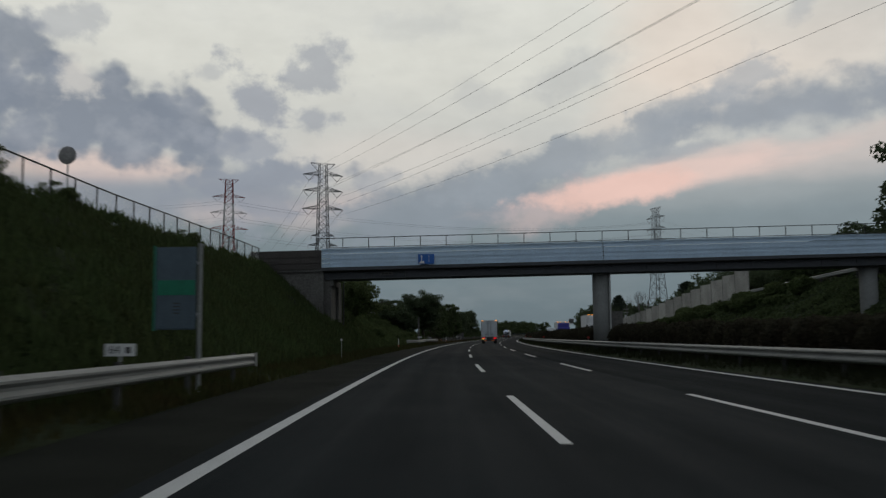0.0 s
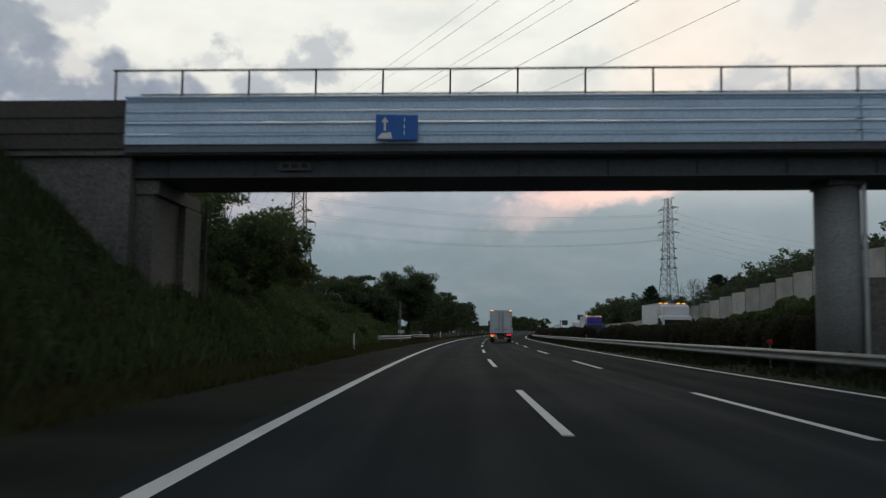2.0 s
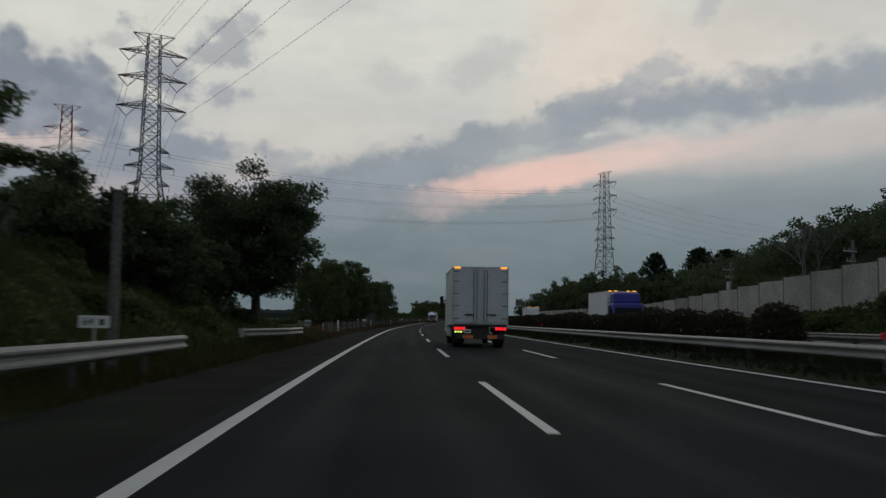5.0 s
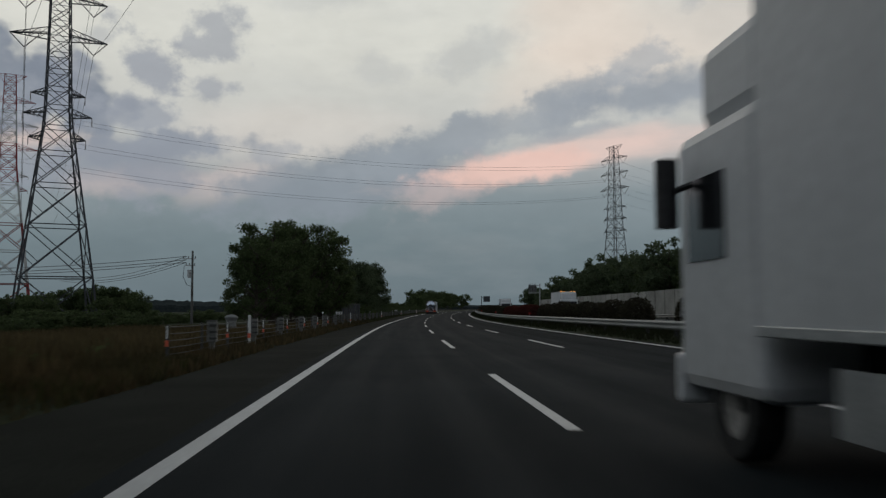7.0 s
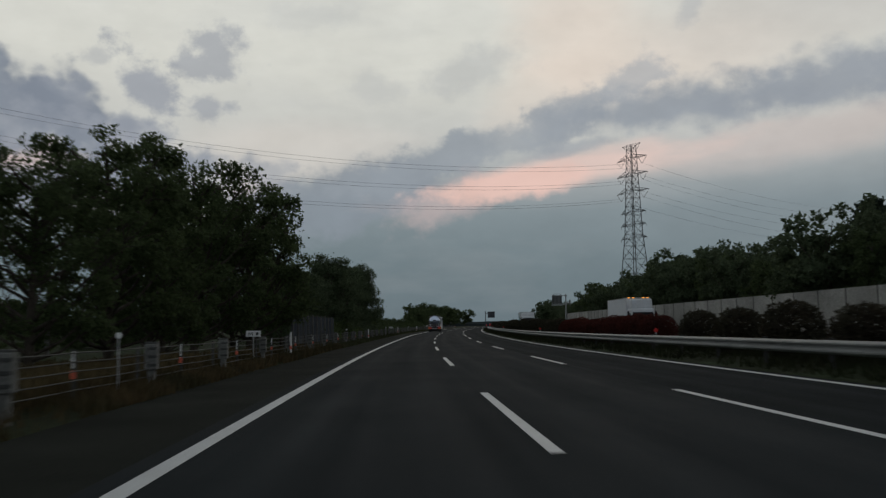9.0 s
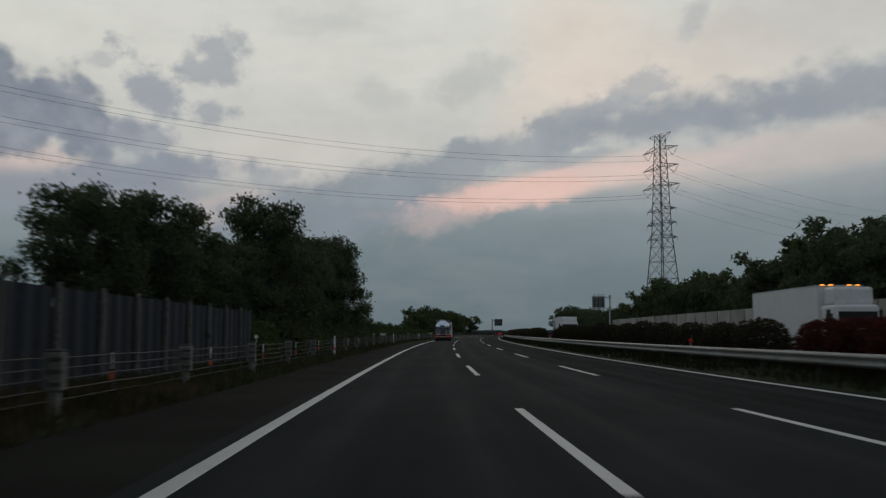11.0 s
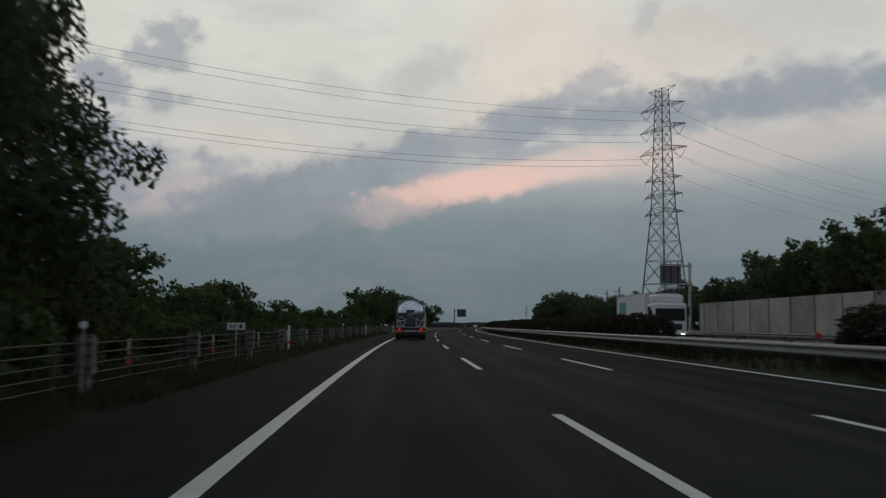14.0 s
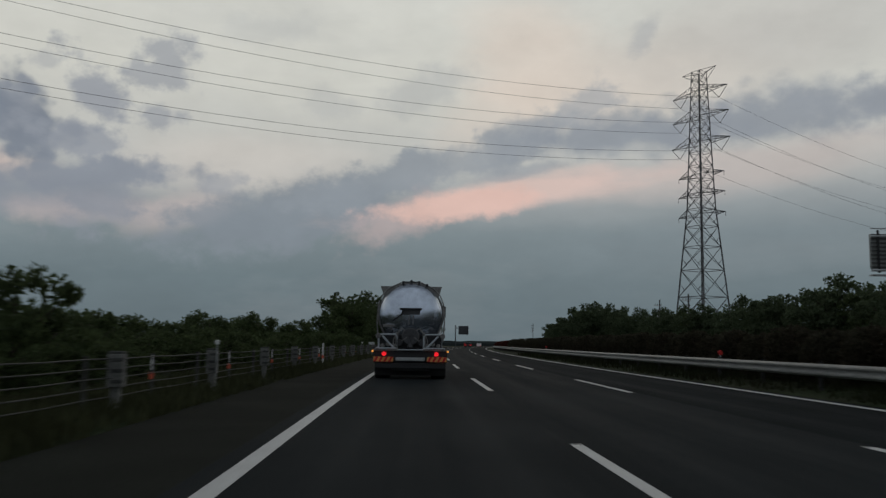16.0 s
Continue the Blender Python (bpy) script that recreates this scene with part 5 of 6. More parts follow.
def flat_tree(m, label, seed, height, width, leaves, group=""):
    """A low tree whose limbs spread into thin level layers of fine leaves."""
    rng = np.random.RandomState(seed)
    t = thing("tree", m, label, "tree", group)
    bm = bmesh.new()
    lob = []
    for stem in range(3):
        a0 = stem * 2.1 + 0.4
        fork = Vector((0.25 * math.cos(a0), 0.25 * math.sin(a0), height * 0.38))
        tube(bm, [(0.08 * math.cos(a0), 0.08 * math.sin(a0), -0.6), fork], 0.07, 7, [0.10, 0.07])
        for k in range(5):
            a = a0 + (k - 2) * 0.45 + rng.uniform(-0.2, 0.2)
            reach = width * 0.5 * rng.uniform(0.35, 0.95)
            e = Vector((math.cos(a) * reach, math.sin(a) * reach, height * rng.uniform(0.72, 0.97) - 0.10 * reach))
            tube(bm, [fork, fork.lerp(e, 0.55) + Vector((0, 0, 0.16 * reach)), e], 0.03, 5, [0.055, 0.035, 0.012])
            for j in range(4):
                o = Vector((rng.uniform(-0.8, 0.8), rng.uniform(-0.8, 0.8), rng.uniform(-0.12, 0.12)))
                tube(bm, [fork.lerp(e, 0.7), e + o], 0.012, 4, [0.02, 0.008])
                r = rng.uniform(0.45, 0.9)
                lob.append((tuple(e + o - Vector((0, 0, rng.uniform(0, 0.35)))), (r, r, 0.2)))
    part("trunk", bm, BARK, t)
    v, f = leaf_arrays(crown_points(rng, leaves, lob, 0.6), 0.085, rng, 2.4, 0.4)
    mesh_arrays("crown", v, f, LEAF, t)
    return t


t6 = flat_tree(stand(117.6, -10.8, gz(117.6, -10.8)), "low spreading tree with flat layered feathery crown on the bank", 28, 2.6, 8.4, 6500, "flat-crowned trees")
for s, lat, sc, hh in ((103.2, -11.2, 0.45, 0.8), (122.5, -11.4, 0.6, 0.95), (109.8, -10.6, 0.35, 0.5)):
    copy_thing(t6, stand(s, lat, gz(s, lat), 70 * sc, (sc, sc, hh)))
# loose airy trees at the field's end and the long row behind the cable barrier
t3 = tree(stand(223.0, -8.4, gz(223, -8.4)), "airy spreading broadleaf tree behind the cable barrier", 24, 10.2, 8.4, 0.22, 1.2, 17000, 0.13, LEAF, 40, group="roadside trees", clump=0.52, shape="broom", core=0.15)
for s, lat, sc in ((226.5, -11.6, 0.92), (229.5, -6.9, 0.98), (213.0, -9.0, 0.92), (207.0, -9.4, 0.72), (217, -8.2, 0.6), (233, -8.6, 0.8)):
    copy_thing(t3, stand(s, lat, gz(s, lat), R.uniform(0, 360), (sc, sc, sc)))
t4 = tree(stand(298.0, -7.6, gz(298, -7.6)), "tall dense dark broadleaf tree behind the cable barrier", 25, 10.0, 6.8, 0.22, 0.5, 21000, 0.135, LEAF_DARK, 30, group="roadside tree row", shape="column")
for s, lat, sc in ((246, -7.9, 0.58), (251.0, -7.6, 0.64), (256.0, -7.8, 0.60), (261.0, -7.8, 0.47), (265.0, -7.6, 0.60), (269.5, -6.9, 0.90), (274.5, -7.8, 0.76), (279.5, -8.0, 0.78), (284.0, -7.6, 0.80), (288.5, -7.6, 0.92), (293.0, -7.8, 0.86), (303.0, -7.6, 0.92),
                   (259, -12, 0.55), (270, -13, 0.78), (281, -12.5, 0.78), (292, -12.5, 0.92), (302, -12.5, 0.85)):
    copy_thing(t4, stand(s, lat, gz(s, lat), R.uniform(0, 360), (sc, sc, sc)))
# low growth further on
t5 = tree(stand(308.5, -8.2, gz(308, -8)), "low leafy bush tree behind the cable barrier", 26, 3.6, 4.2, 0.09, 0.3, 3000, 0.17, LEAF, 14, twigs=1, group="roadside bushes", category="bush", name="bush")
for s, lat, sc in ((307.5, -8.6, 1.15), (312.2, -8.7, 1.12), (330.8, -8.6, 0.98), (328.0, -8.8, 0.95), (325.0, -8.2, 0.8), (337.0, -9.6, 0.55), (346.5, -7.9, 0.82)):
    copy_thing(t5, stand(s, lat, gz(s, lat), R.uniform(0, 360), (sc, sc, sc)))
s = 313.0
while s < 450:
    for lat, hh in ((-6.8, 1.45), (-10.5, 1.95)):
        sc = hh / 3.6 * R.uniform(0.65, 1.3)  * (1.0 if s < 380 else 1.15)
        copy_thing(t5, stand(s + R.uniform(-1, 1), lat + R.uniform(-0.7, 0.5), gz(s, lat), R.uniform(0, 360), (sc * 1.1, sc * 1.1, sc)))
    s += 3.2
far_tree = tree(stand(455, -11.0, -0.4), "broadleaf tree with rounded crown further along the road", 27, 5.6, 5.0, 0.14, 0.9, 3600, 0.2, LEAF, 18, group="far roadside trees", twigs=0)
for s, lat, sc in ((420, -8.5, 0.46), (434, -8.0, 0.66), (446, -9.5, 0.85), (462, -8, 0.8), (480, -9, 0.85), (500, -8, 0.85), (375, -10, 0.32), (384, -9, 0.34), (397, -9, 0.33), (525, -9, 0.9), (560, -10, 0.9), (600, -12, 0.9), (650, -12, 1.0)):
    copy_thing(far_tree, stand(s, lat, gz(s, lat), R.uniform(0, 360), (sc * 1.75, sc * 1.75, sc * 1.75)))
# dark bushes along the far side of the field
for k in range(26):
    s, lat = 196 + 4.2 * k, -24 - 0.2 * k + R.uniform(-2, 2)
    sc = R.uniform(0.3, 0.55)
    copy_thing(t5, stand(s, lat, gz(s, lat) - 0.1, R.uniform(0, 360), (sc * 1.5, sc * 1.5, sc)))
# rounded group of trees beyond the field
for lat, top in ((-70, 4.6), (-66, 5.6), (-62.5, 6.3), (-59, 6.7), (-56, 6.2), (-53, 6.3), (-50.5, 5.0), (-48, 3.6)):
    s = 300 + R.uniform(-3, 3)
    sc = (top - gz(s, lat)) / 5.6
    copy_thing(far_tree, stand(s, lat, gz(s, lat) - 0.6, R.uniform(0, 360), (sc * 1.1, sc * 1.1, sc)))
# trees far off beyond the field
for x, y, sc in ((-28, 250, 0.55), (-34, 258, 0.6), (-22, 262, 0.55), (-46, 262, 0.6), (-40, 285, 0.6), (-56, 290, 0.65), (-70, 280, 0.7), (-52, 330, 0.8), (-84, 300, 0.7)):
    ss, ll = to_road(x, y)
    copy_thing(far_tree, stand(ss, ll, gz(ss, ll) - 0.8, R.uniform(0, 360), (sc * 1.6, sc * 1.6, sc * 1.45)))

# hillside woods behind the noise barrier
hill_tree = tree(stand(296, 35.2, gz(296, 35.2)), "dark broadleaf tree on the slope behind the noise barrier", 31, 8.0, 6.6, 0.18, 0.8, 2900, 0.29, LEAF_DARK, 16, group="hillside trees", twigs=0)
hill_kinds = [hill_tree,
              tree(stand(301, 34.6, gz(301, 34.6)), "loose broadleaf tree with uneven crown behind the noise barrier", 32, 8.0, 6.0, 0.16, 0.8, 2900, 0.24, LEAF, 20, group="hillside trees", shape="broom", clump=0.62, twigs=0),
              tree(stand(286, 35.4, gz(286, 35.4)), "narrow dark tree with pointed crown behind the noise barrier", 33, 8.0, 4.6, 0.16, 0.6, 2600, 0.25, LEAF_DARK, 18, group="hillside trees", shape="cone", clump=0.7, twigs=0)]
TOPS_S = [112, 123, 132, 145, 155, 164, 176, 190, 205, 215, 238, 243, 250, 262, 267, 294, 306, 311, 322, 343, 356, 370, 393, 438, 470, 512, 560]
TOPS_Z = [9.4, 8.8, 7.9, 6.4, 5.6, 5.2, 5.2, 5.8, 7.0, 7.6, 7.6, 9.2, 7.2, 8.0, 8.6, 9.4, 7.8, 6.6, 6.4, 9.3, 7.4, 6.2, 5.6, 5.6, 5.8, 8.8, 8.6]
s = 84.0
while s < 384:
    for row in range(2):
        lat = float(wall_lat(s)) + 3.4 + 4.6 * row + R.uniform(-0.8, 0.8)
        z0 = gz(s, lat)
        want = float(np.interp(s - 3 * row, TOPS_S, TOPS_Z)) + (0.5 if s < 190 else 1.3) * row - z0 + R.choice((-1.5, -0.8, -0.3, 0.0, 0.3))
        sc = max(0.3, want / 8.0)
        copy_thing(R.choice(hill_kinds), stand(s + R.uniform(-1.2, 1.2), lat, z0, R.uniform(0, 360), (max(0.62, sc), max(0.62, sc), sc)))
    s += 4.7
# wood further back and further on, too far off to tell the trees apart
def grove(name, label, spots, every=2):
    crown = [o for o in hill_tree.children if o.name.startswith("crown")][0].data
    n = len(crown.vertices)
    co = np.empty(n * 3, np.float32)
    crown.vertices.foreach_get("co", co)
    co = co.reshape(-1, 3, 3)[::every].reshape(-1, 3)
    out = []
    for s, lat, z, turn, sx, sz in spots:
        m = np.array(stand(s, lat, z, turn, (sx, sx, sz)))
        out.append(co @ m[:3, :3].T + m[:3, 3])
    v = np.concatenate(out)
    tagged(mesh_arrays(name, v, np.arange(len(v)).reshape(-1, 3), LEAF_DARK), label, "woods", kind="stuff")


spots = []
for row in range(4):
    for k in range(44):
        s, lat = 112 + k * 7.2 + R.uniform(-2.5, 2.5), 60 + 9.5 * row + R.uniform(-3, 3)
        sc = R.uniform(0.6, 0.84)
        spots.append((s, lat, gz(s, lat) - 0.6, R.uniform(0, 360), sc * 1.6, sc * (1.3 if 160 < s < 240 else 1.0)))
for k in range(20):
    s = 216 + k * 4.6
    lat = float(wall_lat(s)) + R.uniform(12, 20)
    sc = R.uniform(0.75, 0.95)
    spots.append((s, lat, gz(s, lat) - 0.6, R.uniform(0, 360), sc, sc * (1.0 if s < 190 else 0.75)))
grove("hill_woods", "dark broadleaf woods on the hill behind the noise barrier", spots)
spots = []
s = 388.0
while s < 700:
    lat = 33 + R.uniform(0, 9)
    sc = (float(np.interp(s, TOPS_S, TOPS_Z)) + R.uniform(-1.2, 0.5)) / 8.0
    spots.append((s, lat, gz(s, lat), R.uniform(0, 360), sc, sc))
    s += R.uniform(3.0, 5.5)
for s, lat, sc in ((497, 31, 1.1), (503, 33, 1.15), (508, 30, 1.05), (514, 32, 1.1)):
    spots.append((s, lat, gz(s, lat), R.uniform(0, 360), sc, sc))
grove("roadside_woods", "dark broadleaf woods along the far roadside", spots, 1)
for k, (s, lat, top) in enumerate(((386.0, 34.5, 5.4), (391.0, 35.5, 6.4), (396.5, 34.5, 6.8), (401.5, 36.0, 6.4), (407.0, 34.5, 5.6), (413.0, 36.0, 5.2), (435.0, 34.5, 6.0), (441.0, 35.5, 6.3), (447.0, 34.0, 6.0))):
    sc = (top - gz(s, lat)) / 8.0
    copy_thing(hill_kinds[k % 2], stand(s, lat, gz(s, lat), 77 * k, (max(0.75, sc), max(0.75, sc), sc)))
for s, lat, top in ((70.5, 41.2, 16.5), (74, 44, 15.0)):
    sc = (top - gz(s, lat)) / 8.0
    copy_thing(hill_tree, stand(s, lat, gz(s, lat), R.uniform(0, 360), (sc * 0.8, sc * 0.8, sc)))
# dark edge of wood above the side road by the bridge
for k in range(9):
    s = 60 + 5.5 * k
    copy_thing(hill_tree, stand(s, 42 + R.uniform(0, 3), gz(s, 43), R.uniform(0, 360), (1, 1, 0.62)))


def conifer(m, label, seed, h, w, group=""):
    rng = np.random.RandomState(seed)
    t = thing("conifer", m, label, "tree", group)
    bm = bmesh.new()
    tube(bm, [(0, 0, -0.5), (0, 0, h * 0.5), (0, 0, h)], 0.2, 8, [0.24, 0.14, 0.02])
    pts = []
    for k in range(58):
        u = k / 58
        z = h * (0.12 + 0.86 * u)
        a = k * 2.4
        r = w * 0.5 * (1 - u) ** 0.6 * rng.uniform(0.75, 1.1) + 0.15
        e = Vector((math.cos(a) * r, math.sin(a) * r, z + r * 0.5))
        tube(bm, [(0, 0, z), e], 0.03, 4, [0.045, 0.01])
        for j in range(110):
            f = rng.rand() ** 0.6
            pts.append(np.array((e.x * f, e.y * f, z + (e.z - z) * f)) + rng.normal(size=3) * 0.16 * (0.6 + r * 0.3))
    part("trunk", bm, BARK, t)
    v, f = leaf_arrays(np.array(pts), 0.26, rng, 2.6)
    mesh_arrays("crown", v, f, NEEDLE, t)
    return t


_s, _l = 305.6, 66.0
big = conifer(stand(_s, _l, gz(_s, _l)), "tall dark conifer with spiky crown on the hillside", 41, 18.6 - gz(_s, _l), 12.5)
copy_thing(big, stand(_s - 5, _l + 5, gz(_s - 5, _l + 5), 100, (0.9, 0.9, 0.8)))
copy_thing(big, stand(220, 36.0, gz(220, 36.0), 40, (0.5, 0.5, (10.9 - gz(220, 36.0)) / (18.6 - gz(_s, _l)))))


def bare_tree(m, label, seed, h, w):
    rng = np.random.RandomState(seed)
    t = thing("bare_tree", m, label, "tree")
    bm = bmesh.new()

    def grow(p, d, length, r, level):
        q = p + d * length
        tube(bm, [p, p.lerp(q, 0.5) + Vector(rng.normal(size=3)) * length * 0.04, q], r, 5 if level < 2 else 3, [r, r * 0.8, r * 0.6])
        if level < 6:
            for _ in range(3 if level < 4 else 2):
                nd = (d + Vector(rng.normal(size=3)) * 0.34 + Vector((0, 0, 0.06))).normalized()
                grow(q, nd, length * rng.uniform(0.62, 0.78), r * 0.6, level + 1)

    grow(Vector((0, 0, -0.4)), Vector((0, 0, 1)), h * 0.3, 0.15, 0)
    part("trunk", bm, TWIG, t, "pale grey branches and twigs")
    return t


bare_tree(stand(166.5, 33.6, gz(166.5, 33.6)), "leafless grey tree with fine twigs above the barrier", 5, 8.6, 6)


# ---------------------------------------------------------------- planting of the median
hedge = [shrub(stand(40 + 2.8 * i, 14.1, 0), "brownish green clipped shrub on the median", 50 + i, 1.85, 1.85, 1.9, group="median shrubs") for i in range(2)]
reds = [shrub(stand(222 + 2.6 * i, 14.1, 0), "dark red leaved shrub on the median", 60 + i, 2.0, 2.4, 1.8, mat=LEAF_RED, group="red median shrubs") for i in range(2)]


def plant(sa, sb, step, kind, tall=1.0, along=1.0):
    s = sa
    while s < sb:
        if not 61 < s < 65.2:
            k = tall * R.uniform(0.93, 1.07)
            copy_thing(R.choice(kind), stand(s + R.uniform(-0.2, 0.2), 14.05 + R.uniform(-0.12, 0.12), 0, R.choice((0, 180)), (R.uniform(0.95, 1.1), along * R.uniform(0.95, 1.08), k)))
        s += step


plant(-20, 39, 2.3, hedge, 0.95, 1.1)
plant(46, 100, 2.25, hedge, 1.0, 1.1)
plant(102.3, 113, 4.7, hedge, 1.0)
plant(126.4, 168, 4.45, hedge, 1.0)
plant(170.7, 176, 4.45, hedge, 1.04)
plant(184.3, 216, 4.45, hedge, 1.0)
plant(226.0, 249.5, 2.4, reds, 0.98)
plant(252.8, 309.5, 4.5, hedge, 1.02)
plant(327.6, 346, 4.2, hedge, 1.0)
plant(346, 372, 2.6, hedge, 0.98)
plant(374, 470, 2.4, hedge, 1.0)
plant(470, 560, 3.0, reds, 1.0, 1.3)


# ---------------------------------------------------------------- weeds, vines and grass
def scatter(name, label, n, smin, smax, latf, size, mat, seed, lift=0.05, upright=False, height=0.25, category="weeds", bare=0.6):
    rng = np.random.RandomState(seed)
    s = rng.uniform(smin, smax, n)
    lat = latf(rng, s)
    z = ground_z(s, lat)
    # clumps: keep more where the broad noise is high
    keep = (np.sin(s * 0.9 + lat * 1.7) + np.sin(s * 0.31 - lat * 0.8) + rng.normal(size=n) * 0.9) > -bare
    s, lat, z = s[keep], lat[keep], z[keep]
    hump = (np.sin(s * 1.9 + lat * 2.3) * 0.5 + np.sin(s * 0.7 + 2 * lat) * 0.5 + 1) * 0.5
    pts = grid_points(s, lat, z + lift + hump * height * rng.rand(len(s)))
    if upright:
        m = len(pts)
        a = rng.rand(m) * 6.283
        w = size * 0.09
        h = size * (0.6 + 0.8 * rng.rand(m))[:, None]
        side = np.stack([np.cos(a), np.sin(a), 0 * a], 1) * w
        bend = np.stack([rng.normal(size=m), rng.normal(size=m), 0 * a], 1) * size * 0.25
        up = np.concatenate([np.zeros((m, 2)), h], 1)
        v = np.stack([pts - side * 1.3, pts + side * 1.3, pts + up + bend], 1).reshape(-1, 3)
        f = np.arange(3 * m).reshape(-1, 3)
    else:
        v, f = leaf_arrays(pts, size, rng, 1.3, 0.3)
    tagged(mesh_arrays(name, v, f, mat), label, category, kind="stuff")


scatter("bank_vines", "dense low vines and weeds covering the left bank", 150000, -8, 67, lambda g, s: -4.1 - 7.2 * g.rand(len(s)) ** 0.9, 0.105, LEAF_VINE, 71, height=0.42, bare=2.0)
scatter("bank_grass", "tall rough grass growing through the weeds on the bank", 70000, -8, 150, lambda g, s: -4.0 - 7.3 * g.rand(len(s)), 0.42, LEAF_VINE, 79, upright=True, height=0.15, category="grass", bare=1.2)
scatter("bank_vines", "dense low vines and weeds covering the bank past the bridge", 150000, 66, 158, lambda g, s: -4.1 - 7.4 * g.rand(len(s)) ** 0.9, 0.115, LEAF_BRIGHT, 72, height=0.6, bare=1.6)
scatter("verge_grass", "rough grass and dry stems along the verge", 60000, -6, 160, lambda g, s: -2.6 - 1.9 * g.rand(len(s)), 0.22, BLADE, 73, upright=True, height=0.05, category="grass")
scatter("verge_grass", "rough grass under the cable barrier", 45000, 138, 240, lambda g, s: -2.45 - 2.9 * g.rand(len(s)), 0.26, VERGE_DRY, 74, upright=True, height=0.05, category="grass")
scatter("verge_grass", "pale olive grass on the verge under the cable barrier", 70000, 236, 400, lambda g, s: -2.4 - 3.0 * g.rand(len(s)), 0.24, BLADE_PALE, 80, upright=True, height=0.05, category="grass")
scatter("verge_grass", "sparse grass tufts creeping over the edge of the shoulder", 9000, -6, 400, lambda g, s: -2.62 + 0.75 * g.rand(len(s)) ** 3, 0.10, BLADE_PALE, 82, upright=True, height=0.02, category="grass")
scatter("field_grass", "dry brownish grass of the field beside the verge", 70000, 138, 215, lambda g, s: -3.6 - 22 * g.rand(len(s)) ** 1.4, 0.42, DRY, 75, upright=True, height=0.1, category="grass")
# blades coloured dark for the shade below rails and shrubs
scatter("median_grass", "short grass on the median strip", 90000, 0, 420, lambda g, s: 11.22 + 4.7 * g.rand(len(s)), 0.24, BLADE_SHADED, 76, upright=True, height=0.03, category="grass")
scatter("slope_weeds", "dark weeds and brush on the bank below the barrier", 90000, 40, 205, lambda g, s: 28.7 + (wall_lat(s) - 29.3) * g.rand(len(s)), 0.24, LEAF, 77, height=0.7)
scatter("slope_weeds", "dark weeds along the foot of the bank across the motorway", 20000, -20, 60, lambda g, s: 28.7 + 9 * g.rand(len(s)), 0.26, LEAF, 78, height=0.6)
bush = shrub(stand(118, 32.2, gz(118, 32.2)), "loose dark bush on the bank below the noise barrier", 81, 3.0, 3.4, 1.9, 3600, 0.15, LEAF_BRIGHT, group="bank bushes", name="bush", category="bush")
for k in range(30):
    s = 84 + 3.4 * k
    lat = float(wall_lat(s)) - R.uniform(1.2, 4.0)
    if lat > 29.5:
        copy_thing(bush, stand(s, lat, gz(s, lat), R.uniform(0, 360), (0.9, 0.9, R.uniform(0.5, 1.0))))
for k in range(26):
    s, lat = R.uniform(68, 150), R.uniform(-10.5, -5.2)
    copy_thing(bush, stand(s, lat, gz(s, lat) - 0.3, R.uniform(0, 360), (0.6, 0.6, R.uniform(0.4, 0.75))))
for k in range(16):
    s, lat = R.uniform(240, 306), R.uniform(-6.4, -5.6)
    if not 233 < s < 260:
        copy_thing(bush, stand(s, lat, gz(s, lat) - 0.1, R.uniform(0, 360), (0.8, 0.8, R.uniform(0.7, 1.2))))


# ---------------------------------------------------------------- distance
def build_far():
    rng = np.random.RandomState(91)
    for name, dist, lo, hi, a0, a1 in (("far_hills", 1500, 3, 10, -70, 80), ("far_woods", 620, 5, 11, -60, -6)):
        n = 260
        verts, faces = [], []
        az = np.radians(np.linspace(a0, a1, n))
        h = lo + (hi - lo) * (0.5 + 0.25 * np.sin(az * 9) + 0.15 * np.sin(az * 23 + 1) + 0.1 * rng.rand(n) * 2)
        for a, hh in zip(az, h):
            for d, z in ((dist, -6.0), (dist, hh * 0.55), (dist + 25, hh), (dist + 160, hh * 0.6)):
                verts.append((40 + d * math.sin(a), 150 + d * math.cos(a), z))
        for i in range(n - 1):
            for k in range(3):
                faces.append((i * 4 + k, i * 4 + 4 + k, i * 4 + 5 + k, i * 4 + 1 + k))
        ob = link_mesh(name, verts, faces, HILL)
        tagged(ob, "dark wooded skyline far away", "backdrop", kind="structure")


build_far()


def build_cabinet():
    c = thing("utility_cabinet", stand(191.8, -8.2, gz(191.8, -8.2)), "small white cabinet with a rounded top in the field", "cabinet")
    bm = bmesh.new()
    tube(bm, [(0, 0, -0.2), (0, 0, 0.95), (0, 0, 1.15), (0, 0, 1.28), (0, 0, 1.32)], 0.3, 16, [0.3, 0.3, 0.42, 0.25, 0.06])
    part("body", bm, CONCRETE, c)
    part("plinth", boxed(-0.4, 0.4, -0.4, 0.4, -0.3, 0.08, bevel=0.02), CONCRETE_DARK, c)


build_cabinet()


# ---------------------------------------------------------------- lorries and cars
def hazard_board(parent, x0, x1, y, z0, z1):
    """A reflecting board of slanting red and yellow stripes."""
    b = part("hazard_board", boxed(x0, x1, y - 0.015, y, z0, z1), HAZARD_YELLOW, parent)
    h = z1 - z0
    n = 4
    w = (x1 - x0) / n
    for k in range(n):
        xa = x0 + k * w
        bm = bmesh.new()
        o = 0.5 * w
        vs = [bm.verts.new(v) for v in ((xa, y - 0.019, z0), (xa + o, y - 0.019, z0), (min(xa + o + h * 0.5, x1), y - 0.019, z1), (min(xa + h * 0.5, x1), y - 0.019, z1))]
        bm.faces.new(vs)
        part("stripe", bm, HAZARD_RED, b)


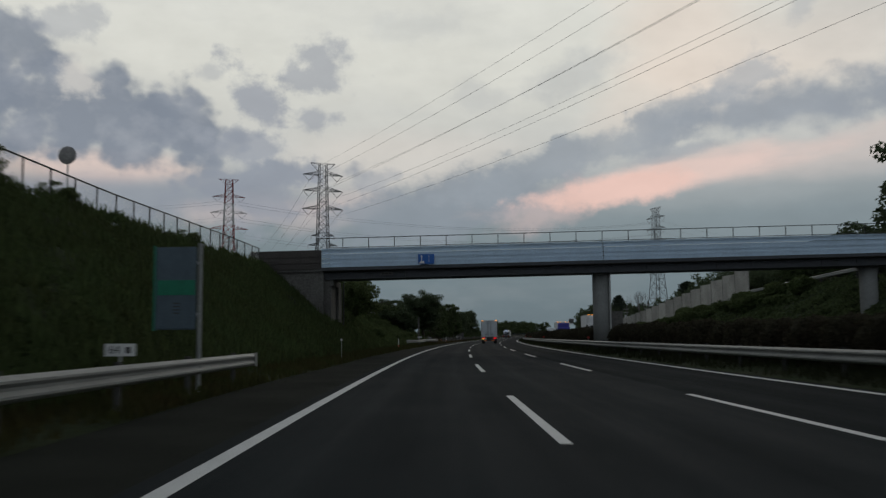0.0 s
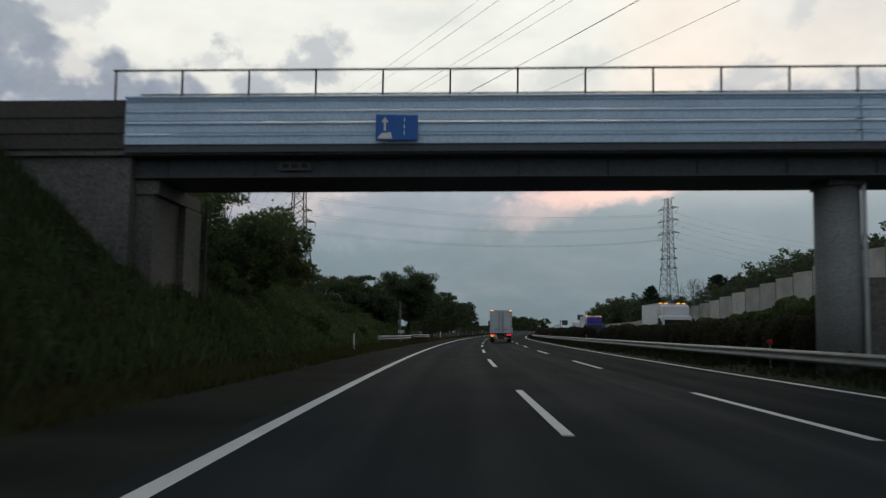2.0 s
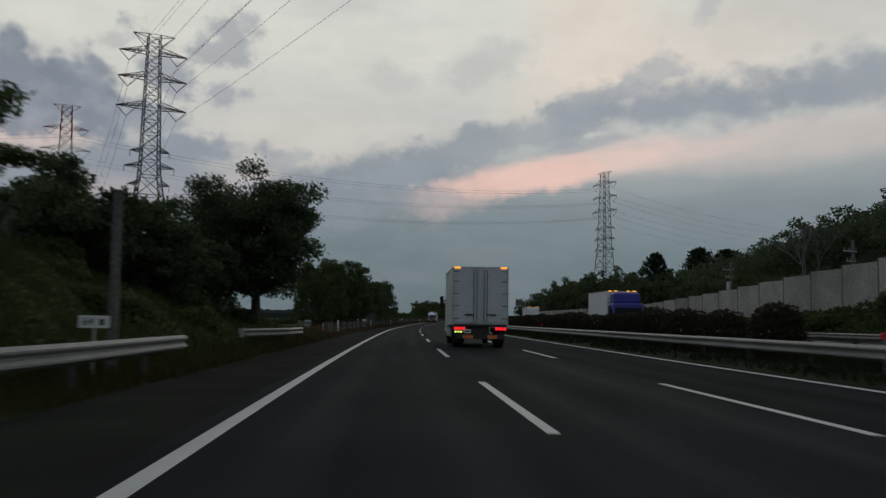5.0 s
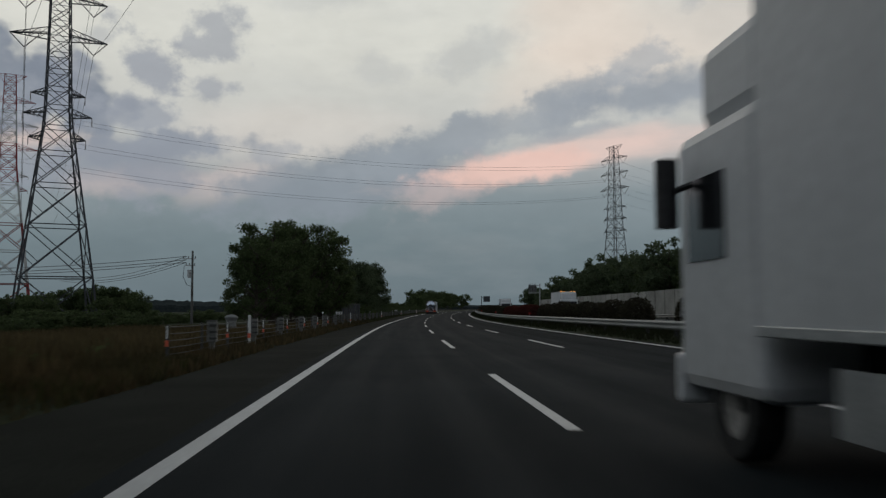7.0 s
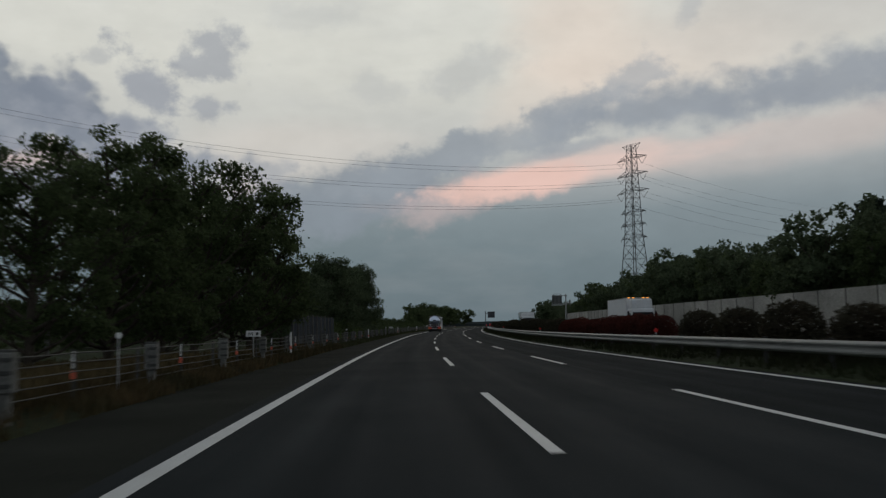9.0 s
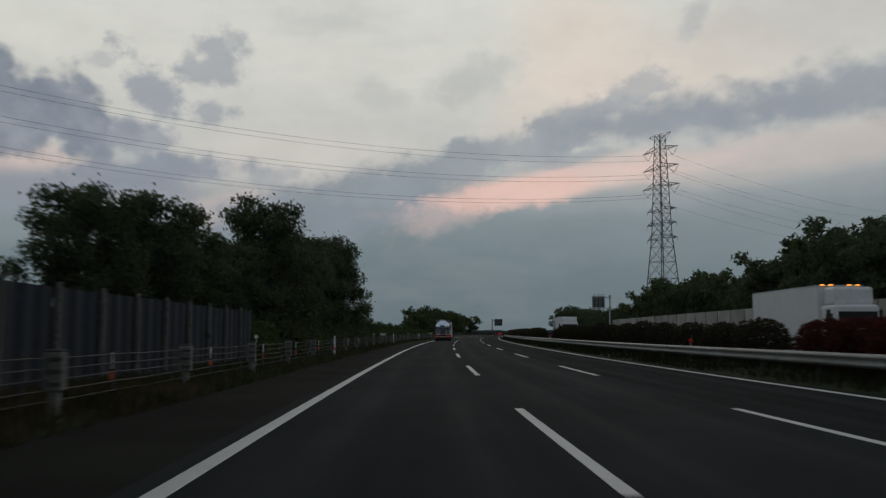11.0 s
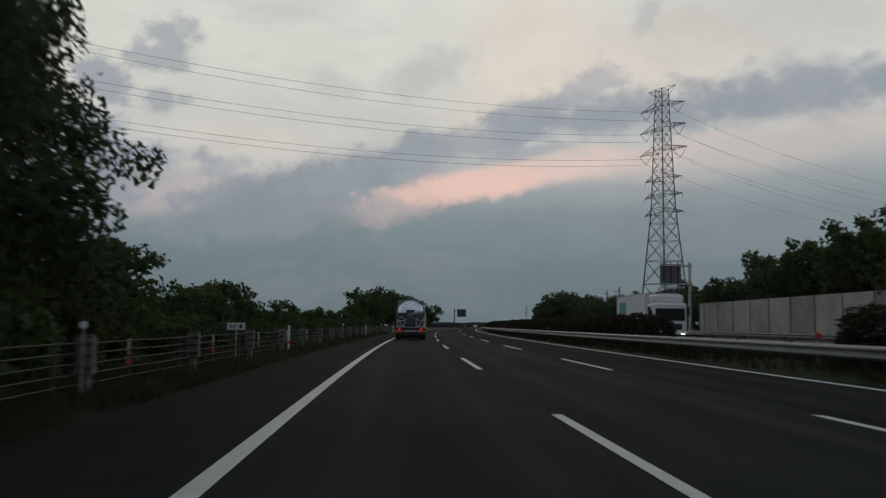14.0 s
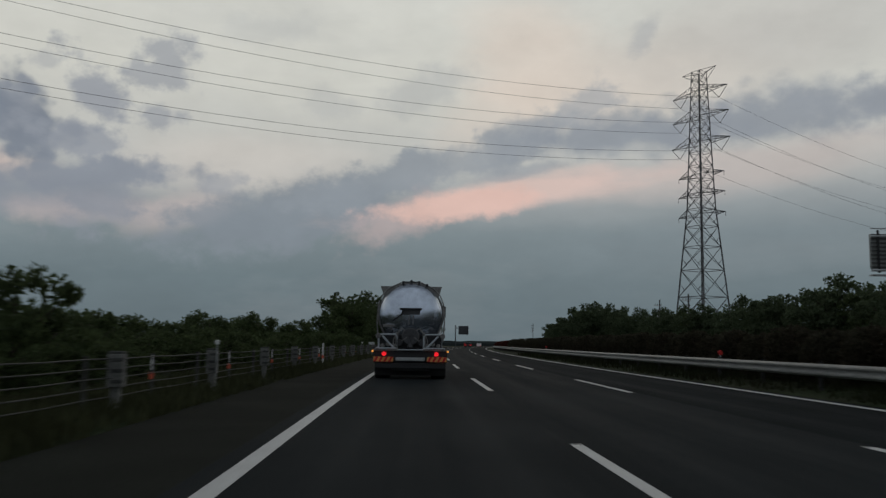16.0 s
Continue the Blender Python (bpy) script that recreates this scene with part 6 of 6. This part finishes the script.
def build_tanker(m):
    t = thing("tanker_lorry", m, "silver powder tanker lorry with pipework and lit tail lamps", "lorry")
    # tank: dished rear, belly, front cone
    bm = bmesh.new()
    prof = [(0.0, 0.05), (0.02, 0.35), (0.09, 0.7), (0.24, 0.95), (0.45, 1.06), (0.8, 1.09), (3.5, 1.09), (6.6, 1.09), (7.0, 0.98), (7.25, 0.7), (7.35, 0.2)]
    lathe_y(bm, prof, 48, 0, 2.13, 1.0)
    part("tank", bm, TANK, t, "polished steel tank with dished end", smooth=True)
    for y in (0.5, 2.4, 4.4, 6.3):
        bm = bmesh.new()
        lathe_y(bm, [(y, 1.085), (y, 1.115), (y + 0.07, 1.115), (y + 0.07, 1.085)], 48, 0, 2.13)
        part("tank_band", bm, TANK_DIRTY, t)
    for y in (0.9, 3.2, 5.6):
        bm = bmesh.new()
        tube(bm, [(0, y + 0.2, 3.1), (0, y + 0.2, 3.29)], 0.3, 18)
        part("hatch", bm, TANK_DIRTY, t)
    part("top_box", boxed(-0.30, 0.30, 0.5, 0.8, 3.20, 3.265, bevel=0.02), CHASSIS, t)
    for x in (-0.28, 0.0, 0.26, 0.52):
        part("top_fitting", boxed(x - 0.04, x + 0.04, 0.46, 0.56, 3.20 - 0.45 * x * x, 3.31 - 0.45 * x * x, bevel=0.012), CHASSIS, t)
    for sx in (-1, 1):
        bm = bmesh.new()
        vs = [bm.verts.new(v) for v in ((sx * 0.55, 0.55, 3.10), (sx * 1.04, 0.55, 3.10), (sx * 0.93, 0.55, 2.76), (sx * 0.55, 6.2, 3.10), (sx * 1.04, 6.2, 3.10), (sx * 0.93, 6.2, 2.76))]
        for f in ((0, 1, 2), (5, 4, 3), (0, 3, 4, 1), (1, 4, 5, 2), (2, 5, 3, 0)):
            bm.faces.new([vs[i] for i in f])
        part("walkway", bm, TANK_DIRTY, t)
        # ladder rail arching over the rear
        bm = bmesh.new()
        tube(bm, [(sx * 1.08, 0.35, 1.25), (sx * 1.13, 0.35, 1.9), (sx * 1.09, 0.4, 2.5), (sx * 0.98, 0.45, 2.78), (sx * 0.76, 0.5, 3.03), (sx * 0.3, 0.55, 3.24)], 0.022, 8)
        part("grab_rail", bm, TANK_DIRTY, t)
        # hose tray with round caps
        x = sx * 0.74
        bm = bmesh.new()
        tube(bm, [(x - 0.3, -0.14, 1.0), (x - 0.3, -0.14, 1.4), (x - 0.24, -0.14, 1.47), (x + 0.24, -0.14, 1.47), (x + 0.3, -0.14, 1.4), (x + 0.3, -0.14, 1.0), (x - 0.3, -0.14, 1.0)], 0.026, 8)
        part("pipe_frame", bm, GREYWHITE, t)
        bm = bmesh.new()
        tube(bm, [(x - 0.2 * sx, -0.15, 1.02), (x + 0.18 * sx, -0.15, 1.42)], 0.03, 8)
        part("hose_end", bm, GREYWHITE, t)
        for k in range(3):
            bm = bmesh.new()
            lathe_y(bm, [(-0.13, 0.02), (-0.13, 0.06), (-0.06, 0.07), (0.06, 0.07)], 14, x - 0.18 + 0.18 * k, 1.1 + 0.05 * (k % 2))
            part("coupling", bm, TANK_DIRTY, t)
        bm = bmesh.new()
        lathe_y(bm, [(-0.2, 0.04), (-0.2, 0.08), (-0.12, 0.09), (0.2, 0.09)], 18, sx * 1.06, 1.42)
        part("hose_cap", bm, TANK_DIRTY, t)
        bm = bmesh.new()
        lathe_y(bm, [(-0.16, 0.03), (-0.16, 0.062), (-0.1, 0.072), (0.0, 0.07)], 18, sx * 0.86, 0.83)
        part("tail_lamp", bm, TAIL, t, "lit red tail lamp")
        bm = bmesh.new()
        lathe_y(bm, [(-0.12, 0.01), (-0.12, 0.028), (-0.06, 0.032), (0.0, 0.03)], 14, sx * 1.24, 0.92)
        part("marker_lamp", bm, AMBER, t)
        hazard_board(t, sx * 0.88 - 0.32, sx * 0.88 + 0.32, -0.16, 0.58, 0.74)
        part("mudguard", boxed(sx * 0.92 - 0.3, sx * 0.92 + 0.3, 0.2, 2.6, 1.02, 1.06, bevel=0.01), CHASSIS, t)
        bm = bmesh.new()
        tube(bm, [(sx * 1.28, 7.9, 2.3), (sx * 1.28, 7.9, 2.75)], 0.11, 10)
        part("mirror", bm, CHASSIS, t)
    # hood with a dark plate added below it as its shadow, valve group
    part("panel_hood", boxed(-0.37, 0.37, -0.10, 0.10, 2.285, 2.345, bevel=0.015), CHASSIS, t)
    part("hood_shadow_plate", boxed(-0.30, 0.30, -0.02, 0.06, 2.13, 2.285, bevel=0.01), TANK_DARK, t)
    for x in (-0.06, 0.08):
        part("stain", boxed(x - 0.012, x + 0.012, -0.016, 0.05, 1.80, 2.13, bevel=0.004), TANK_DIRTY, t, "pale streak of dried powder")
    part("side_plate", boxed(-0.92, -0.55, 0.02, 0.2, 1.72, 1.80, bevel=0.01), TANK_DIRTY, t)
    for sx in (-1, 1):
        for k in range(3):
            bm = bmesh.new()
            x = sx * (0.42 + 0.07 * k)
            tube(bm, [(x, -0.02 - 0.02 * k, 1.0), (x, -0.04, 1.5 - 0.1 * k), (x - sx * 0.12, 0.04, 1.66 - 0.06 * k)], 0.02, 6)
            part("air_line", bm, TANK_DIRTY, t)
        bm = bmesh.new()
        lathe_y(bm, [(-0.12, 0.02), (-0.12, 0.10), (-0.05, 0.12), (0.05, 0.12)], 16, sx * 0.36, 1.2)
        part("valve", bm, TANK_DARK, t)
    bm = bmesh.new()
    tube(bm, [(-1.15, -0.17, 1.02), (-0.45, -0.17, 1.02), (-0.40, -0.17, 0.97), (0.40, -0.17, 0.97), (0.45, -0.17, 1.02), (1.15, -0.17, 1.02)], 0.022, 8)
    part("lower_frame", bm, GREYWHITE, t)
    bm = bmesh.new()
    tube(bm, [(0, 0.1, 1.55), (0, -0.12, 1.4), (0, -0.14, 1.05)], 0.11, 14)
    part("outlet_pipe", bm, TANK_DARK, t)
    bm = bmesh.new()
    lathe_y(bm, [(-0.2, 0.05), (-0.2, 0.26), (-0.14, 0.3), (-0.05, 0.3)], 20, 0, 1.4)
    part("manhole", bm, TANK_DARK, t)
    for a in (-1, 1):
        bm = bmesh.new()
        beam(bm, (-0.3 * a, -0.16, 1.68), (0.3 * a, -0.2, 1.25), 0.035)
        part("stay", bm, TANK_DIRTY, t)
    bm = bmesh.new()
    tube(bm, [(-0.62, 0.0, 1.9), (-0.3, -0.06, 2.15), (-0.2, -0.06, 2.3)], 0.02, 6)
    part("cable", bm, BLACK, t)
    part("rear_rail", boxed(-1.2, 1.2, -0.14, -0.08, 0.93, 0.98, bevel=0.01), TANK_DIRTY, t)
    part("bumper", boxed(-0.48, 0.48, -0.16, -0.06, 0.60, 0.72, bevel=0.02), GALV, t)
    part("lamp_bar", boxed(-1.22, 1.22, -0.06, 0.02, 0.55, 0.96, bevel=0.02), CHASSIS, t)
    part("skirt", boxed(-0.62, 0.62, 0.05, 1.0, 0.28, 1.25), CHASSIS, t)
    part("underrun_bar", boxed(-1.16, 1.16, -0.1, -0.02, 0.36, 0.54, bevel=0.02), CHASSIS, t)
    part("mud_flap", boxed(-1.14, 1.14, 0.42, 0.45, 0.12, 0.6), BLACK, t)
    part("belly_box", boxed(-1.05, 1.05, 0.12, 0.4, 0.95, 1.5, bevel=0.05), CHASSIS, t)
    part("chassis", boxed(-0.45, 0.45, 0.1, 9.2, 0.62, 1.1, bevel=0.03), CHASSIS, t)
    part("cab", boxed(-1.22, 1.22, 7.9, 9.9, 0.55, 2.95, bevel=0.12), WHITE, t)
    for y in (1.1, 2.3, 8.6):
        for x in (-0.95, 0.95):
            wheel(t, x, y, 0.5, 0.5 if y < 5 else 0.3)
    return t


build_tanker(stand(354.5, 1.45))


def build_box_lorry(m, label, body=WHITE, rear=GREYWHITE, length=9.0, cab=WHITE, oncoming=False, top=3.62, panel=False, roof_lamps=True):
    """A box lorry whose tail is at the origin and whose cab is ahead along y."""
    t = thing("box_lorry", m, label, "lorry")
    L = length - 2.0
    part("cargo_box", boxed(-1.23, 1.23, 0.06, L, 1.0, top, bevel=0.03), body, t)
    for z in (1.0, top - 0.06):
        part("box_trim", boxed(-1.245, 1.245, 0.02, L + 0.02, z, z + 0.08, bevel=0.01), GALV, t)
    for x in (-1.23, 1.23):
        part("corner_post", boxed(x - 0.03, x + 0.03, -0.01, 0.08, 1.0, top, bevel=0.01), GALV, t)
    if panel:
        part("printed_panel", boxed(1.236, 1.246, 0.9, 3.2, 1.75, 3.0), BANNER, t)
    for sx in (-1, 1):
        d = part("rear_door", boxed(min(sx * 0.02, sx * 1.19), max(sx * 0.02, sx * 1.19), 0.0, 0.06, 1.12, top - 0.08, bevel=0.012), rear, t)
        for x in (0.16, 0.3):
            bm = bmesh.new()
            tube(bm, [(sx * x, -0.03, 1.16), (sx * x, -0.03, top - 0.12)], 0.02, 6)
            part("lock_bar", bm, TANK_DIRTY, d)
        part("handle", boxed(min(sx * 0.3, sx * 0.72), max(sx * 0.3, sx * 0.72), -0.05, -0.01, 1.46, 1.51), CHASSIS, d)
        for z in (1.3, 1.85, 2.4, 2.95, 3.4):
            part("hinge", boxed(min(sx * 0.95, sx * 1.22), max(sx * 0.95, sx * 1.22), -0.02, 0.0, z, z + 0.045), TANK_DIRTY, d)
        part("top_lamp", boxed(sx * 1.05 - 0.15, sx * 1.05 + 0.15, -0.03, 0.0, top - 0.07, top + 0.01, bevel=0.01), AMBER, t, "lit amber marker lamp")
        lamp = part("tail_lamp", boxed(sx * 0.92 - 0.28, sx * 0.92 + 0.28, -0.06, 0.0, 0.78, 0.95, bevel=0.02), CHASSIS, t)
        for k in range(3):
            part("lens", boxed(sx * 0.92 - 0.25 + 0.175 * k, sx * 0.92 - 0.1 + 0.175 * k, -0.075, -0.06, 0.80, 0.93, bevel=0.01), TAIL, lamp, "lit red lens")
        hazard_board(t, sx * 0.55 - 0.22, sx * 0.55 + 0.22, -0.06, 0.42, 0.58)
        part("mud_flap", boxed(sx * 0.92 - 0.28, sx * 0.92 + 0.28, 1.0, 1.03, 0.2, 0.85), BLACK, t)
        bm = bmesh.new()
        tube(bm, [(sx * 1.36, length - 0.4, 1.9), (sx * 1.36, length - 0.4, 2.5)], 0.1, 10)
        tube(bm, [(sx * 1.36, length - 0.4, 2.2), (sx * 1.1, length - 0.5, 2.3)], 0.03, 6)
        part("mirror", bm, CHASSIS, t)
    for k in range(3):
        bm = bmesh.new()
        lathe_y(bm, [(-0.06, 0.02), (-0.06, 0.05), (0, 0.05)], 12, -1.1 + 0.12 * k, 0.72)
        part("small_lamp", bm, GREENLAMP, t)
    part("rear_bumper", boxed(-1.1, 1.1, -0.06, 0.02, 0.40, 0.60, bevel=0.02), CHASSIS, t)
    part("plate", boxed(-0.75, -0.42, -0.08, -0.06, 0.66, 0.83), SIGN_WHITE, t)
    part("plate_bar", boxed(-0.70, -0.47, -0.085, -0.08, 0.71, 0.78), INK, t)
    part("tail_sill", boxed(-1.2, 1.2, -0.02, 0.1, 0.95, 1.06, bevel=0.02), CHASSIS, t)
    part("chassis", boxed(-0.42, 0.42, 0.1, length - 0.3, 0.55, 1.0, bevel=0.02), CHASSIS, t)
    part("side_guard", boxed(-1.2, -1.16, 2.4, L - 1, 0.45, 0.85), GALV, t)
    part("side_guard", boxed(1.16, 1.2, 2.4, L - 1, 0.45, 0.85), GALV, t)
    c = part("cab", boxed(-1.15, 1.15, L + 0.15, length, 0.5, 2.75, bevel=0.13), cab, t)
    part("windscreen", boxed(-1.02, 1.02, length - 0.03, length + 0.015, 1.55, 2.4, bevel=0.02), GLASS_DARK, c)
    part("side_window", boxed(-1.165, -1.14, length - 1.2, length - 0.35, 1.6, 2.3), GLASS_DARK, c)
    part("side_window", boxed(1.14, 1.165, length - 1.2, length - 0.35, 1.6, 2.3), GLASS_DARK, c)
    part("grille", boxed(-0.8, 0.8, length - 0.02, length + 0.02, 0.95, 1.35, bevel=0.02), CHASSIS, c)
    part("front_bumper", boxed(-1.17, 1.17, length - 0.1, length + 0.08, 0.35, 0.8, bevel=0.05), cab, c)
    part("roof_deflector", boxed(-1.05, 1.05, L + 0.3, length - 0.35, 2.72, top - 0.15, bevel=0.15), cab, c)
    if oncoming:
        for x in (-0.85, 0.85):
            part("head_lamp", boxed(x - 0.16, x + 0.16, length + 0.06, length + 0.1, 0.52, 0.68, bevel=0.02), HEAD, c, "lit head lamp")
        for x in (-0.95, -0.5, 0.5, 0.95):
            roof_lamps and part("roof_lamp", boxed(x - 0.12, x + 0.12, L + 0.01, L + 0.05, top - 0.02, top + 0.06), AMBER, t)
    for y in (1.4, length - 1.1):
        for x in (-0.95, 0.95):
            wheel(t, x, y, 0.46, 0.44 if y < 3 else 0.28)
    return t


build_box_lorry(stand(138.0, 5.55), "pale grey box lorry with closed rear doors and lit lamps")
# oncoming lorries stand with their cabs towards us
build_box_lorry(stand(118.8, 19.3, 0, 180), "white box lorry coming the other way with lit lamps", oncoming=True, top=3.75)
build_box_lorry(stand(174.5, 19.2, 0, 180), "white box lorry with a deep blue cab coming the other way", oncoming=True, cab=BLUE_CAB, top=3.7)
build_box_lorry(stand(279.0, 24.2, 0, 180), "large white box lorry coming the other way", oncoming=True, length=12.0, top=3.85)
build_box_lorry(stand(355.0, 19.3, 0, 180), "white box lorry with a printed side panel coming the other way", oncoming=True, length=11.0, top=3.5, panel=True, roof_lamps=False)


def build_car(m, label, paint):
    c = thing("car", m, label, "car", "far cars")
    bm = bmesh.new()
    prof = [(0.0, 0.35), (0.0, 0.9), (0.3, 1.0), (0.7, 1.42), (2.2, 1.45), (3.0, 0.98), (4.2, 0.82), (4.3, 0.35)]
    L = [bm.verts.new((-0.82, y, z)) for y, z in prof]
    Rr = [bm.verts.new((0.82, y, z)) for y, z in prof]
    for k in range(len(prof)):
        j = (k + 1) % len(prof)
        bm.faces.new((L[k], L[j], Rr[j], Rr[k]))
    bm.faces.new(L[::-1])
    bm.faces.new(Rr)
    bmesh.ops.bevel(bm, geom=list(bm.edges), offset=0.06, segments=2, affect="EDGES")
    part("body", bm, paint, c)
    part("rear_window", boxed(-0.62, 0.62, 0.42, 0.46, 1.08, 1.36), GLASS_DARK, c)
    for x in (-0.66, 0.66):
        part("tail_lamp", boxed(x - 0.13, x + 0.13, -0.03, 0.02, 0.7, 0.86, bevel=0.01), TAIL, c)
    for y in (0.8, 3.4):
        for x in (-0.75, 0.75):
            wheel(c, x, y, 0.3, 0.2)


build_car(stand(585, 5.4), "small dark car far ahead with lit tail lamps", CHASSIS)
build_car(stand(680, 5.4), "small white car far ahead with lit tail lamps", WHITE)
build_car(stand(655, 1.8), "small red car far ahead with lit tail lamps", HAZARD_RED)


def far_gantry(s, lat, label):
    g = thing("sign_gantry", stand(s, lat), label, "sign gantry")
    bm = bmesh.new()
    tube(bm, [(0, 0, -0.3), (0, 0, 8.7)], 0.22, 10)
    part("pole", bm, STEEL_DARK, g)
    bm = bmesh.new()
    tube(bm, [(0, 0, 7.6), (5.4, 0, 7.6)], 0.14, 8)
    part("arm", bm, STEEL_DARK, g)
    part("board", boxed(1.2, 5.3, -0.15, -0.08, 5.0, 8.5, bevel=0.02), STEEL_DARK, g)


far_gantry(690, -4.7, "sign gantry with a dark board far ahead")


def median_reflector(s):
    r = thing("median_reflector", stand(s, 12.95), "round red reflector on a short rod behind the median rail", "reflector", "median reflectors")
    bm = bmesh.new()
    tube(bm, [(0, 0, -0.1), (0, 0, 0.95)], 0.02, 6)
    part("rod", bm, GALV, r)
    bm = bmesh.new()
    lathe_y(bm, [(-0.03, 0.03), (-0.03, 0.085), (0.0, 0.095), (0.03, 0.06)], 16, 0, 0.98)
    part("disc", bm, HAZARD_RED, r)
    return r


_mr = median_reflector(68.0)
for s in (118, 168, 218, 258, 308, 358, 408):
    copy_thing(_mr, stand(s, 12.95))
